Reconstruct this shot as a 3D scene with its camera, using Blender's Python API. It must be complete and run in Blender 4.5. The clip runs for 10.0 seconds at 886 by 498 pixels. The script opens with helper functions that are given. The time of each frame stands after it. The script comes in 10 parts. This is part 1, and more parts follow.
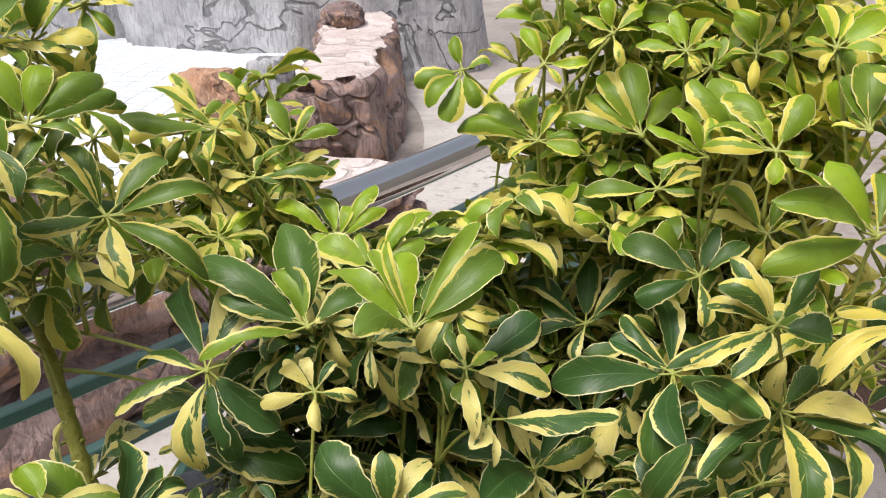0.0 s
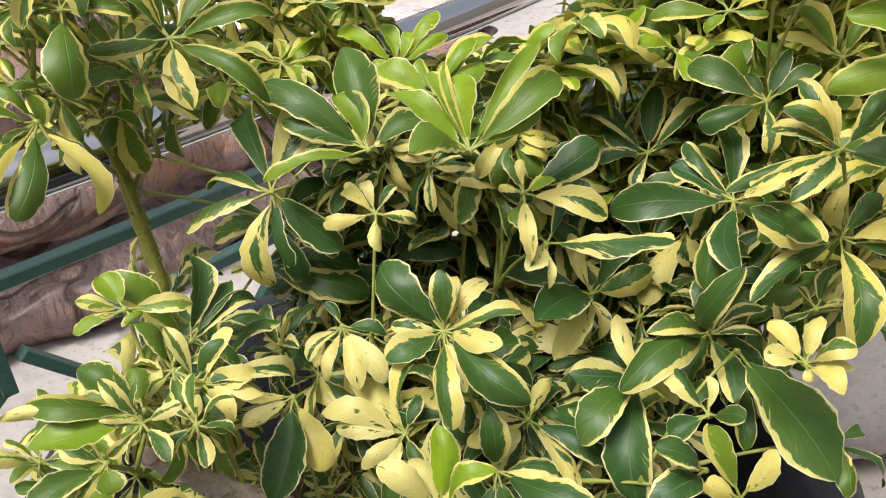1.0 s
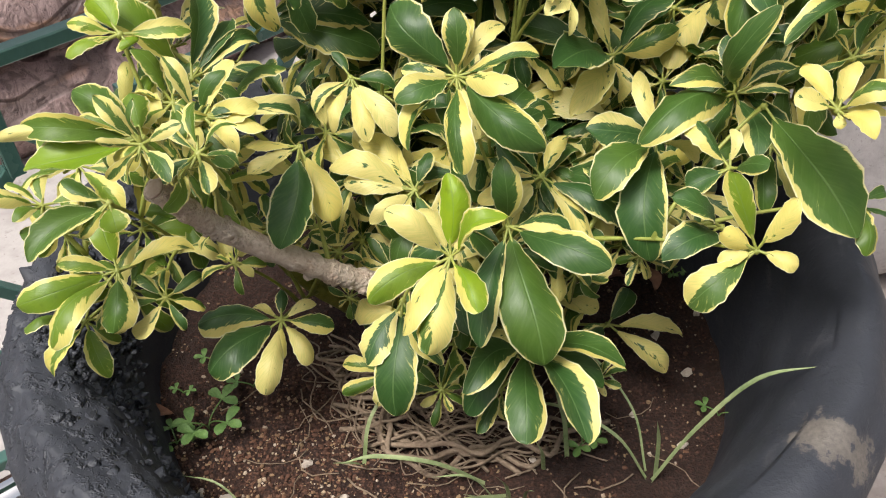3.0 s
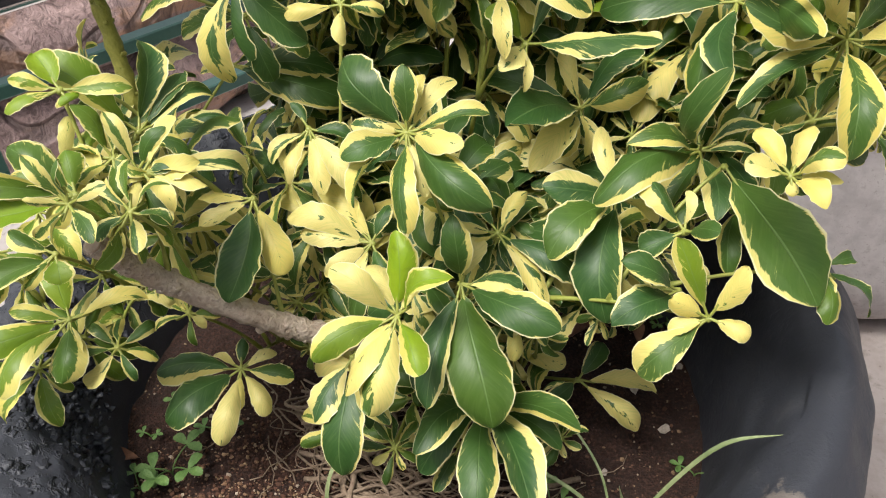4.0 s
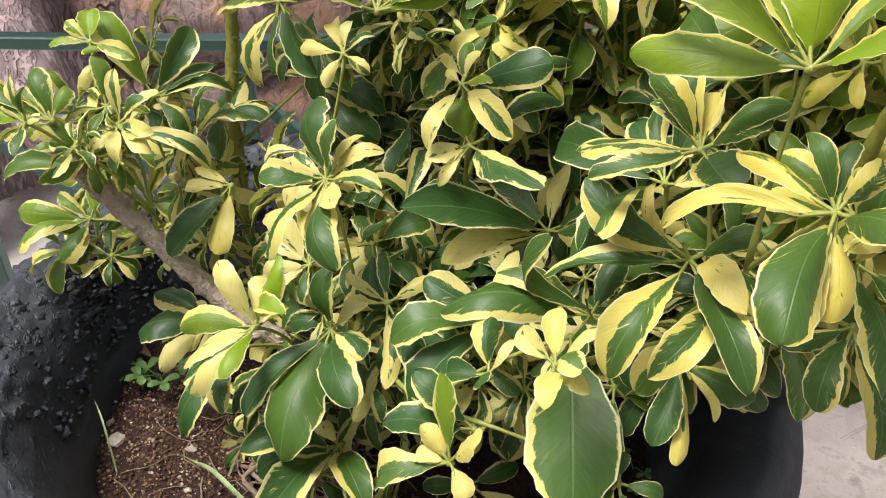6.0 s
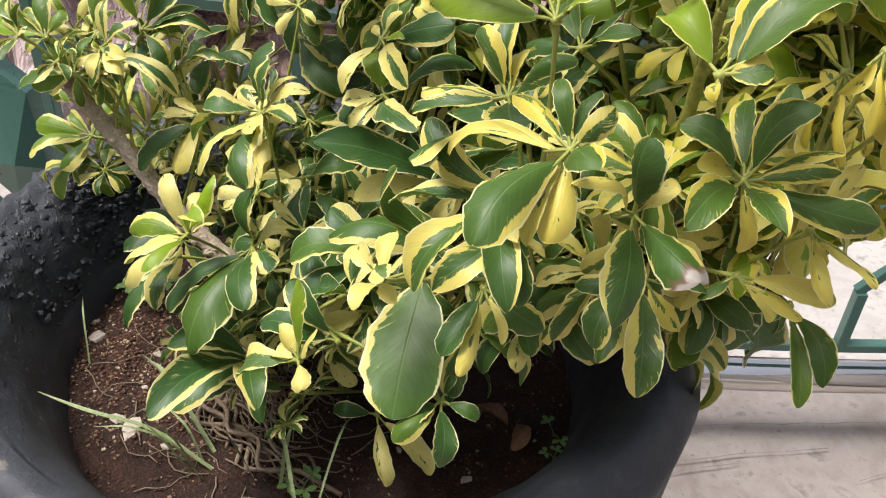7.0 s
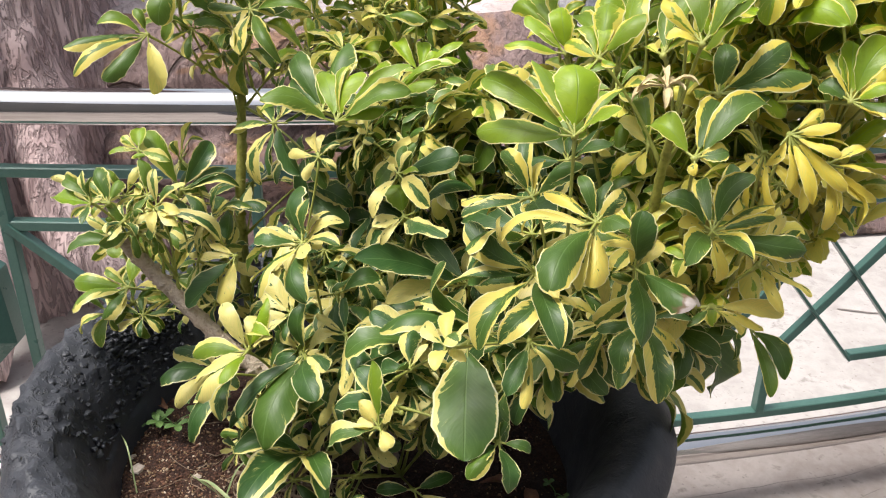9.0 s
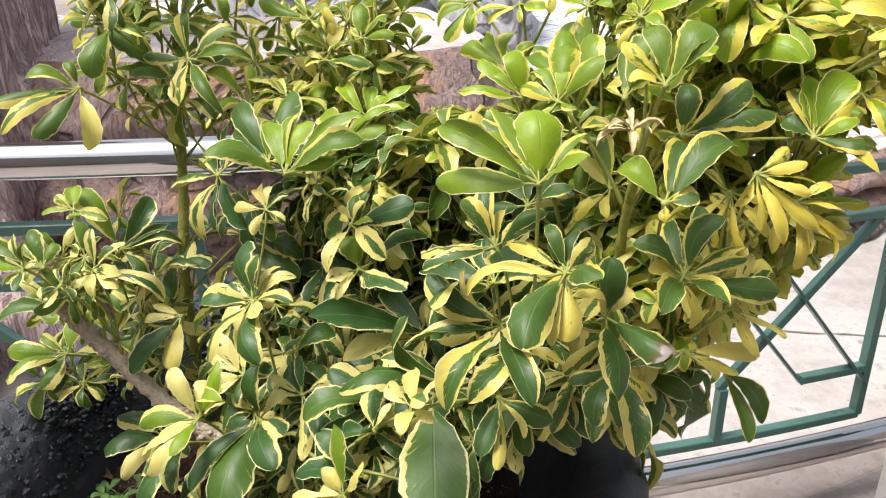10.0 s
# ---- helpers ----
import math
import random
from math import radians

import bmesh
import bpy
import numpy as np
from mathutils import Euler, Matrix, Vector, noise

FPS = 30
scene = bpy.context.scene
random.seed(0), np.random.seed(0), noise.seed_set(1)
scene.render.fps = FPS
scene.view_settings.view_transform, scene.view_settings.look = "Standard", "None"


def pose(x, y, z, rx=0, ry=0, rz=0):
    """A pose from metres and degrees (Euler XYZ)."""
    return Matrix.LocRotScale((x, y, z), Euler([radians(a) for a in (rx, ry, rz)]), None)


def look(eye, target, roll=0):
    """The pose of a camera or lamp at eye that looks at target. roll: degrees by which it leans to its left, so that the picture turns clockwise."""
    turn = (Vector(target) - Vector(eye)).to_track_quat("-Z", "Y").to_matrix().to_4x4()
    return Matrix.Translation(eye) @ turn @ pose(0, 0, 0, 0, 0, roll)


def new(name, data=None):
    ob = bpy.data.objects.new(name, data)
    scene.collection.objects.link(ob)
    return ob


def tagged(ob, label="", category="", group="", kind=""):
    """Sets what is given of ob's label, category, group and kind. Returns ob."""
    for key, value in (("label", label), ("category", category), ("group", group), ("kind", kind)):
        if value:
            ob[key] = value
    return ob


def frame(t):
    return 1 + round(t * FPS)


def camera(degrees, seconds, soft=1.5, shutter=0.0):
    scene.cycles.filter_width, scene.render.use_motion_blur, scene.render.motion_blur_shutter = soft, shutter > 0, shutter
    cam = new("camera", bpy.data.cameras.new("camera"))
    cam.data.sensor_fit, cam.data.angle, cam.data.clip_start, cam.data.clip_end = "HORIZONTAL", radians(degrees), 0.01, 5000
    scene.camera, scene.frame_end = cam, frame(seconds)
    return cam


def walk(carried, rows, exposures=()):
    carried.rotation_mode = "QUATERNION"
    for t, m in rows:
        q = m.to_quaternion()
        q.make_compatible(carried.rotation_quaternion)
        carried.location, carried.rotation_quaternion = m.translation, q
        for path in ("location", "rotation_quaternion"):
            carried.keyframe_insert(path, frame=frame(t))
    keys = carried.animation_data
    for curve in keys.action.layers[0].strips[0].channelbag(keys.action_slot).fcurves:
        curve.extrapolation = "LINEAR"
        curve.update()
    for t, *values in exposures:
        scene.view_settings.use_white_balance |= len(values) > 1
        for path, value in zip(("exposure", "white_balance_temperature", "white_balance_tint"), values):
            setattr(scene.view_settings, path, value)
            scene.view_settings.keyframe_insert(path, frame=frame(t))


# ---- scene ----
cam = camera(52.2, 10.0, soft=1.1)
PATH = [
    (0, (0.103, 0.071, 1.498), (0.023, 1.928, 0.762), -1.5),
    (0.5, (0.097, 0.063, 1.497), (-0.143, 1.876, 0.688), -4.5),
    (1, (0.116, 0.058, 1.483), (-0.129, 1.757, 0.456), -3.6),
    (1.5, (0.129, 0.043, 1.469), (-0.145, 1.634, 0.289), -3.0),
    (2, (0.128, 0.028, 1.444), (-0.14, 1.57, 0.2), -3.2),
    (2.5, (0.116, 0.031, 1.428), (-0.139, 1.541, 0.141), -3.0),
    (2.7, (0.115, 0.034, 1.42), (-0.14, 1.529, 0.116), -3.1),
    (3.8, (0.135, 0.073, 1.412), (-0.165, 1.548, 0.094), -4.9),
    (4, (0.174, 0.078, 1.424), (-0.173, 1.579, 0.148), -4.2),
    (4.5, (0.33, 0.048, 1.444), (-0.327, 1.502, 0.239), 0.4),
    (5, (0.414, 0.076, 1.443), (-0.411, 1.458, 0.256), 0.5),
    (5.2, (0.429, 0.117, 1.436), (-0.472, 1.454, 0.252), 1.0),
    (6.3, (0.553, 0.277, 1.463), (-0.634, 1.348, 0.26), 2.6),
    (6.5, (0.596, 0.295, 1.463), (-0.629, 1.324, 0.264), 4.0),
    (7, (0.681, 0.324, 1.462), (-0.622, 1.262, 0.269), 3.3),
    (7.5, (0.703, 0.318, 1.455), (-0.613, 1.284, 0.299), 1.9),
    (8, (0.714, 0.238, 1.477), (-0.579, 1.282, 0.365), 0.1),
    (8.5, (0.746, 0.136, 1.497), (-0.549, 1.273, 0.482), -0.8),
    (9, (0.746, 0.113, 1.513), (-0.541, 1.346, 0.606), 0.4),
    (9.5, (0.735, 0.107, 1.515), (-0.521, 1.407, 0.659), 0.5),
    (10, (0.709, 0.129, 1.513), (-0.51, 1.474, 0.673), -0.3),
]
walk(cam, [(t, look(eye, target, roll)) for t, eye, target, roll in PATH], [(0, 0.44), (2, 0.60), (8, 0.75), (10, 0.80)])

# ---- light ----
world = bpy.data.worlds.new("overcast_sky")
scene.world = world
world.use_nodes = True
wn = world.node_tree
sky = wn.nodes.new("ShaderNodeTexSky")
sky.sky_type = 'NISHITA'
sky.sun_disc = False
sky.sun_elevation = radians(66)
sky.sun_rotation = radians(212)
sky.air_density, sky.dust_density = 1.0, 4.0
wn.nodes["Background"].inputs["Strength"].default_value = 0.12
cloud = wn.nodes.new("ShaderNodeHueSaturation")   # thin cloud takes the blue out
cloud.inputs["Saturation"].default_value = 0.45
wn.links.new(sky.outputs["Color"], cloud.inputs["Color"])
wn.links.new(cloud.outputs["Color"], wn.nodes["Background"].inputs["Color"])

sun_data = bpy.data.lights.new("sun", 'SUN')
sun_data.energy, sun_data.angle, sun_data.color = 2.7, radians(22), (1.0, 0.97, 0.92)
sun = new("sun", sun_data)
sun.matrix_world = look((-0.75, -0.5, 4.2), (0, 0.7, 0.8))


# ---- materials ----
def node_material(name, rough=0.6, metal=0.0):
    m = bpy.data.materials.new(name)
    m.use_nodes = True
    nt = m.node_tree
    b = nt.nodes["Principled BSDF"]
    b.inputs["Roughness"].default_value = rough
    b.inputs["Metallic"].default_value = metal
    return m, nt, b


def texnoise(nt, scale, detail=4.0, rough=0.55, vector=None, dist=0.0):
    n = nt.nodes.new("ShaderNodeTexNoise")
    n.inputs["Scale"].default_value = scale
    n.inputs["Detail"].default_value = detail
    n.inputs["Roughness"].default_value = rough
    n.inputs["Distortion"].default_value = dist
    if vector is not None:
        nt.links.new(vector, n.inputs["Vector"])
    return n.outputs["Fac"]


def coords(nt, scale=(1, 1, 1)):
    tc = nt.nodes.new("ShaderNodeTexCoord")
    mp = nt.nodes.new("ShaderNodeMapping")
    mp.inputs["Scale"].default_value = scale
    nt.links.new(tc.outputs["Object"], mp.inputs["Vector"])
    return mp.outputs["Vector"]


def ramp(nt, fac, stops):
    r = nt.nodes.new("ShaderNodeValToRGB")
    e = r.color_ramp.elements
    while len(e) < len(stops):
        e.new(0.5)
    for el, (p, c) in zip(e, stops):
        el.position, el.color = p, (*c, 1)
    nt.links.new(fac, r.inputs["Fac"])
    return r.outputs["Color"]


def sums(nt, op, a, b, clamp=False):
    n = nt.nodes.new("ShaderNodeMath")
    n.operation, n.use_clamp = op, clamp
    for i, v in enumerate((a, b)):
        if isinstance(v, (int, float)):
            n.inputs[i].default_value = v
        else:
            nt.links.new(v, n.inputs[i])
    return n.outputs[0]


def mixed(nt, fac, a, b, mode='MIX'):
    n = nt.nodes.new("ShaderNodeMix")
    n.data_type, n.blend_type = 'RGBA', mode
    ins = {s.identifier: s for s in n.inputs}
    for key, v in (("Factor_Float", fac), ("A_Color", a), ("B_Color", b)):
        if isinstance(v, (int, float)):
            ins[key].default_value = v
        elif isinstance(v, tuple):
            ins[key].default_value = (*v, 1)
        else:
            nt.links.new(v, ins[key])
    return [s for s in n.outputs if s.identifier == "Result_Color"][0]


def smooth(nt, v, lo, hi):
    n = nt.nodes.new("ShaderNodeMapRange")
    n.interpolation_type = 'SMOOTHSTEP'
    n.inputs["From Min"].default_value, n.inputs["From Max"].default_value = lo, hi
    nt.links.new(v, n.inputs["Value"])
    return n.outputs["Result"]


def bump(nt, b, height, strength=0.4, dist=0.01):
    n = nt.nodes.new("ShaderNodeBump")
    n.inputs["Strength"].default_value, n.inputs["Distance"].default_value = strength, dist
    nt.links.new(height, n.inputs["Height"])
    nt.links.new(n.outputs["Normal"], b.inputs["Normal"])


def attr(nt, name):
    n = nt.nodes.new("ShaderNodeAttribute")
    n.attribute_name = name
    return n.outputs["Fac"]


def two_scale(name, stops, s1=3.0, s2=60.0, rough=0.8, bump_s=0.4, dist=0.004, metal=0.0, weight=0.45):
    """A mottled surface: broad stains, fine grain, matching relief."""
    m, nt, b = node_material(name, rough, metal)
    v = coords(nt)
    a = texnoise(nt, s1, 6, 0.62, v, 0.4)
    f = texnoise(nt, s2, 5, 0.6, v)
    k = sums(nt, 'ADD', sums(nt, 'MULTIPLY', a, 1 - weight), sums(nt, 'MULTIPLY', f, weight))
    nt.links.new(ramp(nt, k, stops), b.inputs["Base Color"])
    r = sums(nt, 'ADD', sums(nt, 'MULTIPLY', a, 0.25), rough - 0.12)
    nt.links.new(r, b.inputs["Roughness"])
    bump(nt, b, sums(nt, 'ADD', f, sums(nt, 'MULTIPLY', a, 0.6)), bump_s, dist)
    return m


def leaf_material():
    """Variegated leaf: a jagged green field along the midrib, cream margin; young leaves lime."""
    m, nt, b = node_material("variegated_leaf", 0.36)
    uv = nt.nodes.new("ShaderNodeUVMap")
    uv.uv_map = "leaf"
    sp = nt.nodes.new("ShaderNodeSeparateXYZ")
    nt.links.new(uv.outputs["UV"], sp.inputs[0])
    u = sums(nt, 'SUBTRACT', sums(nt, 'MULTIPLY', sp.outputs["X"], 2.0), 1.0)
    v = sp.outputs["Y"]
    a = sums(nt, 'ABSOLUTE', u, 0.0)
    seed, cream, young, side, warm, blight = (attr(nt, k) for k in ("seed", "cream", "young", "side", "warm", "blight"))
    cb = nt.nodes.new("ShaderNodeCombineXYZ")
    # stretched along the side veins
    nt.links.new(sums(nt, 'MULTIPLY', u, 1.1), cb.inputs[0])
    nt.links.new(sums(nt, 'SUBTRACT', sums(nt, 'MULTIPLY', v, 9.0), sums(nt, 'MULTIPLY', a, 3.0)), cb.inputs[1])
    nt.links.new(sums(nt, 'MULTIPLY', seed, 37.0), cb.inputs[2])
    n1 = sums(nt, 'SUBTRACT', texnoise(nt, 1.0, 5, 0.68, cb.outputs[0]), 0.5)
    cb2 = nt.nodes.new("ShaderNodeCombineXYZ")
    nt.links.new(sums(nt, 'MULTIPLY', u, 1.2), cb2.inputs[0])
    nt.links.new(sums(nt, 'MULTIPLY', v, 2.6), cb2.inputs[1])
    nt.links.new(sums(nt, 'MULTIPLY', seed, 91.0), cb2.inputs[2])
    n2 = sums(nt, 'SUBTRACT', texnoise(nt, 1.0, 2, 0.5, cb2.outputs[0]), 0.5)
    thr = sums(nt, 'SUBTRACT', 1.08, sums(nt, 'MULTIPLY', cream, 1.40))
    val = sums(nt, 'ADD', a, sums(nt, 'MULTIPLY', n1, sums(nt, 'ADD', 0.50, sums(nt, 'MULTIPLY', cream, 0.5))))
    val = sums(nt, 'ADD', val, sums(nt, 'MULTIPLY', sums(nt, 'MULTIPLY', n2, 2.0), cream))
    val = sums(nt, 'ADD', val, sums(nt, 'MULTIPLY', sums(nt, 'MULTIPLY', u, side), 0.85))
    d = sums(nt, 'SUBTRACT', val, thr)
    inner = smooth(nt, d, -0.02, 0.03)
    rim = smooth(nt, sums(nt, 'ADD', sums(nt, 'ADD', a, sums(nt, 'MULTIPLY', n1, 0.34)), sums(nt, 'MULTIPLY', n2, 0.14)), 0.915, 0.955)
    mask = sums(nt, 'MAXIMUM', inner, rim)
    midzone = smooth(nt, sums(nt, 'ADD', d, sums(nt, 'MULTIPLY', n2, 0.5)), -0.34, -0.22)
    fine = texnoise(nt, 260.0, 3, 0.6, coords(nt))
    broad = texnoise(nt, 45.0, 3, 0.5, coords(nt))
    dark = mixed(nt, broad, (0.016, 0.060, 0.016), (0.043, 0.112, 0.025))
    grey = mixed(nt, broad, (0.06, 0.125, 0.05), (0.10, 0.175, 0.07))
    green = mixed(nt, sums(nt, 'MULTIPLY', midzone, 0.30), dark, grey)
    # some leaves paler and yellower than others
    green = mixed(nt, sums(nt, 'MULTIPLY', smooth(nt, seed, 0.45, 1.0), 0.45), green, (0.070, 0.150, 0.018))
    green = mixed(nt, sums(nt, 'MULTIPLY', warm, 0.5), green, (0.075, 0.125, 0.010))
    lime = mixed(nt, broad, (0.175, 0.335, 0.008), (0.38, 0.47, 0.012))
    green = mixed(nt, young, green, lime)
    # side veins, a shade paler than the blade between them
    cb3 = nt.nodes.new("ShaderNodeCombineXYZ")
    nt.links.new(sums(nt, 'MULTIPLY', u, 1.5), cb3.inputs[0])
    nt.links.new(sums(nt, 'SUBTRACT', sums(nt, 'MULTIPLY', v, 30.0), sums(nt, 'MULTIPLY', a, 9.0)), cb3.inputs[1])
    nt.links.new(sums(nt, 'MULTIPLY', seed, 53.0), cb3.inputs[2])
    lines = texnoise(nt, 1.0, 3, 0.65, cb3.outputs[0])
    green = mixed(nt, smooth(nt, lines, 0.40, 0.75), green, mixed(nt, 0.16, green, (0.20, 0.30, 0.09)))
    green = mixed(nt, smooth(nt, texnoise(nt, 90.0, 4, 0.6, coords(nt)), 0.52, 0.75), green, mixed(nt, 0.30, green, (0.012, 0.035, 0.008)))
    rib = smooth(nt, a, 0.045, 0.012)
    green = mixed(nt, sums(nt, 'MULTIPLY', rib, 0.45), green, (0.17, 0.27, 0.09))
    gold = mixed(nt, sums(nt, 'ADD', sums(nt, 'MULTIPLY', seed, 0.5), sums(nt, 'MULTIPLY', fine, 0.3)), (0.78, 0.68, 0.29), (0.71, 0.59, 0.13))
    gold = mixed(nt, sums(nt, 'MULTIPLY', warm, 0.85), gold, (0.68, 0.52, 0.045))
    gold = mixed(nt, sums(nt, 'MULTIPLY', young, 0.55), gold, (0.60, 0.58, 0.06))
    gold = mixed(nt, sums(nt, 'MULTIPLY', smooth(nt, lines, 0.42, 0.70), 0.45), gold, (0.44, 0.50, 0.13))
    # pale flecks beside the margin, and a thin whitish edge
    fleck = sums(nt, 'MULTIPLY', smooth(nt, lines, 0.60, 0.66), smooth(nt, sums(nt, 'ADD', d, sums(nt, 'MULTIPLY', n2, 0.8)), -0.40, -0.12))
    mask = sums(nt, 'MAXIMUM', mask, sums(nt, 'MULTIPLY', fleck, 0.8))
    col = mixed(nt, mask, green, gold)
    col = mixed(nt, sums(nt, 'MULTIPLY', smooth(nt, a, 0.925, 0.965), 0.75), col, (0.78, 0.75, 0.47))
    # a withered whitish tip with a brown border on a blighted leaf
    sore = sums(nt, 'ADD', v, sums(nt, 'MULTIPLY', n2, 0.5))
    col = mixed(nt, sums(nt, 'MULTIPLY', blight, smooth(nt, sore, 0.76, 0.80)), col, (0.16, 0.10, 0.06))
    col = mixed(nt, sums(nt, 'MULTIPLY', blight, smooth(nt, sore, 0.80, 0.86)), col, mixed(nt, fine, (0.36, 0.30, 0.27), (0.54, 0.48, 0.46)))
    nt.links.new(col, b.inputs["Base Color"])
    nt.links.new(sums(nt, 'ADD', sums(nt, 'MULTIPLY', broad, 0.2), 0.32), b.inputs["Roughness"])
    b.inputs["Specular IOR Level"].default_value = 0.42
    veins = sums(nt, 'ADD', sums(nt, 'MULTIPLY', n1, 0.6), sums(nt, 'MULTIPLY', rib, -0.5))
    bump(nt, b, sums(nt, 'ADD', veins, sums(nt, 'ADD', sums(nt, 'MULTIPLY', fine, 0.15), sums(nt, 'MULTIPLY', lines, 0.18))), 0.35, 0.002)
    tr = nt.nodes.new("ShaderNodeBsdfTranslucent")
    nt.links.new(mixed(nt, 0.35, col, (0.30, 0.42, 0.04)), tr.inputs["Color"])
    ms = nt.nodes.new("ShaderNodeMixShader")
    ms.inputs[0].default_value = 0.22
    nt.links.new(b.outputs[0], ms.inputs[1])
    nt.links.new(tr.outputs[0], ms.inputs[2])
    nt.links.new(ms.outputs[0], nt.nodes["Material Output"].inputs["Surface"])
    return m


M_LEAF = leaf_material()
M_STEM = two_scale("green_stem", [(0.3, (0.13, 0.10, 0.03)), (0.42, (0.20, 0.20, 0.03)), (0.7, (0.36, 0.34, 0.07))], 60, 220, 0.6, 0.6, 0.003)
M_PETIOLE = two_scale("petiole", [(0.3, (0.20, 0.24, 0.04)), (0.7, (0.38, 0.38, 0.09))], 30, 200, 0.5, 0.15, 0.001)
M_BARK = two_scale("shrub_bark", [(0.26, (0.28, 0.18, 0.125)), (0.42, (0.58, 0.44, 0.335)), (0.70, (0.82, 0.71, 0.59))], 90, 300, 0.85, 1.0, 0.006)
M_CUT = two_scale("cut_wood", [(0.3, (0.35, 0.24, 0.17)), (0.7, (0.55, 0.44, 0.34))], 60, 240, 0.8)
M_ROOT = two_scale("dry_root", [(0.3, (0.11, 0.070, 0.045)), (0.7, (0.36, 0.27, 0.19))], 30, 260, 0.9, 0.6)
M_SOIL = two_scale("red_soil", [(0.28, (0.010, 0.005, 0.003)), (0.5, (0.038, 0.016, 0.010)), (0.72, (0.120, 0.054, 0.034))], 14, 330, 0.95, 1.0, 0.008, 0.0, 0.62)
def crumb_material():
    """Each grain of grit its own shade, from wet earth to pale straw."""
    m, nt, b = node_material("soil_grit", 0.95)
    geo = nt.nodes.new("ShaderNodeNewGeometry")
    col = ramp(nt, geo.outputs["Random Per Island"], [(0.0, (0.035, 0.014, 0.009)), (0.46, (0.10, 0.040, 0.024)), (0.70, (0.21, 0.10, 0.058)), (0.89, (0.46, 0.33, 0.18)), (1.0, (0.74, 0.63, 0.50))])
    nt.links.new(mixed(nt, texnoise(nt, 400, 3, 0.6, coords(nt)), col, (0.10, 0.05, 0.03)), b.inputs["Base Color"])
    return m


M_CRUMB = crumb_material()
M_CHIP = two_scale("pale_chip", [(0.3, (0.30, 0.24, 0.19)), (0.7, (0.60, 0.52, 0.45))], 60, 240, 0.8)
M_WEED = two_scale("weed_leaf", [(0.3, (0.065, 0.14, 0.03)), (0.7, (0.16, 0.27, 0.07))], 60, 240, 0.5)
M_GRASS = two_scale("grass_blade", [(0.3, (0.13, 0.19, 0.07)), (0.7, (0.36, 0.40, 0.20))], 40, 200, 0.5)
M_WITHER = two_scale("withered_leaf", [(0.3, (0.46, 0.36, 0.17)), (0.7, (0.68, 0.57, 0.34))], 60, 240, 0.75)
M_DRYLEAF = two_scale("dead_leaf", [(0.3, (0.16, 0.07, 0.04)), (0.7, (0.34, 0.17, 0.10))], 40, 200, 0.8)


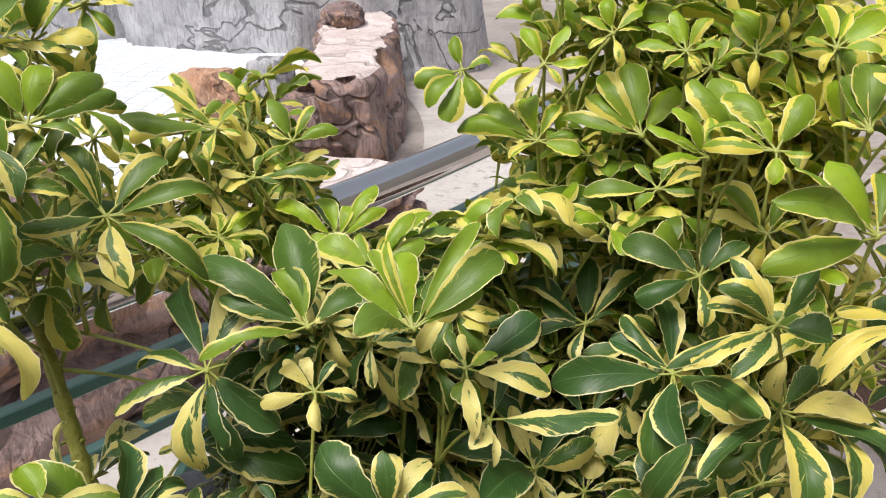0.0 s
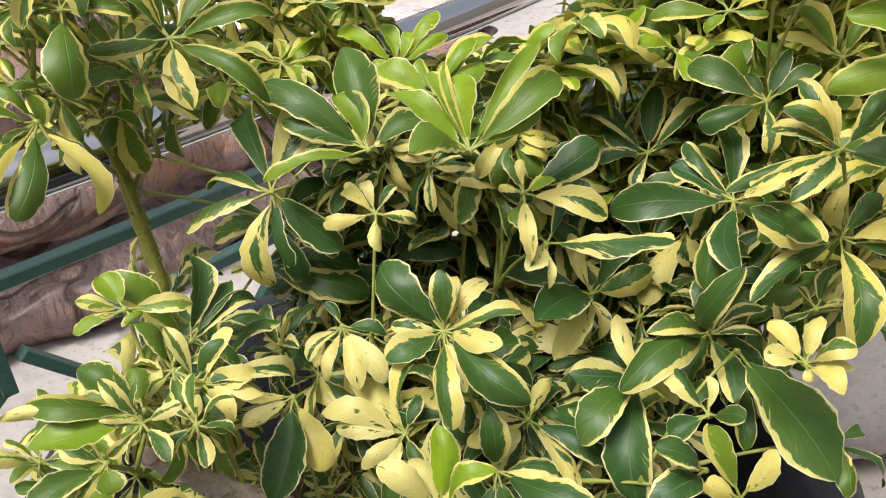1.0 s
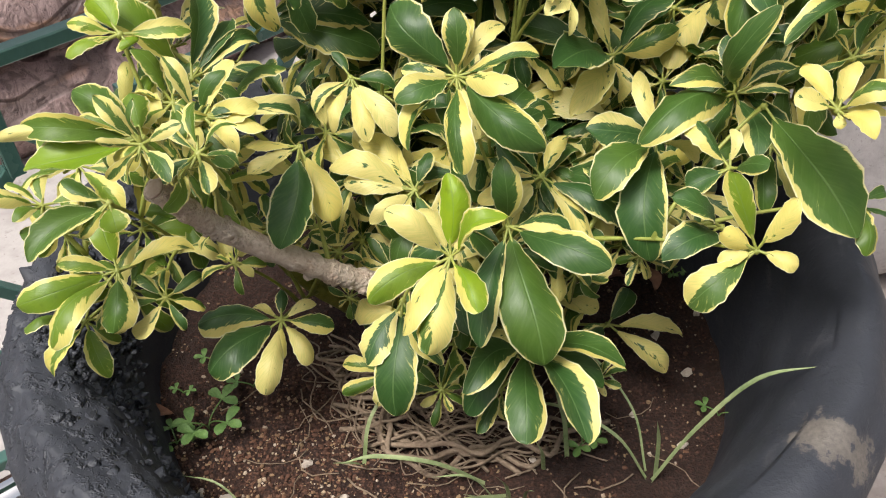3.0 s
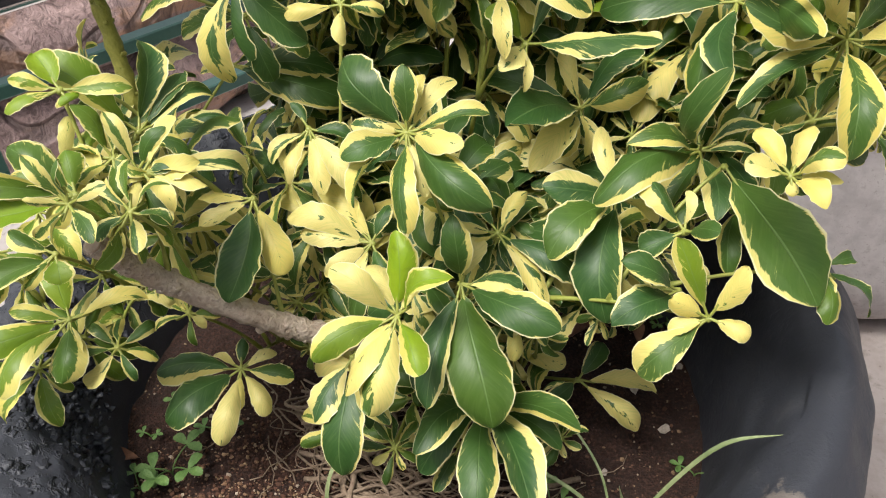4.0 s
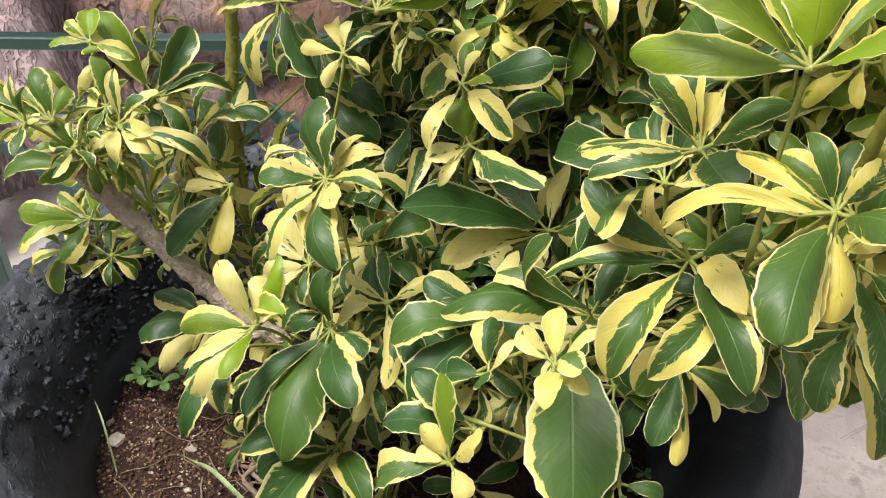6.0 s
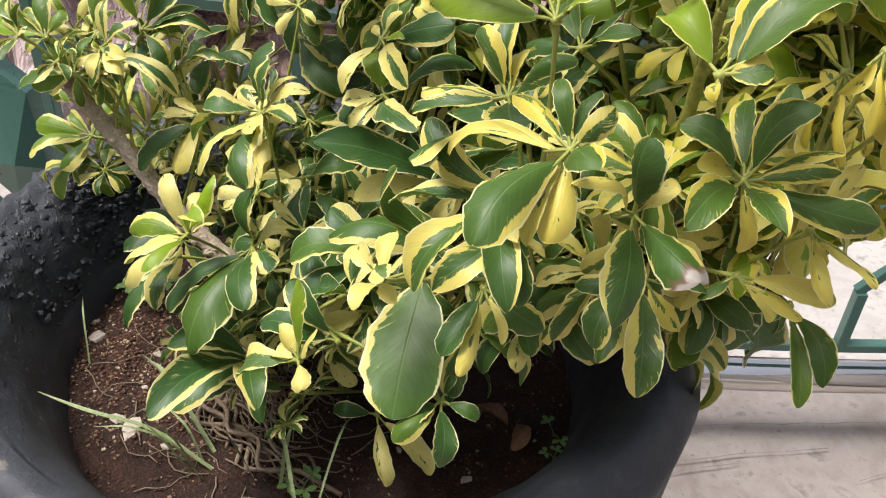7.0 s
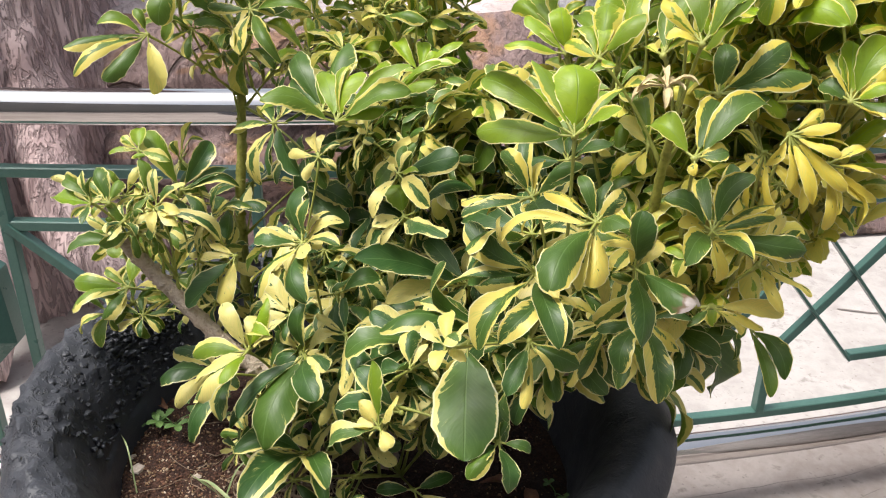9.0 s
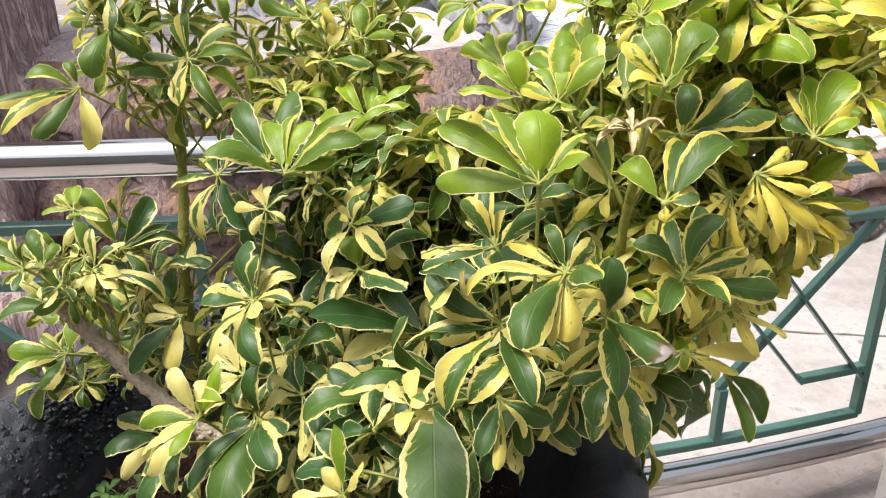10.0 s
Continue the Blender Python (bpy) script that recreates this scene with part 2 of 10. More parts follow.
def rubber_material():
    m, nt, b = node_material("painted_black_rubber", 0.5)
    b.inputs["Specular IOR Level"].default_value = 0.5
    v = coords(nt)
    broad, mid, fine = texnoise(nt, 5, 6, 0.6, v, 0.6), texnoise(nt, 38, 5, 0.65, v), texnoise(nt, 240, 3, 0.6, v)
    col = mixed(nt, broad, (0.022, 0.024, 0.031), (0.048, 0.051, 0.063))
    dust = smooth(nt, sums(nt, 'ADD', sums(nt, 'MULTIPLY', broad, 0.7), sums(nt, 'MULTIPLY', mid, 0.5)), 0.62, 0.82)
    col = mixed(nt, sums(nt, 'MULTIPLY', dust, 0.35), col, (0.085, 0.082, 0.085))
    # dried smears of old paint and dust
    smears = smooth(nt, texnoise(nt, 20, 7, 0.72, coords(nt, (1, 1, 2.4)), 1.3), 0.54, 0.74)
    col = mixed(nt, sums(nt, 'MULTIPLY', smears, 0.42), col, (0.115, 0.112, 0.120))
    # scuffed patches where the paint has gone
    worn = None
    for p, size in (((0.300, -0.192, 0.880), 0.024), ((0.332, -0.202, 0.872), 0.020), ((0.055, -0.366, 0.872), 0.024), ((0.10, -0.355, 0.875), 0.018)):
        dn = nt.nodes.new("ShaderNodeVectorMath")
        dn.operation = 'DISTANCE'
        nt.links.new(v, dn.inputs[0])
        dn.inputs[1].default_value = p
        k = sums(nt, 'ADD', sums(nt, 'DIVIDE', dn.outputs["Value"], size), sums(nt, 'MULTIPLY', sums(nt, 'SUBTRACT', texnoise(nt, 60, 5, 0.7, v), 0.5), 2.6))
        k = smooth(nt, k, 1.0, 0.75)
        worn = k if worn is None else sums(nt, 'MAXIMUM', worn, k)
    col = mixed(nt, sums(nt, 'MULTIPLY', worn, 0.75), col, mixed(nt, fine, (0.06, 0.05, 0.045), (0.26, 0.225, 0.19)))
    nt.links.new(col, b.inputs["Base Color"])
    nt.links.new(sums(nt, 'ADD', sums(nt, 'MULTIPLY', mid, 0.35), 0.40), b.inputs["Roughness"])
    # drips and grains of tar, thick on one side of the rim
    sx = nt.nodes.new("ShaderNodeSeparateXYZ")
    nt.links.new(v, sx.inputs[0])
    tarred = smooth(nt, sums(nt, 'ADD', sums(nt, 'ADD', sums(nt, 'MULTIPLY', sx.outputs["X"], -1.0), sums(nt, 'MULTIPLY', sx.outputs["Y"], -0.25)), sums(nt, 'MULTIPLY', sums(nt, 'SUBTRACT', texnoise(nt, 12, 4, 0.6, v), 0.5), 0.35)), 0.02, 0.20)
    grains = sums(nt, 'ADD', sums(nt, 'MULTIPLY', smooth(nt, texnoise(nt, 75, 3, 0.6, v, 0.2), 0.54, 0.72), 1.3), sums(nt, 'MULTIPLY', smooth(nt, texnoise(nt, 190, 3, 0.6, v), 0.54, 0.74), 0.35))
    grains = sums(nt, 'MULTIPLY', grains, sums(nt, 'ADD', sums(nt, 'MULTIPLY', sums(nt, 'MULTIPLY', tarred, smooth(nt, sx.outputs["Z"], 0.78, 0.86)), 0.92), 0.08))
    smear = texnoise(nt, 9, 4, 0.6, v, 0.4)
    relief = sums(nt, 'ADD', sums(nt, 'ADD', sums(nt, 'MULTIPLY', mid, 0.30), sums(nt, 'MULTIPLY', smear, 0.6)), sums(nt, 'ADD', sums(nt, 'MULTIPLY', fine, 0.12), grains))
    bump(nt, b, relief, 0.6, 0.006)
    return m


M_RUBBER = rubber_material()


def concrete_material(name, lo, hi, stain, s=1.0, rough=0.75):
    m, nt, b = node_material(name, rough)
    v = coords(nt)
    broad, mid, fine = texnoise(nt, 1.6 * s, 7, 0.65, v, 0.5), texnoise(nt, 16 * s, 6, 0.65, v, 0.2), texnoise(nt, 160 * s, 3, 0.6, v)
    col = mixed(nt, smooth(nt, sums(nt, 'ADD', sums(nt, 'MULTIPLY', broad, 0.6), sums(nt, 'MULTIPLY', mid, 0.4)), 0.3, 0.7), lo, hi)
    blot = smooth(nt, sums(nt, 'ADD', mid, sums(nt, 'MULTIPLY', broad, 0.5)), 0.80, 0.98)
    col = mixed(nt, sums(nt, 'MULTIPLY', blot, 0.7), col, stain)
    specks = smooth(nt, texnoise(nt, 75 * s, 2, 0.5, v), 0.66, 0.72)
    col = mixed(nt, sums(nt, 'MULTIPLY', specks, 0.45), col, stain)
    nt.links.new(col, b.inputs["Base Color"])
    nt.links.new(sums(nt, 'ADD', sums(nt, 'MULTIPLY', broad, -0.35), rough + 0.15), b.inputs["Roughness"])
    bump(nt, b, sums(nt, 'ADD', mid, sums(nt, 'MULTIPLY', fine, 0.4)), 0.35, 0.005)
    return m


M_FLOOR = concrete_material("weathered_concrete", (0.18, 0.145, 0.130), (0.38, 0.335, 0.315), (0.10, 0.080, 0.070))
M_INNER = concrete_material("pale_concrete", (0.31, 0.275, 0.26), (0.53, 0.495, 0.475), (0.17, 0.145, 0.13))
M_POT = concrete_material("cement_pot", (0.36, 0.33, 0.325), (0.60, 0.565, 0.56), (0.25, 0.22, 0.205), 2.0, 0.8)
M_JOINT = two_scale("dark_joint", [(0.3, (0.13, 0.11, 0.10)), (0.7, (0.30, 0.26, 0.24))], 20, 150, 0.95)


def steel_material():
    m, nt, b = node_material("stainless_pipe", 0.12, 1.0)
    v = coords(nt)
    broad = texnoise(nt, 7, 5, 0.6, v)
    nt.links.new(mixed(nt, broad, (0.62, 0.60, 0.58), (0.78, 0.77, 0.76)), b.inputs["Base Color"])
    nt.links.new(sums(nt, 'ADD', sums(nt, 'MULTIPLY', broad, 0.10), 0.02), b.inputs["Roughness"])
    bump(nt, b, texnoise(nt, 3.5, 2, 0.5, v), 0.08, 0.02)
    return m


M_STEEL = steel_material()
M_GREEN = two_scale("green_enamel", [(0.25, (0.060, 0.145, 0.118)), (0.75, (0.100, 0.205, 0.170))], 6, 120, 0.30, 0.15, 0.002)


def rockwork_material(name, lo, hi, groove, seam, s=1.0, rust=None):
    """Painted artificial rock and bark: warm stains, long grain along the grooves."""
    m, nt, b = node_material(name, 0.62)
    v = coords(nt)
    lon = coords(nt, (7, 7, 1.2))
    broad, mid = texnoise(nt, 2.2 * s, 6, 0.62, v, 0.8), texnoise(nt, 14 * s, 6, 0.65, v, 0.3)
    grain = texnoise(nt, 5.0 * s, 5, 0.6, lon, 1.2)
    col = mixed(nt, smooth(nt, sums(nt, 'ADD', sums(nt, 'MULTIPLY', broad, 0.65), sums(nt, 'MULTIPLY', mid, 0.35)), 0.32, 0.68), lo, hi)
    if rust:
        col = mixed(nt, smooth(nt, texnoise(nt, 3.1, 4, 0.6, coords(nt, (1, 1, 2.2)), 0.9), 0.48, 0.62), col, rust)
    g = smooth(nt, grain, 0.50, 0.38)
    col = mixed(nt, sums(nt, 'MULTIPLY', g, 0.5), col, groove)
    s2 = smooth(nt, sums(nt, 'ABSOLUTE', sums(nt, 'SUBTRACT', texnoise(nt, 1.7 * s, 3, 0.5, v, 1.0), 0.5), 0.0), 0.020, 0.006)
    col = mixed(nt, sums(nt, 'MULTIPLY', s2, 0.6), col, seam)
    nt.links.new(col, b.inputs["Base Color"])
    bump(nt, b, sums(nt, 'ADD', sums(nt, 'ADD', grain, mid), sums(nt, 'MULTIPLY', s2, -1.0)), 0.8, 0.025)
    return m


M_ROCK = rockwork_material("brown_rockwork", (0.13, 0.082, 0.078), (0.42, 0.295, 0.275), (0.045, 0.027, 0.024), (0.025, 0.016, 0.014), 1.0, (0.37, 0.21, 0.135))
M_ORANGE = rockwork_material("orange_rockwork", (0.42, 0.21, 0.12), (0.62, 0.40, 0.28), (0.20, 0.10, 0.06), (0.10, 0.05, 0.04))


def moulded_bark_material():
    """Cement bark: fine wavering grooves that run down and fan out over the roots."""
    m, nt, b = node_material("moulded_bark", 0.6)
    v = coords(nt)
    broad = texnoise(nt, 2.4, 5, 0.6, v, 0.6)
    hair = texnoise(nt, 1.0, 4, 0.55, coords(nt, (34, 34, 3.2)), 1.1)
    comb = texnoise(nt, 1.0, 3, 0.5, coords(nt, (80, 80, 5)), 0.7)
    col = mixed(nt, smooth(nt, broad, 0.32, 0.68), (0.40, 0.275, 0.27), (0.74, 0.575, 0.56))
    line = sums(nt, 'MAXIMUM', smooth(nt, hair, 0.50, 0.40), sums(nt, 'MULTIPLY', smooth(nt, comb, 0.50, 0.42), 0.7))
    col = mixed(nt, sums(nt, 'MULTIPLY', line, 0.55), col, (0.12, 0.075, 0.075))
    nt.links.new(col, b.inputs["Base Color"])
    bump(nt, b, sums(nt, 'ADD', sums(nt, 'MULTIPLY', line, -1.0), broad), 0.8, 0.02)
    return m


M_TRUNKROCK = moulded_bark_material()
M_GREYROCK = rockwork_material("grey_rockwork", (0.30, 0.29, 0.31), (0.58, 0.57, 0.60), (0.16, 0.15, 0.16), (0.06, 0.06, 0.06), 0.8)
# rock tops: sky light, with some wear, put into a paler colour
M_LEDGE = rockwork_material("skylit_rock_top", (0.50, 0.40, 0.38), (0.78, 0.69, 0.68), (0.40, 0.31, 0.29), (0.38, 0.29, 0.27), 0.8)
M_POOL = two_scale("pale_pool_floor", [(0.2, (0.62, 0.66, 0.71)), (0.8, (0.80, 0.82, 0.85))], 0.8, 12, 0.35, 0.1, 0.005)
M_POOLJOINT = two_scale("pool_joint", [(0.3, (0.60, 0.64, 0.69)), (0.7, (0.70, 0.74, 0.78))], 2, 30, 0.6)
# dull grey for the added walls that hold back sky light
M_WALL = concrete_material("light_block_grey", (0.22, 0.21, 0.19), (0.34, 0.32, 0.30), (0.15, 0.14, 0.13), 0.3)


# ---- building helpers ----
def mesh_object(name, verts, faces, material, parent=None, label="", soft=True):
    me = bpy.data.meshes.new(name)
    me.from_pydata([tuple(p) for p in verts], [], faces)
    me.materials.append(material)
    if soft:
        me.polygons.foreach_set("use_smooth", [True] * len(me.polygons))
    me.update()
    ob = new(name, me)
    if parent is not None:
        ob.parent = parent
    if label:
        ob["label"] = label
    return ob


def part(name, bm, material, parent=None, label="", soft=True):
    me = bpy.data.meshes.new(name)
    bm.to_mesh(me)
    bm.free()
    me.materials.append(material)
    me.polygons.foreach_set("use_smooth", [soft] * len(me.polygons))
    ob = new(name, me)
    if parent is not None:
        ob.parent = parent
    if label:
        ob["label"] = label
    return ob


def tube(points, radii, sides=8, cap=True, wob=0.0, rnd=None):
    """Vertices and faces of a round tube along points."""
    pts = [Vector(p) for p in points]
    n = len(pts)
    if isinstance(radii, (int, float)):
        radii = [radii] * n
    verts, faces = [], []
    side = None
    for i, p in enumerate(pts):
        t = (pts[min(i + 1, n - 1)] - pts[max(i - 1, 0)]).normalized()
        if side is None:
            side = t.orthogonal().normalized()
        side = (side - t * side.dot(t)).normalized()
        up = t.cross(side)
        for k in range(sides):
            a = 2 * math.pi * k / sides
            r = radii[i] * (1 + (wob * (rnd.random() - 0.5) if rnd else 0))
            verts.append(p + (side * math.cos(a) + up * math.sin(a)) * r)
    for i in range(n - 1):
        for k in range(sides):
            k2 = (k + 1) % sides
            faces.append((i * sides + k, i * sides + k2, (i + 1) * sides + k2, (i + 1) * sides + k))
    if cap:
        faces.append(tuple(range(sides - 1, -1, -1)))
        faces.append(tuple((n - 1) * sides + k for k in range(sides)))
    return verts, faces


def bezier(p0, p1, p2, n=8):
    p0, p1, p2 = Vector(p0), Vector(p1), Vector(p2)
    return [(1 - t) ** 2 * p0 + 2 * t * (1 - t) * p1 + t * t * p2 for t in (i / n for i in range(n + 1))]


def spline(points, n=6):
    """Smooth curve through the points."""
    p = [Vector(q) for q in points]
    p = [2 * p[0] - p[1]] + p + [2 * p[-1] - p[-2]]
    out = []
    for i in range(1, len(p) - 2):
        for k in range(n):
            t = k / n
            a, b, c, d = p[i - 1], p[i], p[i + 1], p[i + 2]
            out.append(0.5 * (2 * b + (c - a) * t + (2 * a - 5 * b + 4 * c - d) * t * t + (3 * b - a - 3 * c + d) * t ** 3))
    out.append(p[-2])
    return out


def join(chunks):
    verts, faces = [], []
    for v, f in chunks:
        o = len(verts)
        verts += v
        faces += [tuple(i + o for i in q) for q in f]
    return verts, faces


def box_between(a, b, across, wide, thick, bevel=0.0015):
    """A flat bar from a to b with small chamfers; across: the direction of its width."""
    a, b = Vector(a), Vector(b)
    t = (b - a).normalized()
    w = (Vector(across) - t * Vector(across).dot(t)).normalized()
    d = t.cross(w)
    hw, hd, c = wide / 2, thick / 2, bevel
    prof = [(-hw + c, -hd), (hw - c, -hd), (hw, -hd + c), (hw, hd - c), (hw - c, hd), (-hw + c, hd), (-hw, hd - c), (-hw, -hd + c)]
    verts = [p + w * x + d * y for p in (a, b) for x, y in prof]
    n = len(prof)
    faces = [(k, (k + 1) % n, n + (k + 1) % n, n + k) for k in range(n)] + [tuple(range(n - 1, -1, -1)), tuple(range(n, 2 * n))]
    return verts, faces


# ---- ground ----
def ground():
    bm = bmesh.new()
    # fine near the shrub, then out to the horizon
    xs = [-400, -60, -15, -6] + [i * 0.25 for i in range(-16, 17)] + [6, 15, 60, 400]
    grid = [[bm.verts.new((x, y + 2, 0.004 * noise.noise((x * 1.3, y * 1.3, 0)) if abs(x) < 5 and abs(y) < 5 else 0)) for x in xs] for y in xs]
    for j in range(len(xs) - 1):
        for i in range(len(xs) - 1):
            bm.faces.new((grid[j][i], grid[j][i + 1], grid[j + 1][i + 1], grid[j + 1][i]))
    ob = part("ground", bm, M_FLOOR)
    tagged(ob, "worn pinkish grey concrete paving with fine cracks", "ground", kind="structure")
    return ob


FLOOR = ground()


def blocking_wall(name, a, b, high, thick):
    a, b = Vector(a), Vector(b)
    v, f = box_between(a + Vector((0, 0, high / 2)), b + Vector((0, 0, high / 2)), (0, 0, 1), high, thick, 0.01)
    ob = mesh_object(name, v, f, M_WALL, None, soft=False)
    tagged(ob, "plain grey wall added out of view to block low sky light", "wall", kind="structure")


# unseen walls, added to block low sky light and darken the rail's reflections
blocking_wall("block_wall_south", (-7.0, -3.6, 0), (6.2, -3.6, 0), 4.2, 0.2)
blocking_wall("block_wall_east", (6.3, -3.7, 0), (6.3, 8.0, 0), 4.2, 0.2)


def crack(a, b, seed, wide=0.0035):
    """A shallow dark score or crack in the paving, ragged along its edge."""
    rnd = random.Random(seed)
    a, b = Vector(a), Vector(b)
    n = max(6, int((b - a).length / 0.05))
    t = (b - a).normalized()
    s = Vector((-t.y, t.x, 0))
    verts, faces = [], []
    drift = 0.0
    for i in range(n + 1):
        drift = drift * 0.8 + rnd.uniform(-0.004, 0.004)
        p = a + (b - a) * (i / n) + s * drift
        w = wide * rnd.uniform(0.35, 1.0) / 2
        verts += [p - s * w + Vector((0, 0, 0.012)), p + s * w + Vector((0, 0, 0.012))]
        if i:
            k = 2 * i
            faces.append((k - 2, k - 1, k + 1, k))
    return mesh_object("floor_crack", verts, faces, M_JOINT, FLOOR)


# ---- fence ----
FC, FR = Vector((-5.79, 5.536, 0)), 6.925


def on_arc(deg, z, r=FR):
    a = radians(deg)
    return FC + Vector((r * math.cos(a), r * math.sin(a), z))


def arc_points(d0, d1, z, r=FR, step=1.0):
    n = max(2, int(abs(d1 - d0) / step))
    return [on_arc(d0 + (d1 - d0) * i / n, z, r) for i in range(n + 1)]


def arc_bar(d0, d1, z, high, deep, r=FR):
    """A rectangular bar bent along the fence."""
    pts = arc_points(d0, d1, z, r, 0.5)
    c = 0.002
    prof = [(-deep / 2, -high / 2 + c), (-deep / 2 + c, -high / 2), (deep / 2 - c, -high / 2), (deep / 2, -high / 2 + c),
            (deep / 2, high / 2 - c), (deep / 2 - c, high / 2), (-deep / 2 + c, high / 2), (-deep / 2, high / 2 - c)]
    verts, faces = [], []
    for p in pts:
        o = Vector((p.x - FC.x, p.y - FC.y, 0)).normalized()
        verts += [p + o * x + Vector((0, 0, y)) for x, y in prof]
    k = len(prof)
    for i in range(len(pts) - 1):
        for j in range(k):
            faces.append((i * k + j, i * k + (j + 1) % k, (i + 1) * k + (j + 1) % k, (i + 1) * k + j))
    faces += [tuple(range(k - 1, -1, -1)), tuple((len(pts) - 1) * k + j for j in range(k))]
    return verts, faces


def fence():
    root = new("curved_railing")
    root.location = on_arc(-39, 0)
    tagged(root, "curved railing of polished steel pipes and green lattice panels", "railing")
    inv = Matrix.Translation(-root.location)

    def add(name, vf, mat, label=""):
        v, f = vf
        return mesh_object(name, [inv @ Vector(p) for p in v], f, mat, root, label, soft=(mat is M_STEEL))

    add("top_rail", tube(arc_points(-80, 10, 1.005), 0.033, 20), M_STEEL, "polished stainless steel pipe handrail")
    add("bottom_rail", tube(arc_points(-80, 10, 0.165), 0.036, 20), M_STEEL, "polished stainless steel pipe near the floor")
    def slash(d0, z0, d1, z1, deep, wide, off):
        mid = on_arc((d0 + d1) / 2, 0) - FC
        add("diagonal_bar", box_between(on_arc(d0, z0, FR + off), on_arc(d1, z1, FR + off), mid, deep, wide), M_GREEN)

    def upright(d, z0, z1):
        add("upright", box_between(on_arc(d, z0), on_arc(d, z1), on_arc(d, 0) - FC, 0.024, 0.021), M_GREEN)

    for start in (-62.6, -45.6, -27.0, -10.0):
        end = start + 16.0
        for name, z, a, c in (("upper_bar", 0.881, 0, 0), ("second_bar", 0.772, 0, 14.1), ("second_bar", 0.772, 5.3, 0), ("lower_bar", 0.250, 0, 0)):
            add(name, arc_bar(start + a, end - c, z, 0.020, 0.024), M_GREEN)
        add("inner_bar", arc_bar(start + 0.9, start + 4.0, 0.378, 0.020, 0.022), M_GREEN)
        add("inner_bar", arc_bar(start + 14.5, end, 0.378, 0.020, 0.022), M_GREEN)
        for d, z0, z1 in ((0, 0.25, 0.881), (13.1, 0.772, 0.881), (12.85, 0.25, 0.39), (16.0, 0.25, 0.881), (5.2, 0.25, 0.39), (9.0, 0.25, 0.39), (3.95, 0.72, 0.881)):
            upright(start + d, z0, z1)
        # broad rising bars, thin falling straps
        for d0, z0, d1, z1 in ((12.8, 0.39, 15.7, 0.772), (11.9, 0.47, 14.1, 0.772), (0.3, 0.40, 3.3, 0.772), (1.0, 0.44, 3.9, 0.725), (5.2, 0.39, 8.1, 0.772), (9.0, 0.39, 11.9, 0.772)):
            slash(start + d0, z0, start + d1, z1, 0.018, 0.020, -0.004)
        for d0, z0, d1, z1 in ((12.0, 0.735, 14.5, 0.373), (13.0, 0.772, 16.0, 0.34), (0.0, 0.772, 3.5, 0.378), (1.7, 0.772, 4.6, 0.378), (4.2, 0.772, 7.2, 0.378), (8.2, 0.772, 11.2, 0.378)):
            slash(start + d0, z0, start + d1, z1, 0.022, 0.007 if d0 > 11 else 0.018, 0.005)
        # faceted plaque between two panels
        c = on_arc(start - 0.95, 0.57)
        o = (on_arc(start - 0.95, 0) - FC).normalized()
        s = Vector((-o.y, o.x, 0))
        ring = [(-0.075, 0.10), (0, 0.155), (0.075, 0.10), (0.085, -0.06), (0, -0.15), (-0.085, -0.06)]
        verts = [c + s * x + Vector((0, 0, y)) + o * 0.012 for x, y in ring] + [c + s * x + Vector((0, 0, y)) - o * 0.03 for x, y in ring]
        # a level ridge on either side, nearer the foot
        verts += [c + o * 0.055 + s * x + Vector((0, 0, -0.035)) for x in (-0.045, 0.045)] + [c - o * 0.075 + s * x + Vector((0, 0, -0.035)) for x in (-0.045, 0.045)]
        front = [(0, 1, 12), (1, 13, 12), (1, 2, 13), (2, 3, 13), (3, 4, 13), (4, 12, 13), (4, 5, 12), (5, 0, 12)]
        faces = front + [tuple(k + 2 if k > 11 else k + 6 for k in reversed(q)) for q in front] + [(k, 6 + k, 6 + (k + 1) % 6, (k + 1) % 6) for k in range(6)]
        add("plaque", (verts, faces), M_GREEN, "solid faceted dark green plaque")
    for d in (-70, -54.0, -20.0, -4):
        add("post", tube([on_arc(d, 0.0), on_arc(d, 0.98)], 0.022, 14), M_STEEL)
        add("base_plate", tube([on_arc(d, 0.001), on_arc(d, 0.012)], 0.05, 16), M_STEEL)
    return root


fence()


def inner_paving():
    """Paler paving inside the railing, a skin over the ground."""
    n, verts, faces = 90, [], []
    for i in range(n + 1):
        d = -80 + 100 * i / n
        verts += [on_arc(d, 0.008, FR - 0.15), on_arc(d, 0.008, 5.55)]
        if i:
            faces.append((2 * i - 2, 2 * i, 2 * i + 1, 2 * i - 1))
    ob = mesh_object("pavement", verts, faces, M_INNER, None, "", soft=False)
    tagged(ob, "pale stained concrete paving inside the railing", "paving", kind="structure")


inner_paving()


# ---- planter ----
PX, PY = 0.005, 0.66
SOIL_Z = 0.735


def soil_height(x, y):
    """Uneven soil, heaped on one side of the planter."""
    h = SOIL_Z - 0.055 * (x - PX) - 0.02 * (y - PY)
    return h + 0.012 * noise.noise((x * 9, y * 9, 3)) + 0.005 * noise.noise((x * 40, y * 40, 1))


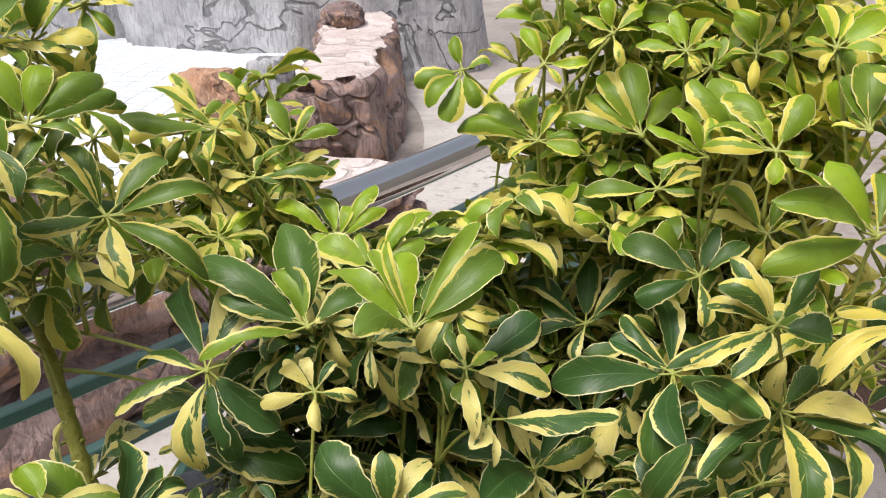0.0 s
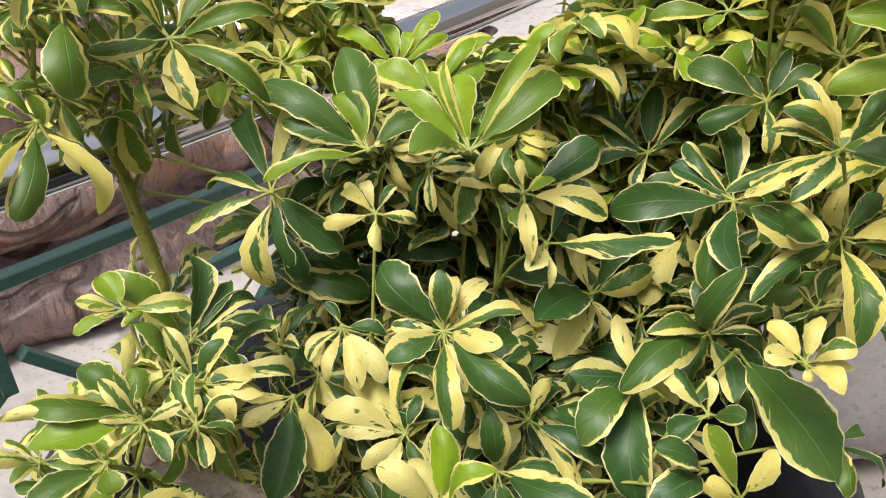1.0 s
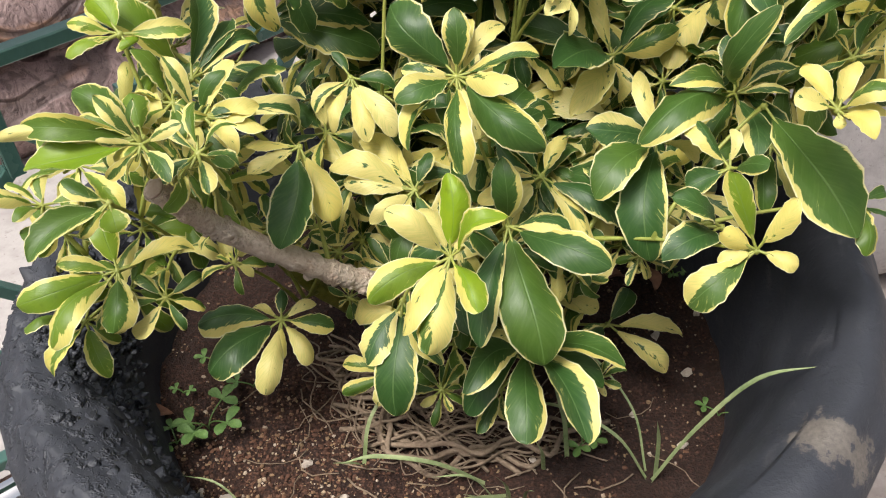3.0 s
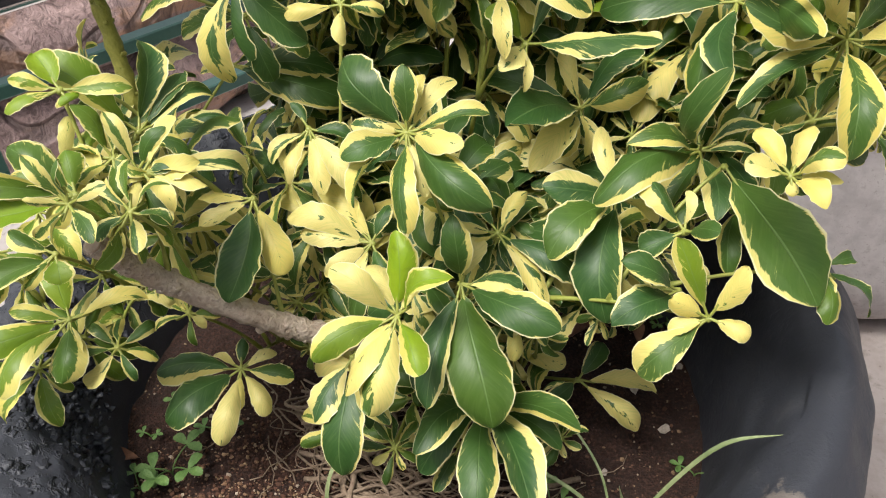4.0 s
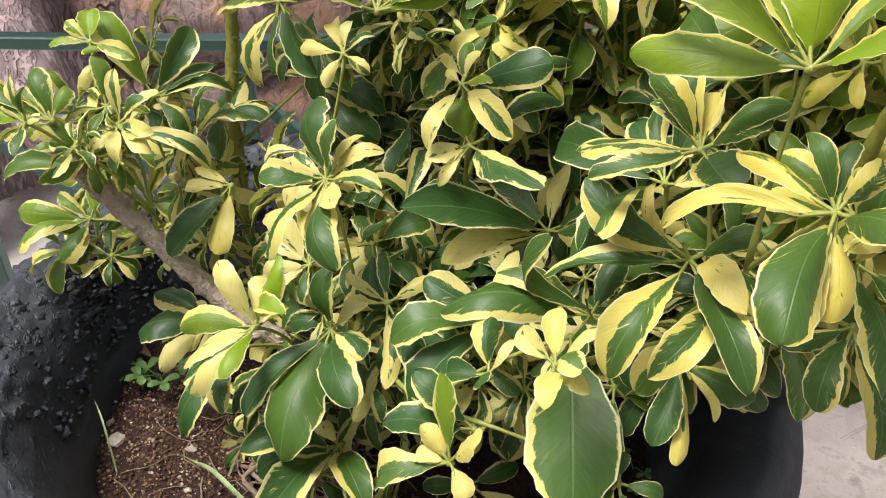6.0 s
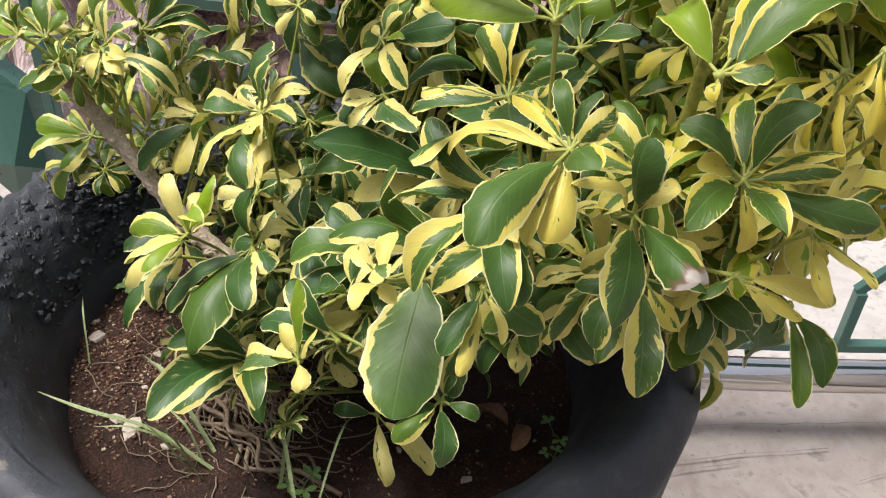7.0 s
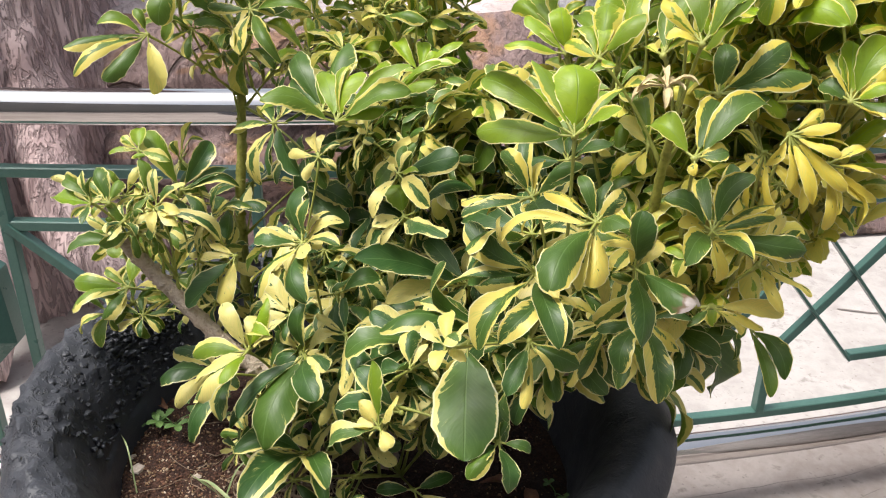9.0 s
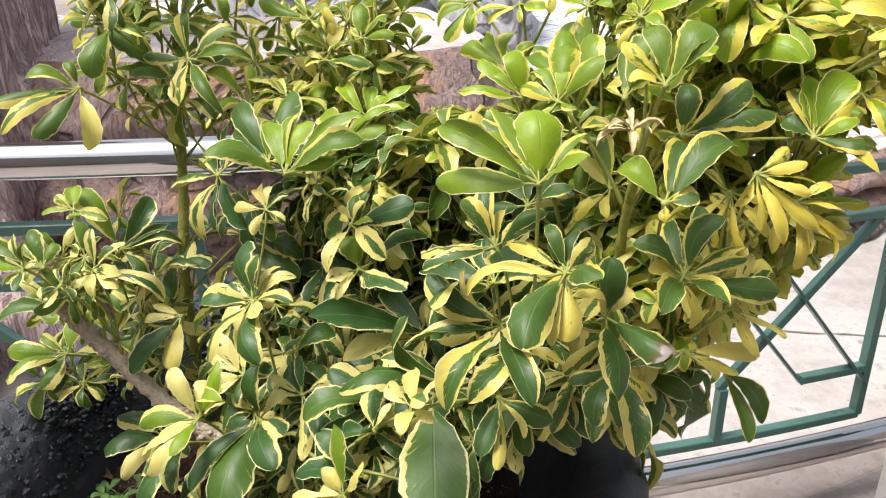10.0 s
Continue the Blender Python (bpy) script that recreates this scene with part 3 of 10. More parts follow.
def planter():
    prof = [(0.262, 0.60), (0.272, 0.70), (0.280, 0.745), (0.290, 0.785), (0.304, 0.825), (0.320, 0.856), (0.338, 0.876), (0.357, 0.885),
            (0.371, 0.880), (0.382, 0.866), (0.394, 0.845), (0.392, 0.818), (0.390, 0.79), (0.389, 0.745), (0.374, 0.68), (0.353, 0.59),
            (0.330, 0.49), (0.310, 0.38), (0.300, 0.28), (0.310, 0.19), (0.340, 0.11), (0.373, 0.05), (0.383, 0.015), (0.373, 0.0), (0.288, 0.0)]
    prof = [Vector((r, 0, z)) for r, z in prof]
    fine = spline(prof, 7)
    n = 400
    verts, faces = [], []
    for k in range(n):
        a = 2 * math.pi * k / n
        ca, sa = math.cos(a), math.sin(a)
        for i, p in enumerate(fine):
            r, z = p.x, p.z
            q = Vector((r * ca, r * sa, z))
            d = 0.006 * noise.noise(q * 6) + 0.0040 * noise.noise(q * 17) + 0.0016 * noise.noise(q * 34)
            # tar lumps on the shoulder
            lump = max(0.0, noise.noise(q * 62 + Vector((5, 1, 2)))) ** 2
            where = max(0.0, min(1.0, (math.cos(a - 3.5) - 0.10) * 2.0)) * max(0.0, 1 - abs(z - 0.884) / 0.045) * (0.75 + max(0.0, noise.noise(q * 9 + Vector((9, 4, 1))) * 1.2))
            d += 0.022 * lump * where + 0.006 * where * (1 - abs(noise.noise(q * 26))) ** 3 + 0.004 * where * noise.noise(q * 75)
            out = 1 if i > 7 * 6 else -1
            verts.append(Vector((ca, sa, 0)) * (r + d * (0.6 if out > 0 else -0.6)) + Vector((0, 0, z + (d if 0.78 < z else 0))))
    m = len(fine)
    for k in range(n):
        k2 = (k + 1) % n
        for i in range(m - 1):
            faces.append((k * m + i, k2 * m + i, k2 * m + i + 1, k * m + i + 1))
    root = new("tyre_planter")
    root.location = (PX + 0.003, PY, 0)
    tagged(root, "large black planter made from a painted tyre with lumpy tarred rim", "planter")
    mesh_object("shell", verts, faces, M_RUBBER, root)
    rnd = random.Random(4)
    chunks = []
    for i in range(2300):
        dense = i < 1000
        a = radians(rnd.gauss(-153, 9) if dense else rnd.uniform(-195, -112))
        k = rnd.gauss(40, 6) if dense else rnd.uniform(22, 82)
        if not 18 < k < 84:
            continue
        p, q = fine[int(k)], fine[int(k) + 1]
        r, z = p.x, p.z
        tilt = Vector((q.z - p.z, 0, p.x - q.x)).normalized() * -0.0006
        if noise.noise((math.cos(a) * 2.6, math.sin(a) * 2.6, z * 6)) < (-0.35 if dense else -0.02):
            continue
        c = Vector(((r + tilt.x) * math.cos(a), (r + tilt.x) * math.sin(a), z + tilt.z))
        s = rnd.choice((0.0013, 0.0016, 0.0018, 0.0021, 0.0026, 0.0034, 0.0042)) * (1.0 if dense else 0.8)
        v, f = blob(c, (s * rnd.uniform(0.8, 2.0), s * rnd.uniform(0.8, 2.0), s * rnd.uniform(0.5, 0.9)), rnd, 8, 5, 0.6)
        chunks.append((v, f))
    v, f = join(chunks)
    ob = mesh_object("tar_crust", v, f, M_RUBBER, root, "small hardened tar lumps")
    ob["kind"] = "stuff"


def blob(c, size, rnd, seg=8, rings=5, rough=0.25):
    """An uneven pebble-like lump."""
    c = Vector(c)
    verts, faces = [c + Vector((0, 0, size[2]))], []
    for j in range(1, rings):
        t = math.pi * j / rings
        for k in range(seg):
            a = 2 * math.pi * k / seg
            w = 1 + rough * (rnd.random() - 0.5) * 2
            verts.append(c + Vector((size[0] * math.sin(t) * math.cos(a) * w, size[1] * math.sin(t) * math.sin(a) * w, size[2] * math.cos(t) * w)))
    verts.append(c - Vector((0, 0, size[2])))
    last = len(verts) - 1
    for k in range(seg):
        k2 = (k + 1) % seg
        faces.append((0, 1 + k, 1 + k2))
        for j in range(rings - 2):
            o = 1 + j * seg
            faces.append((o + k, o + seg + k, o + seg + k2, o + k2))
        o = 1 + (rings - 2) * seg
        faces.append((o + k, last, o + k2))
    return verts, faces


planter()


def soil():
    n, rings = 150, 70
    verts, faces = [Vector((PX, PY, soil_height(PX, PY)))], []
    for j in range(1, rings + 1):
        r = 0.292 * j / rings
        for k in range(n):
            a = 2 * math.pi * k / n
            x, y = PX + r * math.cos(a), PY + r * math.sin(a)
            z = soil_height(x, y) + 0.004 * noise.noise((x * 110, y * 110, 7)) + 0.002 * noise.noise((x * 260, y * 260, 2))
            verts.append(Vector((x, y, z)))
    for k in range(n):
        k2 = (k + 1) % n
        faces.append((0, 1 + k, 1 + k2))
        for j in range(rings - 1):
            o = 1 + j * n
            faces.append((o + k, o + n + k, o + n + k2, o + k2))
    ob = mesh_object("soil", verts, faces, M_SOIL)
    tagged(ob, "damp dark red-brown crumbly potting soil in the planter", "soil", kind="structure")
    rnd = random.Random(11)
    chunks = []
    for i in range(40000):
        a, r = rnd.uniform(0, 2 * math.pi), 0.285 * math.sqrt(rnd.random())
        x, y = PX + r * math.cos(a), PY + r * math.sin(a)
        heap = math.exp(-(((x + 0.105) / 0.105) ** 2 + ((y - 0.495) / 0.090) ** 2)) + 0.35 * noise.noise((x * 22, y * 22, 4))
        if rnd.random() > 0.09 + 1.1 * heap:
            continue
        s = rnd.choice((0.0005, 0.0006, 0.0007, 0.0008, 0.0009, 0.0011, 0.0013, 0.0018))
        chunks.append(blob((x, y, soil_height(x, y) + s * 0.5), (s * rnd.uniform(0.8, 1.5), s * rnd.uniform(0.8, 1.5), s * 0.8), rnd, 5, 3, 0.35))
    v, f = join(chunks)
    ob = mesh_object("soil_crumbs", v, f, M_CRUMB, None, soft=False)
    tagged(ob, "light brown grit and crumbs scattered over the soil", "grit", kind="stuff")


soil()


def pebble(x, y, size, seed, flat=0.5, name="stone_chip", label="pale flat stone chip lying on the soil"):
    rnd = random.Random(seed)
    v, f = blob((0, 0, 0), (size, size * rnd.uniform(0.55, 0.9), size * flat), rnd, 7, 4, 0.3)
    ob = mesh_object(name, v, f, M_CHIP, None, soft=False)
    ob.matrix_basis = pose(x, y, soil_height(x, y) + size * flat * 0.5, rnd.uniform(-10, 10), rnd.uniform(-10, 10), rnd.uniform(0, 360))
    return tagged(ob, label, "stone", "chips on the soil")


# ---- rockwork beyond the railing ----
def rock_wall():
    """Low wall of moulded logs and rock behind the railing, following the same curve."""
    n, m = 360, 56
    d0, d1 = -72.0, -13.0
    verts, faces = [], []
    for i in range(n + 1):
        d = d0 + (d1 - d0) * i / n
        s = d * 0.1
        top = 0.86 + 0.04 * noise.noise((s * 1.4, 2, 0))
        drop = max(0.0, min(1.0, (d + 35.0) / 10.0))
        top -= 0.58 * drop * drop * (3 - 2 * drop)
        for j in range(m + 1):
            t = j / m
            if t < 0.72:
                z = top * t / 0.72
                k = z / top * 3.0
                bulge = 0.13 * abs(math.sin(math.pi * (k + 0.35 * noise.noise((s * 1.2, 0, 5))))) ** 0.6
                r = 5.70 + bulge - 0.10 * (z / top)
            else:
                w = (t - 0.72) / 0.28
                z = top + 0.03 * math.sin(w * 3.0) - 0.02 * w
                r = 5.62 - 0.95 * w
            p = on_arc(d, z, r)
            q = Vector((p.x, p.y, p.z))
            r += 0.10 * noise.noise(q * 1.6) + 0.035 * noise.noise(q * 6.5) + 0.012 * noise.noise(Vector((q.x * 5, q.y * 5, q.z * 40)))
            z += 0.02 * noise.noise(q * 5 + Vector((3, 3, 3)))
            verts.append(on_arc(d, z if j else -0.02, r))
    for i in range(n):
        for j in range(m):
            a = i * (m + 1) + j
            faces.append((a, a + m + 1, a + m + 2, a + 1))
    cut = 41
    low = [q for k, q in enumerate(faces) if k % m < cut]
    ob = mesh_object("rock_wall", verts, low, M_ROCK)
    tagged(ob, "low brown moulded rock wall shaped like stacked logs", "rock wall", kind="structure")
    # the tread is split off to carry the painted-in sky light
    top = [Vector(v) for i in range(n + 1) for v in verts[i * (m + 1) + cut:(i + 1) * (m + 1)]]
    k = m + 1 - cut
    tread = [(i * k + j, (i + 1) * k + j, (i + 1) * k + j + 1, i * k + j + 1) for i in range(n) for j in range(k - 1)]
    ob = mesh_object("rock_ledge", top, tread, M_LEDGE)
    tagged(ob, "pale pinkish ledge along the top of the rock wall, sky light put into its colour", "ledge", kind="structure")


rock_wall()


def fake_trunk(x, y, r0, r1, high, seed, roots):
    """Moulded tree: a ridged trunk and roots that spread over the rockwork."""
    n, m = 260, 90
    verts, faces = [], []
    top = Vector((-0.15, 0.2, 0))
    root = new("moulded_tree")
    root.location = (x, y, 0)
    tagged(root, "thick brown moulded tree trunk with ridged bark and flared roots", "moulded tree")
    for j in range(m + 1):
        t = j / m
        z = high * t
        base = r1 + (r0 - r1) * math.exp(-3.4 * t)
        for k in range(n):
            a = 2 * math.pi * k / n
            q = Vector((math.cos(a) * 1.5, math.sin(a) * 1.5, z))
            r = base + 0.04 * noise.noise(Vector((q.x * 3, q.y * 3, z * 1.2 + seed)))
            bend = 0.5 * noise.noise(Vector((q.x * 2, q.y * 2, z * 1.5)))
            ridge = 1 - abs(noise.noise(Vector((math.cos(a + bend * 0.3) * 11, math.sin(a + bend * 0.3) * 11, z * 1.1 + seed))))
            r += 0.035 * ridge ** 3 + 0.008 * noise.noise(Vector((q.x * 30, q.y * 30, z * 5)))
            verts.append(top * t + Vector((r * math.cos(a), r * math.sin(a), z - 0.02)))
    for j in range(m):
        for k in range(n):
            k2 = (k + 1) % n
            faces.append((j * n + k, j * n + k2, (j + 1) * n + k2, (j + 1) * n + k))
    faces.append(tuple(m * n + k for k in range(n)))
    mesh_object("trunk", verts, faces, M_TRUNKROCK, root)
    rnd = random.Random(seed)
    for turn, high0, reach, thick in roots:
        d = Vector((math.cos(radians(turn)), math.sin(radians(turn)), 0))
        s = Vector((-d.y, d.x, 0))
        pts = [d * 0.30 + Vector((0, 0, high0 + 0.25)), d * 0.42 + Vector((0, 0, high0)), d * (0.42 + reach * 0.4) + s * rnd.uniform(-0.08, 0.08) + Vector((0, 0, high0 * 0.62)),
               d * (0.42 + reach * 0.75) + s * rnd.uniform(-0.12, 0.12) + Vector((0, 0, high0 * 0.35)), d * (0.42 + reach) + s * rnd.uniform(-0.15, 0.15) + Vector((0, 0, 0.02))]
        line = spline(pts, 12)
        c = len(line)
        v, f = tube(line, [thick * (1 - 0.6 * i / (c - 1)) for i in range(c)], 28, True, 0.05, rnd)
        v = [p + Vector((0, 0, 0.014 * (1 - abs(noise.noise(p * 16))) ** 2)) + 0.02 * noise.noise_vector(p * 7) for p in v]
        mesh_object("root", v, f, M_TRUNKROCK, root)
    return root


fake_trunk(-2.48, 1.04, 0.62, 0.36, 3.2, 3, ((88, 0.72, 1.0, 0.15), (62, 0.65, 0.8, 0.13), (112, 0.75, 1.2, 0.16), (35, 0.7, 0.5, 0.14), (5, 0.65, 0.45, 0.15), (-30, 0.7, 0.5, 0.15), (-60, 0.8, 0.8, 0.15), (140, 0.7, 0.7, 0.15)))


def boulder(name, x, y, z, size, seed, mat, label, category="rock", rough=0.28, freq=1.4, rot=0):
    bm = bmesh.new()
    bmesh.ops.create_icosphere(bm, subdivisions=5, radius=1.0)
    off = Vector((seed * 3.1, seed * 1.7, seed * 0.9))
    for v in bm.verts:
        p = v.co.copy()
        d = 1 + rough * noise.noise(p * freq + off) + rough * 0.45 * noise.noise(p * freq * 3 + off) + 0.06 * abs(noise.noise(p * freq * 7 + off))
        p = p * d
        # flattened facets, as in moulded rock
        p.z = max(-0.75, min(0.80 + 0.1 * noise.noise(p * 2 + off), p.z))
        v.co = Vector((p.x * size[0], p.y * size[1], p.z * size[2]))
    ob = part(name, bm, mat)
    ob.matrix_basis = pose(x, y, z, 0, 0, rot)
    return tagged(ob, label, category)


def rock_spur():
    """Long flat-topped moulded rock at the end of the wall, with pitted sides."""
    line = [(-0.50, 4.95), (-0.455, 5.35), (-0.45, 6.2), (-0.52, 7.0), (-0.66, 7.9), (-0.86, 8.8), (-1.30, 8.8), (-1.14, 7.4), (-1.00, 6.2), (-0.95, 5.4), (-0.90, 5.05), (-0.70, 4.92)]
    loop = spline([Vector((x, y, 0)) for x, y in line] + [Vector((*line[0], 0))], 20)[:-1]
    n = len(loop)
    mid = Vector((-0.80, 6.4, 0))
    verts, faces = [], []
    m, caps = 36, 10
    for j in range(m + caps + 1):
        for k, p in enumerate(loop):
            t = (loop[(k + 1) % n] - loop[k - 1]).normalized()
            out = Vector((t.y, -t.x, 0))
            high = 0.57 + 0.03 * noise.noise((p.x * 2, p.y * 1.5, 3))
            if j <= m:
                u = j / m
                z = high * u
                q = Vector((p.x, p.y, z))
                d = 0.05 * (1 - u) + 0.06 * noise.noise(q * 2.6) + 0.025 * noise.noise(Vector((q.x * 9, q.y * 9, z * 3)))
                d -= 0.13 * max(0.0, noise.noise(Vector((q.x * 6, q.y * 3.2, z * 7)) + Vector((7, 2, 4))) - 0.22) * 2
                d -= 0.03 * max(0.0, (u - 0.9) / 0.1) ** 2
                verts.append(p + out * d + Vector((0, 0, z - 0.01)))
            else:
                w = (j - m) / caps
                edge = p + out * (0.06 * noise.noise(Vector((p.x, p.y, high)) * 2.6) - 0.03)
                q = edge.lerp(Vector((mid.x - (p.y - 6.4) * 0.12, 6.4 + (p.y - 6.4) * 0.9, 0)), w)
                verts.append(q + Vector((0, 0, high + 0.012 * noise.noise(q * 5) + 0.006)))
    for j in range(m + caps):
        for k in range(n):
            k2 = (k + 1) % n
            faces.append((j * n + k, j * n + k2, (j + 1) * n + k2, (j + 1) * n + k))
    ob = new("rock_spur")
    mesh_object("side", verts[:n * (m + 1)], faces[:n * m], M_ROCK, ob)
    # paler than the side: light from above is in this colour, besides wear
    mesh_object("top", verts[n * m:], [tuple(i - n * m for i in q) for q in faces[n * m:]], M_LEDGE, ob, "flat worn top, paler than the sides with sky light put into its colour")
    tagged(ob, "long flat-topped pinkish brown moulded rock with pitted sides", "rock")


rock_spur()
boulder("rock", -0.86, 4.98, 0.22, (0.15, 0.24, 0.33), 31, M_ROCK, "low brown moulded rock with a pale flat top", rough=0.14)
boulder("rock", -0.92, 7.1, 0.62, (0.17, 0.30, 0.13), 33, M_ROCK, "squarish brown moulded rock lying on the rock spur", rough=0.2)
boulder("rock", -1.46, 5.25, 0.40, (0.19, 0.2, 0.21), 2, M_ORANGE, "rounded orange-brown moulded rock beside the pool")
boulder("rock", -1.12, 5.32, 0.42, (0.16, 0.16, 0.25), 5, M_GREYROCK, "grey squarish moulded rock beside the pool", rough=0.18)
boulder("rock_cliff", -4.0, 9.4, 1.0, (2.6, 0.9, 4.2), 7, M_GREYROCK, "grey and white streaked moulded rock face behind the pool", rough=0.34)
boulder("rock_cliff", -1.5, 8.2, 0.8, (1.3, 0.7, 3.4), 9, M_GREYROCK, "grey and white streaked moulded rock face behind the pool", rough=0.34)
boulder("rock_cliff", -7.2, 8.2, 0.9, (2.2, 1.0, 4.2), 12, M_GREYROCK, "grey and white streaked moulded rock face behind the pool", rough=0.34)


def pool():
    root = new("pool_floor")
    tagged(root, "pale bluish white tiled pool floor", "pool", kind="structure")
    verts = [on_arc(-90 + 6 * i, 0.30, 4.8) for i in range(31)]
    verts.append(Vector((FC.x, FC.y, 0.30)))
    faces = [(i, i + 1, 31) for i in range(30)]
    mesh_object("basin", verts, faces, M_POOL, root, soft=False)
    chunks = []
    for i in range(36):
        x = -7.0 + i * 0.18
        h = math.sqrt(max(0.0, 4.75 ** 2 - (x - FC.x) ** 2))
        chunks.append(box_between((x, FC.y - min(h, 1.5), 0.303), (x, FC.y + min(h, 4.0), 0.303), (1, 0, 0), 0.012, 0.004, 0.0005))
    for i in range(30):
        y = 4.2 + i * 0.18
        h = math.sqrt(max(0.0, 4.75 ** 2 - (y - FC.y) ** 2))
        chunks.append(box_between((-7.0, y, 0.3035), (FC.x + h, y, 0.3035), (0, 1, 0), 0.012, 0.004, 0.0005))
    v, f = join(chunks)
    mesh_object("tile_joints", v, f, M_POOLJOINT, root, "faint blue-grey joints", soft=False)


pool()


def grey_root(points, r0, r1):
    pts = spline(points, 6)
    rad = [r0 + (r1 - r0) * i / (len(pts) - 1) for i in range(len(pts))]
    v, f = tube(pts, rad, 14, True, 0.18, random.Random(len(pts)))
    ob = mesh_object("moulded_root", v, f, M_GREYROCK)
    return tagged(ob, "pale grey moulded aerial root rising from the rock ledge", "root", "grey roots")


grey_root([(-1.78, 3.30, 0.60), (-1.83, 3.38, 0.95), (-1.98, 3.45, 1.3), (-2.05, 3.5, 1.9)], 0.08, 0.05)
grey_root([(-1.95, 3.30, 0.60), (-2.2, 3.45, 0.80), (-2.6, 3.6, 0.88), (-3.0, 3.7, 1.1)], 0.12, 0.10)
grey_root([(-2.30, 2.45, 0.66), (-2.4, 2.6, 1.0), (-2.5, 2.7, 1.5), (-2.5, 2.8, 2.0)], 0.10, 0.06)
grey_root([(-2.2, 3.75, 0.45), (-2.55, 3.95, 0.72), (-3.0, 4.2, 0.85), (-3.3, 4.4, 1.1)], 0.13, 0.10)
boulder("rock", -3.2, 3.5, 0.55, (0.75, 0.6, 0.55), 21, M_GREYROCK, "low grey moulded rock on the ledge")
boulder("rock", -3.6, 4.7, 0.5, (0.8, 0.6, 0.6), 22, M_GREYROCK, "low grey moulded rock on the ledge")


# ---- cement pot beside the planter ----
def cement_pot(x, y):
    root = new("cement_pot")
    root.location = (x, y, 0)
    tagged(root, "large grey cement pot with a rounded foot and soil", "pot")
    prof = [(0.0, 0.0), (0.22, 0.0), (0.27, 0.012), (0.315, 0.05), (0.345, 0.11), (0.358, 0.20), (0.36, 0.32), (0.362, 0.46), (0.372, 0.53), (0.372, 0.55), (0.362, 0.56), (0.335, 0.555), (0.325, 0.53), (0.32, 0.44)]
    pts = spline([Vector((r * 0.95, 0, z)) for r, z in prof], 3)
    n = 90
    verts, faces = [], []
    for k in range(n):
        a = 2 * math.pi * k / n
        for p in pts:
            q = Vector((p.x * math.cos(a), p.x * math.sin(a), p.z))
            verts.append(q * (1 + 0.012 * noise.noise(q * 4)) if p.x > 0.01 else q)
    m = len(pts)
    for k in range(n):
        for i in range(m - 1):
            faces.append((k * m + i, ((k + 1) % n) * m + i, ((k + 1) % n) * m + i + 1, k * m + i + 1))
    mesh_object("body", verts, faces, M_POT, root)
    v = [Vector((0, 0, 0.525))] + [Vector((0.33 * j / 8 * math.cos(6.2832 * k / 40), 0.33 * j / 8 * math.sin(6.2832 * k / 40), 0.515 + 0.012 * noise.noise((j * 0.7, k * 0.5, 1)))) for j in range(1, 9) for k in range(40)]
    f = [(0, 1 + k, 1 + (k + 1) % 40) for k in range(40)] + [(1 + j * 40 + k, 1 + (j + 1) * 40 + k, 1 + (j + 1) * 40 + (k + 1) % 40, 1 + j * 40 + (k + 1) % 40) for j in range(7) for k in range(40)]
    mesh_object("pot_soil", v, f, M_SOIL, root, "dry dark soil")
    rnd = random.Random(31)
    for i in range(46):
        a, r = rnd.uniform(0, 6.28), 0.30 * math.sqrt(rnd.random())
        q, turn, line = Vector((r * math.cos(a), r * math.sin(a), 0.528)), rnd.uniform(0, 6.28), []
        for k in range(6):
            turn += rnd.uniform(-0.8, 0.8)
            q = q + Vector((math.cos(turn), math.sin(turn), 0)) * 0.022
            if q.xy.length < 0.31:
                line.append(Vector((q.x, q.y, 0.530 + 0.014 * rnd.random())))
        if len(line) > 2:
            v, f = tube(spline(line, 3), rnd.uniform(0.0012, 0.0032), 6, True, 0.2, rnd)
            mesh_object("dry_root", v, f, M_ROOT, root)


cement_pot(0.715, 1.87)


# ---- shrub ----
SHRUB = new("variegated_shrub")
SHRUB.location = (0.03, 0.68, SOIL_Z - 0.02)
tagged(SHRUB, "bushy potted shrub with green and cream variegated leaves", "shrub")
TO_SHRUB = Matrix.Translation(-SHRUB.location)
STEMS = []   # points along the wood, to which leaf stalks run


def stem(name, points, radii, mat, label="", nodes=0, sides=12, seed=1, n=8, scars=0):
    pts = spline(points, n)
    k = len(pts)
    rnd = random.Random(seed)
    if isinstance(radii, (int, float)):
        radii = (radii, radii)
    rad = [radii[0] + (radii[1] - radii[0]) * i / (k - 1) for i in range(k)]
    if nodes:
        step = max(1, k // nodes)
        rad = [r * (rnd.uniform(1.08, 1.22) if i % step == 0 else 1.0 + rnd.uniform(-0.05, 0.04)) for i, r in enumerate(rad)]
    v, f = tube([TO_SHRUB @ p for p in pts], rad, sides, True, 0.13, rnd)
    chunks = [(v, f)]
    for i in range(scars):
        # raised scars where leaf stalks have dropped
        j = rnd.randrange(3, k - 1)
        along = (pts[j] - pts[j - 1]).normalized()
        side = along.cross(Vector((rnd.uniform(-1, 1), rnd.uniform(-1, 1), rnd.uniform(-1, 1)))).normalized()
        r = rad[j]
        chunks.append(blob(TO_SHRUB @ (pts[j] + side * r * 0.86), (r * 0.42, r * 0.42, r * 0.34), rnd, 8, 5, 0.3))
    v, f = join(chunks)
    for p in pts:
        STEMS.append(p.copy())
    return mesh_object(name, v, f, mat, SHRUB, label)


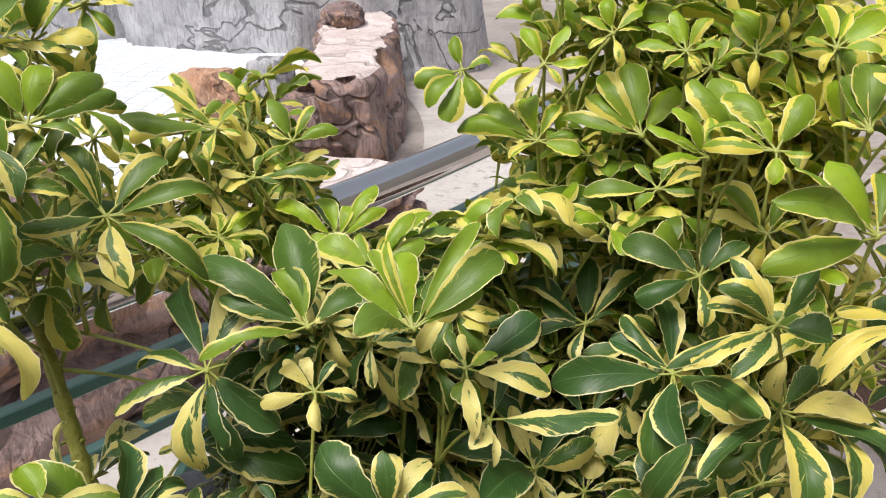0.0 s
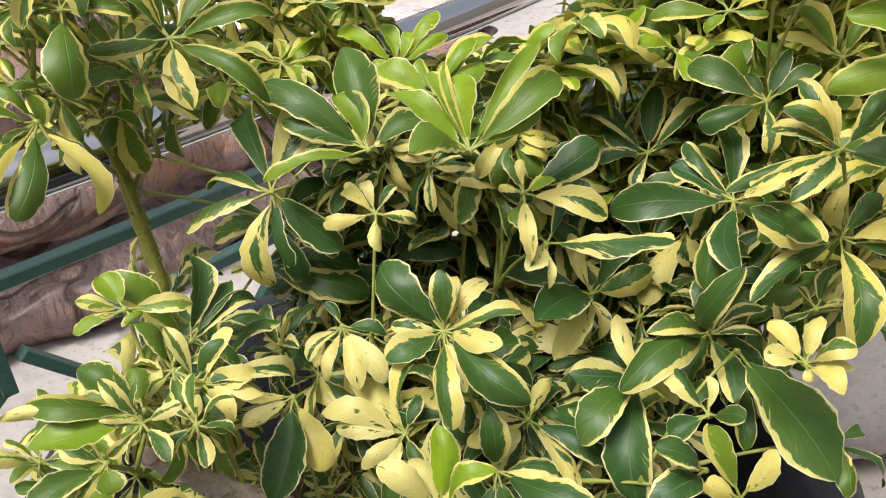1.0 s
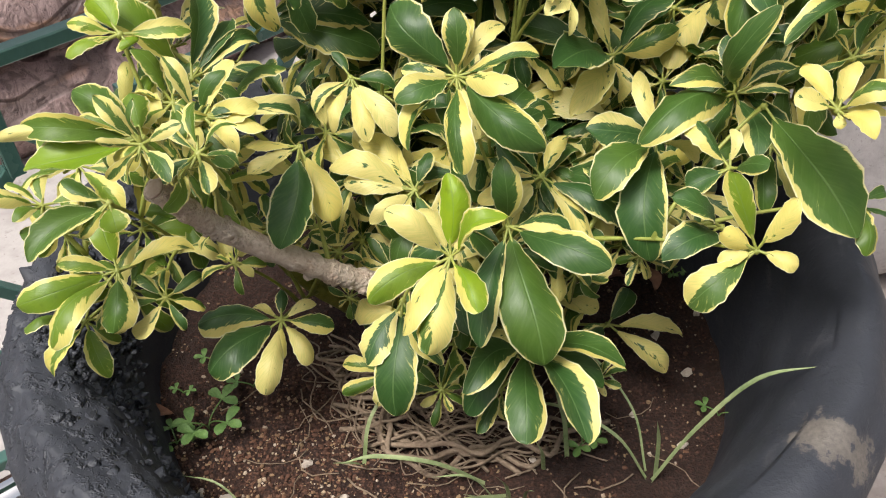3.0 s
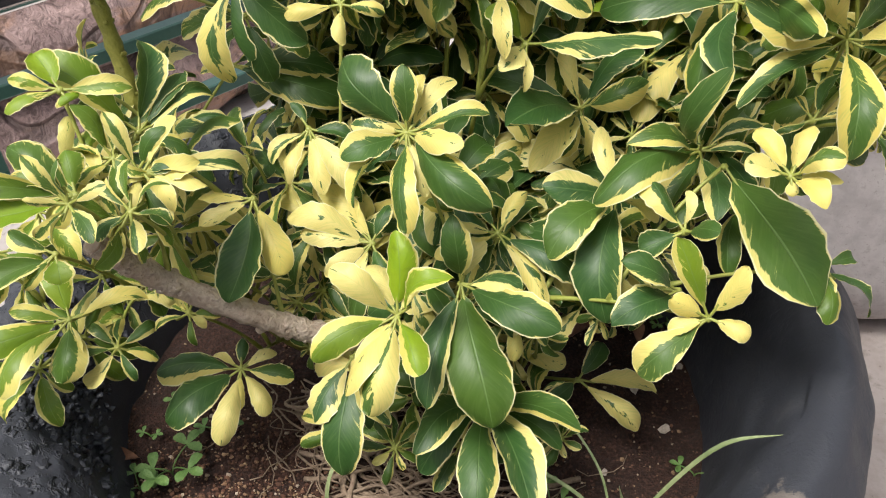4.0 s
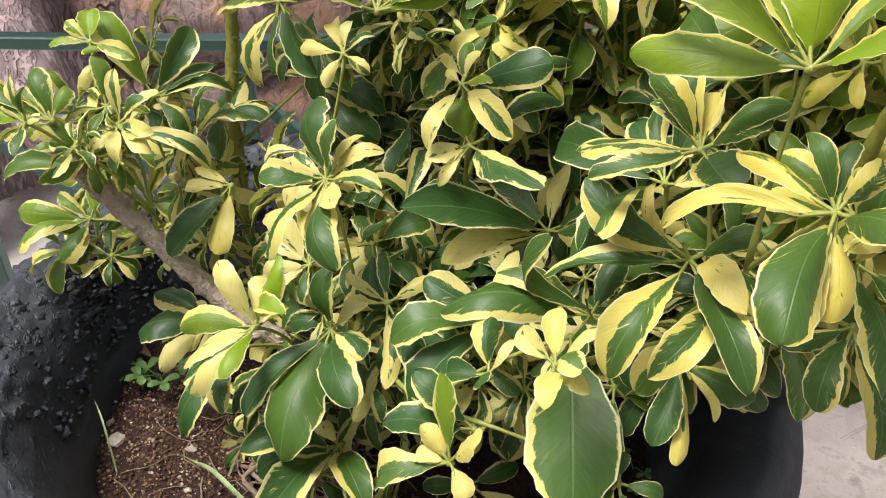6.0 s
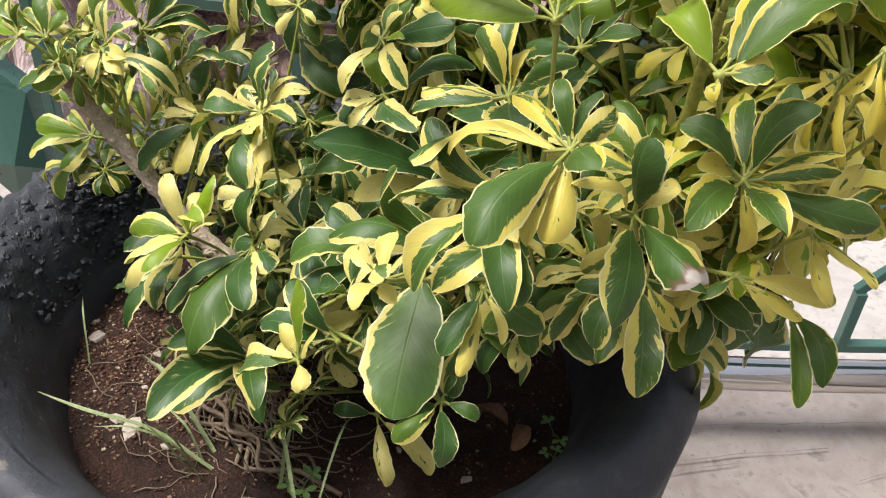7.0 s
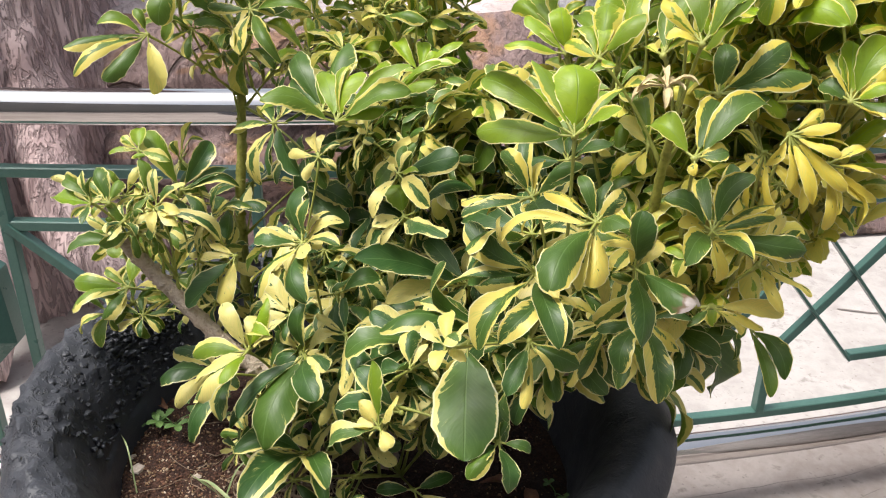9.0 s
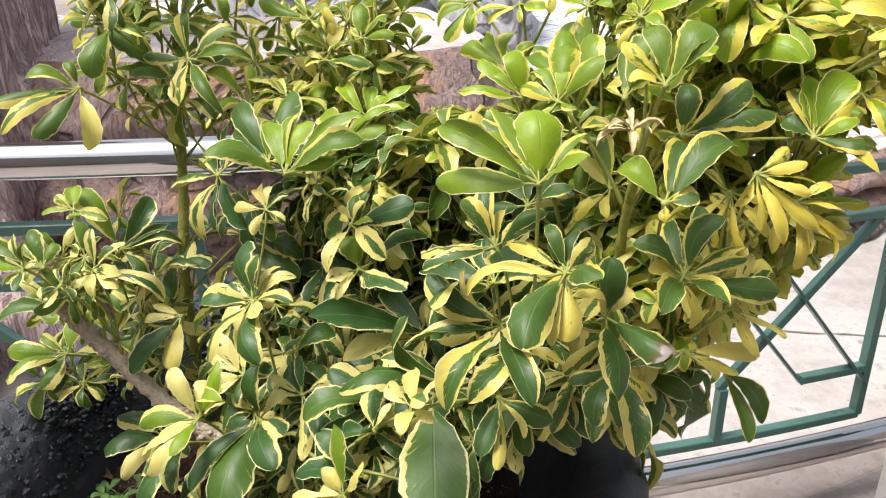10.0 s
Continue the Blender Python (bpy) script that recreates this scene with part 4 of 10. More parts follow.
NV = 17
VS = [0.5 - 0.5 * math.cos(math.pi * (0.04 + 0.96 * i / (NV - 1))) for i in range(NV)]
VS = [(v - VS[0]) / (VS[-1] - VS[0]) for v in VS]
US = [-1, -0.72, -0.4, 0, 0.4, 0.72, 1]
LEAF_FACES = [(i * 7 + j, i * 7 + j + 1, (i + 1) * 7 + j + 1, (i + 1) * 7 + j) for i in range(NV - 1) for j in range(6)]
LEAF_UV = [(0.5 + 0.5 * u, v) for v in VS for u in US]


def leaf_points(base, chord, normal, wide, bow, cup, wave, phase, twist, blunt=0.7, sweep=0.0):
    """The blade's vertices: broadest past the middle, rounded at the tip, arched and cupped."""
    length = chord.length
    d = chord / length
    nrm = (normal - d * normal.dot(d)).normalized()
    side = d.cross(nrm)
    pb, pk, pe = 0.50 + 0.42 * blunt, 1.45 + 1.2 * blunt, 0.76 - 0.32 * blunt
    peak = max(v ** pb * (1 - v ** pk) ** pe for v in VS)
    out = []
    for v in VS:
        f = max(0.03, v ** pb * max(0.0, 1 - v ** pk) ** pe / peak) if v < 0.999 else 0.06
        hw = wide / 2 * f
        tw = twist * v
        s2 = side * math.cos(tw) + nrm * math.sin(tw)
        n2 = nrm * math.cos(tw) - side * math.sin(tw)
        mid = base + chord * v + nrm * (bow * length * 4 * v * (1 - v) * (0.6 + 0.8 * v)) + side * (sweep * length * 4 * v * (1 - v))
        for u in US:
            lift = cup * hw * abs(u) ** 1.6 + wave * length * math.sin(9 * v + phase + (1.5 if u > 0 else 0)) * abs(u) ** 2 * (0.3 + v)
            lift += 0.030 * wide * math.sin(29 * v + phase * 5 + 2 * u) * abs(u) ** 3
            edge = 1 + 0.04 * math.sin(23 * v + phase * 3 + u) + 0.035 * math.sin(41 * v + phase * 7 - 2 * u)
            out.append(mid + s2 * (hw * u * edge) + n2 * lift)
    return out


def leaf_mesh(name, leaves):
    """One mesh of several blades; leaves: (points, cream, young, side, seed, warm, blight)."""
    me = bpy.data.meshes.new(name)
    verts, faces = [], []
    for pts, *_ in leaves:
        o = len(verts)
        verts += [tuple(p) for p in pts]
        faces += [tuple(i + o for i in q) for q in LEAF_FACES]
    me.from_pydata(verts, [], faces)
    me.materials.append(M_LEAF)
    uv = me.uv_layers.new(name="leaf")
    idx = np.empty(len(me.loops), dtype=np.int32)
    me.loops.foreach_get("vertex_index", idx)
    base = np.array(LEAF_UV, dtype=np.float32)
    uv.data.foreach_set("uv", base[idx % len(base)].ravel())
    n = len(LEAF_UV)
    for key, col in (("cream", 1), ("young", 2), ("side", 3), ("seed", 4), ("warm", 5), ("blight", 6)):
        at = me.attributes.new(key, 'FLOAT', 'POINT')
        at.data.foreach_set("value", np.repeat(np.array([lf[col] for lf in leaves], dtype=np.float32), n))
    me.polygons.foreach_set("use_smooth", [True] * len(me.polygons))
    return me


COUNT = [0, 0]


def whorl(c, axis, leaves, seed, single=True, stalk=None, calm=False, roll=0.22, sick=-1):
    """A palm-shaped leaf: blades round one point on a long stalk.
    axis: bearing and height in degrees of the way it faces; leaves: (turn, lift, length, width, cream, young) each."""
    rnd = random.Random(seed)
    COUNT[0] += 1
    c = Vector(c)
    az, el = radians(axis[0]), radians(axis[1])
    a = Vector((math.cos(el) * math.cos(az), math.cos(el) * math.sin(az), math.sin(el)))
    e1 = (Vector((0, 0, 1)) - a * a.z)
    e1 = e1.normalized() if e1.length > 0.05 else Vector((0, 1, 0))
    e2 = a.cross(e1)
    # stalk from the nearest lower wood
    if stalk is None:
        near = min(STEMS, key=lambda p: (p - c + a * 0.05 + Vector((0, 0, 0.05))).length) if STEMS else c - a * 0.1
    else:
        near = Vector(stalk)
    mid = (c + near) / 2 + Vector((0, 0, 0.015)) - a * 0.015
    pts = [TO_SHRUB @ p for p in bezier(near, mid, c - a * 0.003, 7)]
    STEMS.extend(bezier(near, mid, c, 7)[2:5])
    v, f = tube(pts, [0.0021] * 2 + [0.0014] * 5 + [0.0020], 7)
    hv, hf = blob(TO_SHRUB @ (c - a * 0.001), (0.0030, 0.0030, 0.0026), rnd, 8, 5, 0.2)
    chunks = [(v, f), (hv, hf)]
    made = []
    for turn, lift, length, wide, cream, yg in leaves:
        th, li = radians(turn), radians(lift)
        cream *= 0.92 if cream < 0.8 else 1.0
        flat = e1 * math.cos(th) + e2 * math.sin(th)
        d = flat * math.cos(li) + a * math.sin(li)
        nrm = a * math.cos(li) - flat * math.sin(li)
        if not calm:
            nrm = (nrm + Vector((0, 0, 0.45))).normalized()
            nrm = (nrm + d.cross(nrm) * rnd.gauss(0, roll)).normalized()
        stub = min(0.010, 0.002 + 0.10 * length)
        b0 = c + d * stub
        chunks.append(tube([TO_SHRUB @ c, TO_SHRUB @ (b0 + d * 0.006)], 0.0011, 5, False))
        bow = rnd.uniform(0.07, 0.26) if not calm else 0.06
        pts = leaf_points(TO_SHRUB @ b0, d * (length - stub), nrm, wide, bow, rnd.choice((-0.65, -0.45, -0.3, 0.2, 0.35, 0.5)) if not calm else 0.1, rnd.uniform(0.012, 0.042), rnd.uniform(0, 6), rnd.uniform(-0.5, 0.5) if not calm else 0.0,
                          rnd.uniform(0.35, 0.95), rnd.gauss(0, 0.05) if not calm else 0.0)
        warm = max(0.0, min(1.0, (c.x - 0.22) / 0.22)) * 0.55 + max(0.0, min(1.0, (c.z - 1.15) / 0.15)) * 0.55 + rnd.uniform(-0.15, 0.3)
        lop = rnd.uniform(-1, 1)
        made.append((pts, cream, yg, math.copysign(math.sqrt(abs(lop)), lop) * (0.35 + 0.75 * cream), rnd.random(), max(0.0, min(1.0, warm)), 1.0 if len(made) == sick else 0.0))
    v, f = join(chunks)
    hub = mesh_object("leaf_whorl", v, f, M_PETIOLE, SHRUB)
    if single and COUNT[1] + len(made) <= 300:
        for lf in made:
            COUNT[1] += 1
            ob = new("leaflet", leaf_mesh("leaflet", [lf]))
            ob.parent = hub
    else:
        ob = new("foliage", leaf_mesh("foliage", made))
        ob.parent = hub
        ob["kind"] = "stuff"
    return hub


def auto_whorl(c, axis, seed, size=0.085, n=None, cream=0.35, young=0.0, single=False, droop=-12, stalk=None):
    rnd = random.Random(seed * 7 + 1)
    n = n or rnd.choice((6, 7, 7, 8, 9))
    t0 = rnd.uniform(0, 360)
    leaves = []
    for i in range(n):
        ln = size * rnd.uniform(0.68, 1.15)
        k = max(0.0, min(1.0, rnd.gauss(cream + 0.14 * max(0.0, min(1.0, (c[0] - 0.3) / 0.1)), 0.28)))
        leaves.append((t0 + 360 * i / n + rnd.uniform(-16, 16), droop + rnd.uniform(-22, 26), ln, ln * rnd.uniform(0.28, 0.40), k, max(0.0, min(1.0, young + 0.12 * (c[0] > 0.25) + rnd.uniform(-0.12, 0.12)))))
    return whorl(c, axis, leaves, seed, single, stalk, roll=0.42)


# wood
pruned = stem("pruned_branch", [(0.03, 0.66, 0.78), (0.01, 0.60, 0.87), (-0.03, 0.555, 0.92), (-0.071, 0.532, 0.957), (-0.122, 0.505, 1.011), (-0.146, 0.474, 1.070)], (0.0098, 0.0078), M_BARK, "stout grey-brown pruned branch with leaf scars and a sawn end", 16, 14, 2, 12, 60)
saw_end, saw_way = Vector((-0.146, 0.474, 1.070)), Vector((-0.34, -0.44, 0.83)).normalized()
v, f = tube([TO_SHRUB @ (saw_end - saw_way * 0.002), TO_SHRUB @ (saw_end + saw_way * 0.0012), TO_SHRUB @ (saw_end + saw_way * 0.0016)], [0.0072, 0.0070, 0.0058], 14, True, 0.08, random.Random(6))
mesh_object("cut_face", v, f, M_CUT, pruned, "pale sawn end of the branch", soft=False)
stem("trunk", [(0.03, 0.70, 0.70), (0.035, 0.70, 0.80), (0.05, 0.72, 0.92), (0.055, 0.72, 0.97), (0.055, 0.72, 1.0)], (0.016, 0.006), M_BARK, "", 9, 14, 3)
stem("tall_green_stem", [(-0.04, 0.69, 0.72), (-0.13, 0.63, 0.86), (-0.200, 0.656, 1.0), (-0.226, 0.684, 1.10), (-0.250, 0.709, 1.20), (-0.268, 0.728, 1.28), (-0.290, 0.750, 1.38)], (0.0078, 0.0044), M_STEM, "upright yellow-green stem with knobbly leaf scars", 22, 12, 4, 12, 50)
stem("branch", [(0.04, 0.72, 0.79), (0.10, 0.76, 0.825), (0.16, 0.79, 0.863), (0.20, 0.80, 0.89), (0.26, 0.78, 0.96), (0.32, 0.75, 1.03), (0.35, 0.73, 1.08)], (0.013, 0.006), M_BARK, "", 8, 12, 5)
stem("branch", [(0.32, 0.75, 1.03), (0.345, 0.745, 1.12), (0.361, 0.735, 1.22), (0.372, 0.725, 1.26), (0.378, 0.72, 1.28)], (0.0055, 0.0025), M_STEM, "", 12, 10, 6)
stem("branch", [(0.10, 0.72, 0.88), (0.13, 0.78, 1.02), (0.15, 0.82, 1.15), (0.16, 0.85, 1.24), (0.16, 0.86, 1.30)], (0.008, 0.003), M_STEM, "", 12, 10, 7)
stem("branch", [(0.03, 0.72, 0.82), (-0.02, 0.79, 0.98), (-0.05, 0.83, 1.12), (-0.06, 0.83, 1.2), (-0.065, 0.83, 1.25)], (0.008, 0.003), M_STEM, "", 12, 10, 8)
stem("branch", [(0.28, 0.77, 0.99), (0.30, 0.80, 1.12), (0.32, 0.82, 1.22), (0.33, 0.82, 1.26)], (0.008, 0.003), M_STEM, "", 10, 10, 9)
stem("branch", [(0.05, 0.66, 0.86), (0.06, 0.60, 0.93), (0.09, 0.585, 0.96), (0.13, 0.57, 0.965)], (0.006, 0.003), M_STEM, "", 8, 10, 10)

# leaves that stand out, one by one
whorl((0.038, 0.512, 0.992), (-81, 57), [(-1, 24, 0.059, 0.023, 0.03, 0.9), (-68, 38, 0.055, 0.018, 0.3, 0.7), (-160, 27, 0.056, 0.02, 0.45, 0.7), (164, -2, 0.071, 0.026, 0.78, 0.1), (147, 0, 0.065, 0.024, 0.9, 0.1), (117, 1, 0.066, 0.024, 0.4, 0.4), (58, 29, 0.058, 0.021, 0.95, 0), (-34, 0, 0.03, 0.013, 0.95, 0), (28, 0, 0.042, 0.019, 0.95, 0), (116, 0, 0.048, 0.012, 0.9, 0.1), (146, 0, 0.047, 0.015, 0.85, 0.1)], 1)
whorl((0.036, 0.590, 1.091), (-82, 50), [(40, 2, 0.07, 0.035, 0.03, 0), (-1, 33, 0.047, 0.02, 0.25, 0), (-16, 0, 0.043, 0.012, 1, 0), (-43, 0, 0.05, 0.015, 0.95, 0), (-82, 13, 0.059, 0.016, 0.5, 0), (-115, 32, 0.053, 0.019, 0.85, 0), (-135, 10, 0.083, 0.029, 0.05, 0), (-179, 11, 0.075, 0.022, 0.5, 0), (147, 8, 0.065, 0.024, 0.55, 0), (118, 22, 0.051, 0.023, 0.35, 0), (80, 0, 0.039, 0.013, 0.7, 0), (-76, 0, 0.026, 0.014, 0.9, 0), (-164, 0, 0.048, 0.012, 0.97, 0)], 2)
whorl((0.075, 0.556, 0.986), (-86, 56), [(-165, -3, 0.105, 0.046, 0.03, 0.1), (-117, 18, 0.085, 0.03, 0.1, 0), (-96, 10, 0.046, 0.024, 0.55, 0), (7, 46, 0.057, 0.023, 0.2, 0), (168, 0, 0.093, 0.024, 0.1, 0), (-18, 0, 0.037, 0.016, 0.95, 0)], 3)
whorl((0.000, 0.512, 0.945), (-78, 59), [(172, -14, 0.085, 0.034, 0.02, 0), (146, -9, 0.054, 0.027, 0.5, 0), (-154, 0, 0.057, 0.02, 0.4, 0)], 4)
whorl((0.091, 0.544, 0.874), (-87, 61), [(139, 33, 0.081, 0.028, 0.15, 0), (-179, 18, 0.089, 0.032, 0.12, 0), (-154, 40, 0.13, 0.033, 0.35, 0), (-108, 24, 0.086, 0.029, 0.3, 0), (142, 0, 0.075, 0.025, 0.03, 0), (81, 0, 0.03, 0.015, 0.95, 0), (-119, 0, 0.07, 0.019, 0.1, 0)], 5)
whorl((0.284, 0.560, 1.093), (-108, 50), [(50, 0, 0.037, 0.015, 1, 0), (-6, -6, 0.036, 0.015, 1, 0), (92, 25, 0.03, 0.015, 0.75, 0.15), (-126, 23, 0.034, 0.016, 1, 0), (-66, 33, 0.036, 0.017, 0.6, 0.15), (-158, 0, 0.013, 0.008, 0.9, 0.3), (-83, 0, 0.03, 0.012, 0.9, 0.1)], 6)
whorl((0.244, 0.517, 1.009), (-105, 56), [(37, 41, 0.06, 0.018, 0.3, 0.55), (-28, 36, 0.045, 0.016, 0.9, 0.15), (-99, 0, 0.028, 0.015, 0.97, 0), (86, 36, 0.03, 0.015, 0.97, 0), (128, 0, 0.027, 0.013, 0.95, 0.15), (144, -7, 0.058, 0.028, 0.5, 0.1)], 7)
whorl((0.253, 0.618, 1.058), (-52, 40), [(-175, 16, 0.112, 0.06, 0.03, 0.12)], 8, calm=True)
whorl((0.390, 0.610, 1.230), (-49, 47), [(152, 23, 0.078, 0.03, 0.18, 0), (168, 0, 0.055, 0.011, 0.95, 0), (177, -3, 0.05, 0.019, 0.93, 0), (-139, 57, 0.051, 0.02, 0.22, 0), (92, -31, 0.081, 0.011, 0.9, 0), (83, -41, 0.071, 0.009, 0.9, 0), (50, -24, 0.055, 0.013, 0.75, 0), (19, 0, 0.039, 0.011, 0.05, 0), (-37, 10, 0.031, 0.014, 0.6, 0), (-14, 0, 0.035, 0.012, 0.04, 0)], 9)
whorl((0.440, 0.690, 1.214), (-59, 47), [(157, 39, 0.061, 0.021, 0.2, 0), (-140, 40, 0.056, 0.018, 0.28, 0), (-89, -15, 0.074, 0.021, 0.12, 0), (-56, -6, 0.053, 0.014, 0.6, 0), (-69, 0, 0.048, 0.01, 0.35, 0), (-30, 20, 0.052, 0.02, 0.12, 0), (14, -16, 0.053, 0.015, 0.15, 0), (68, 22, 0.045, 0.018, 0.04, 0), (81, 0, 0.026, 0.012, 0.92, 0), (-166, -29, 0.04, 0.01, 0.92, 0), (-9, 0, 0.059, 0.017, 0.04, 0)], 10)
whorl((0.390, 0.668, 1.170), (-53, 49), [(-176, 19, 0.077, 0.028, 0.12, 0), (-130, 29, 0.066, 0.026, 0.06, 0), (-1, 51, 0.052, 0.027, 0.02, 0), (114, 66, 0.082, 0.011, 0.95, 0), (-40, 0, 0.032, 0.012, 0.95, 0), (111, 0, 0.04, 0.008, 0.8, 0)], 11, sick=1)
whorl((0.357, 0.619, 1.286), (-54, 42), [(6, 0, 0.058, 0.036, 0, 0.85), (60, 0, 0.084, 0.02, 0.04, 0.45), (83, -21, 0.083, 0.023, 0.04, 0.55), (32, 0, 0.07, 0.015, 0.08, 0.55), (-87, 58, 0.058, 0.014, 0.05, 0.65), (-41, 0, 0.052, 0.012, 0.3, 0.3)], 12)
whorl((-0.024, 0.668, 1.201), (-79, 46), [(9, 0, 0.087, 0.036, 0.03, 0.08), (51, 0, 0.097, 0.027, 0.04, 0.08), (65, 0, 0.07, 0.02, 0.03, 0.08), (105, 1, 0.081, 0.016, 0.04, 0.5), (25, 0, 0.051, 0.023, 0.05, 0.55), (-62, 0, 0.047, 0.021, 0.1, 0.15), (-65, 0, 0.016, 0.008, 0.9, 0.3)], 13)
whorl((0.057, 0.626, 1.219), (-86, 46), [(7, 0, 0.059, 0.03, 0, 0.9), (127, 58, 0.079, 0.025, 0.03, 0.3), (51, 0, 0.074, 0.021, 0.05, 0.65), (-50, 0, 0.084, 0.027, 0.1, 0.25), (-32, 0, 0.094, 0.013, 0.05, 0.55), (-60, 0, 0.057, 0.016, 0.03, 0.65), (25, 0, 0.067, 0.015, 0.3, 0.65), (14, 0, 0.069, 0.009, 0.5, 0.6)], 14)
whorl((0.227, 0.568, 1.038), (-102, 53), [(44, 0, 0.045, 0.021, 0.5, 0), (8, 0, 0.029, 0.008, 0.95, 0), (-101, 53, 0.041, 0.015, 0.04, 0), (127, 0, 0.032, 0.02, 0.04, 0)], 15)
whorl((0.239, 0.660, 1.043), (-101, 50), [(139, 34, 0.105, 0.035, 0.1, 0.05), (114, 47, 0.073, 0.019, 0.45, 0.1), (-42, 78, 0.121, 0.022, 0.08, 0), (-158, 26, 0.069, 0.023, 0.35, 0), (-58, 0, 0.048, 0.012, 0.6, 0), (-84, 0, 0.04, 0.009, 0.5, 0), (13, 0, 0.047, 0.02, 0.03, 0)], 16)
whorl((0.181, 0.622, 1.025), (-96, 52), [(98, 27, 0.058, 0.027, 0.4, 0), (147, 21, 0.075, 0.031, 0.1, 0.1), (-176, -2, 0.094, 0.037, 0.02, 0), (21, 0, 0.055, 0.015, 0.9, 0), (-117, 0, 0.036, 0.013, 0.95, 0)], 17)
whorl((-0.213, 0.501, 0.969), (-55, 55), [(91, 0, 0.073, 0.024, 0.12, 0.45), (123, 0, 0.072, 0.029, 0.5, 0.45), (158, 0, 0.048, 0.029, 0.35, 0.1), (63, 0, 0.043, 0.013, 0.5, 0.35), (-2, 0, 0.048, 0.023, 0.1, 0.55), (-94, 0, 0.058, 0.019, 0.92, 0.1), (174, 0, 0.034, 0.012, 0.6, 0.1)], 18)
whorl((-0.138, 0.465, 1.116), (-60, 50), [(91, 0, 0.069, 0.025, 0.03, 0.65), (70, 0, 0.069, 0.017, 0.15, 0.2), (76, 0, 0.083, 0.01, 0.8, 0.1), (39, 2, 0.049, 0.022, 0.15, 0.15), (0, 0, 0.029, 0.018, 0.2, 0.3), (132, 0, 0.022, 0.017, 0.6, 0.4), (81, 0, 0.058, 0.01, 0.7, 0.2), (68, 0, 0.04, 0.012, 0.6, 0.3)], 19)
whorl((-0.163, 0.518, 1.156), (-60, 54), [(20, 0, 0.03, 0.019, 0.05, 0.75), (63, 0, 0.032, 0.011, 0.6, 0.6), (102, 0, 0.035, 0.013, 0.25, 0.65), (-158, 0, 0.01, 0.017, 0.1, 0.7), (-101, 0, 0.043, 0.014, 0.55, 0.4), (98, 0, 0.026, 0.009, 0.7, 0.5)], 20)
whorl((-0.115, 0.504, 1.107), (-64, 50), [(-38, 0, 0.042, 0.013, 0.97, 0), (-95, -38, 0.078, 0.017, 0.6, 0), (-154, 7, 0.034, 0.012, 0.95, 0), (-100, 0, 0.033, 0.011, 0.95, 0), (-85, 0, 0.022, 0.014, 0.3, 0), (-115, 0, 0.041, 0.016, 0.9, 0)], 21)
whorl((0.442, 0.645, 1.286), (-61, 39), [(54, -16, 0.044, 0.021, 0.03, 0.55), (-11, -29, 0.065, 0.022, 0.15, 0), (-41, -16, 0.072, 0.026, 0.05, 0), (-69, -9, 0.024, 0.016, 0.4, 0), (-172, 0, 0.013, 0.008, 0.9, 0.1)], 22)
whorl((0.254, 0.699, 1.142), (-104, 48), [(102, 0, 0.096, 0.03, 0.03, 0), (15, 0, 0.065, 0.027, 0.22, 0), (172, 7, 0.077, 0.03, 0.12, 0), (-170, 29, 0.08, 0.024, 0.08, 0), (-134, 51, 0.128, 0.025, 0.28, 0), (66, 0, 0.057, 0.024, 0.1, 0), (45, 0, 0.063, 0.015, 0.35, 0), (-61, 0, 0.051, 0.017, 0.75, 0)], 23)
whorl((-0.116, 0.552, 0.874), (-66, 59), [(80, -0, 0.069, 0.029, 0.25, 0), (115, 0, 0.073, 0.037, 0.08, 0), (156, -0, 0.065, 0.021, 1, 0), (168, -0, 0.035, 0.009, 1, 0), (-161, -0, 0.046, 0.017, 0.95, 0), (-113, -0, 0.045, 0.018, 0.5, 0), (51, -0, 0.026, 0.009, 0.95, 0), (-10, -0, 0.026, 0.011, 0.05, 0), (-78, -0, 0.032, 0.010, 0.9, 0)], 24)
whorl((0.337, 0.605, 1.104), (-44, 53), [(174, -0, 0.058, 0.011, 0.95, 0), (-153, -0, 0.038, 0.007, 0.95, 0), (-118, -0, 0.046, 0.021, 0.15, 0), (158, 0, 0.051, 0.018, 0.1, 0)], 25)
whorl((-0.206, 0.613, 1.327), (-61, 38), [(-4, 0, 0.051, 0.025, 0.02, 0.19), (-44, -0, 0.048, 0.016, 0.4, 0.19), (47, -0, 0.055, 0.023, 0.3, 0.19), (56, -0, 0.042, 0.009, 0.4, 0.19), (-105, -0, 0.044, 0.012, 0.45, 0.19), (174, -0, 0.062, 0.031, 0.08, 0.19), (96, -0, 0.020, 0.005, 0.3, 0.19)], 27)
whorl((0.475, 0.809, 1.299), (-71, 39), [(10, 0, 0.051, 0.025, 0, 0.8), (-20, 0, 0.058, 0.027, 0.04, 0.55), (-58, 0, 0.035, 0.014, 0.4, 0.8), (-93, 0, 0.042, 0.017, 0.15, 0.05), (32, 0, 0.044, 0.012, 0.6, 0.3), (-116, 0, 0.055, 0.013, 0.85, 0.1), (65, 0, 0.027, 0.02, 0.05, 0)], 28)
whorl((0.148, 0.722, 1.037), (-92, 49), [(158, 36, 0.094, 0.024, 0.93, 0), (160, 0, 0.044, 0.02, 0.3, 0), (-169, 0, 0.041, 0.014, 0.9, 0), (-64, 0, 0.058, 0.024, 0.55, 0), (75, 0, 0.09, 0.024, 0.02, 0), (20, 0, 0.059, 0.015, 0.85, 0), (-39, 0, 0.069, 0.032, 0.03, 0), (143, 60, 0.137, 0.036, 0.02, 0)], 29)
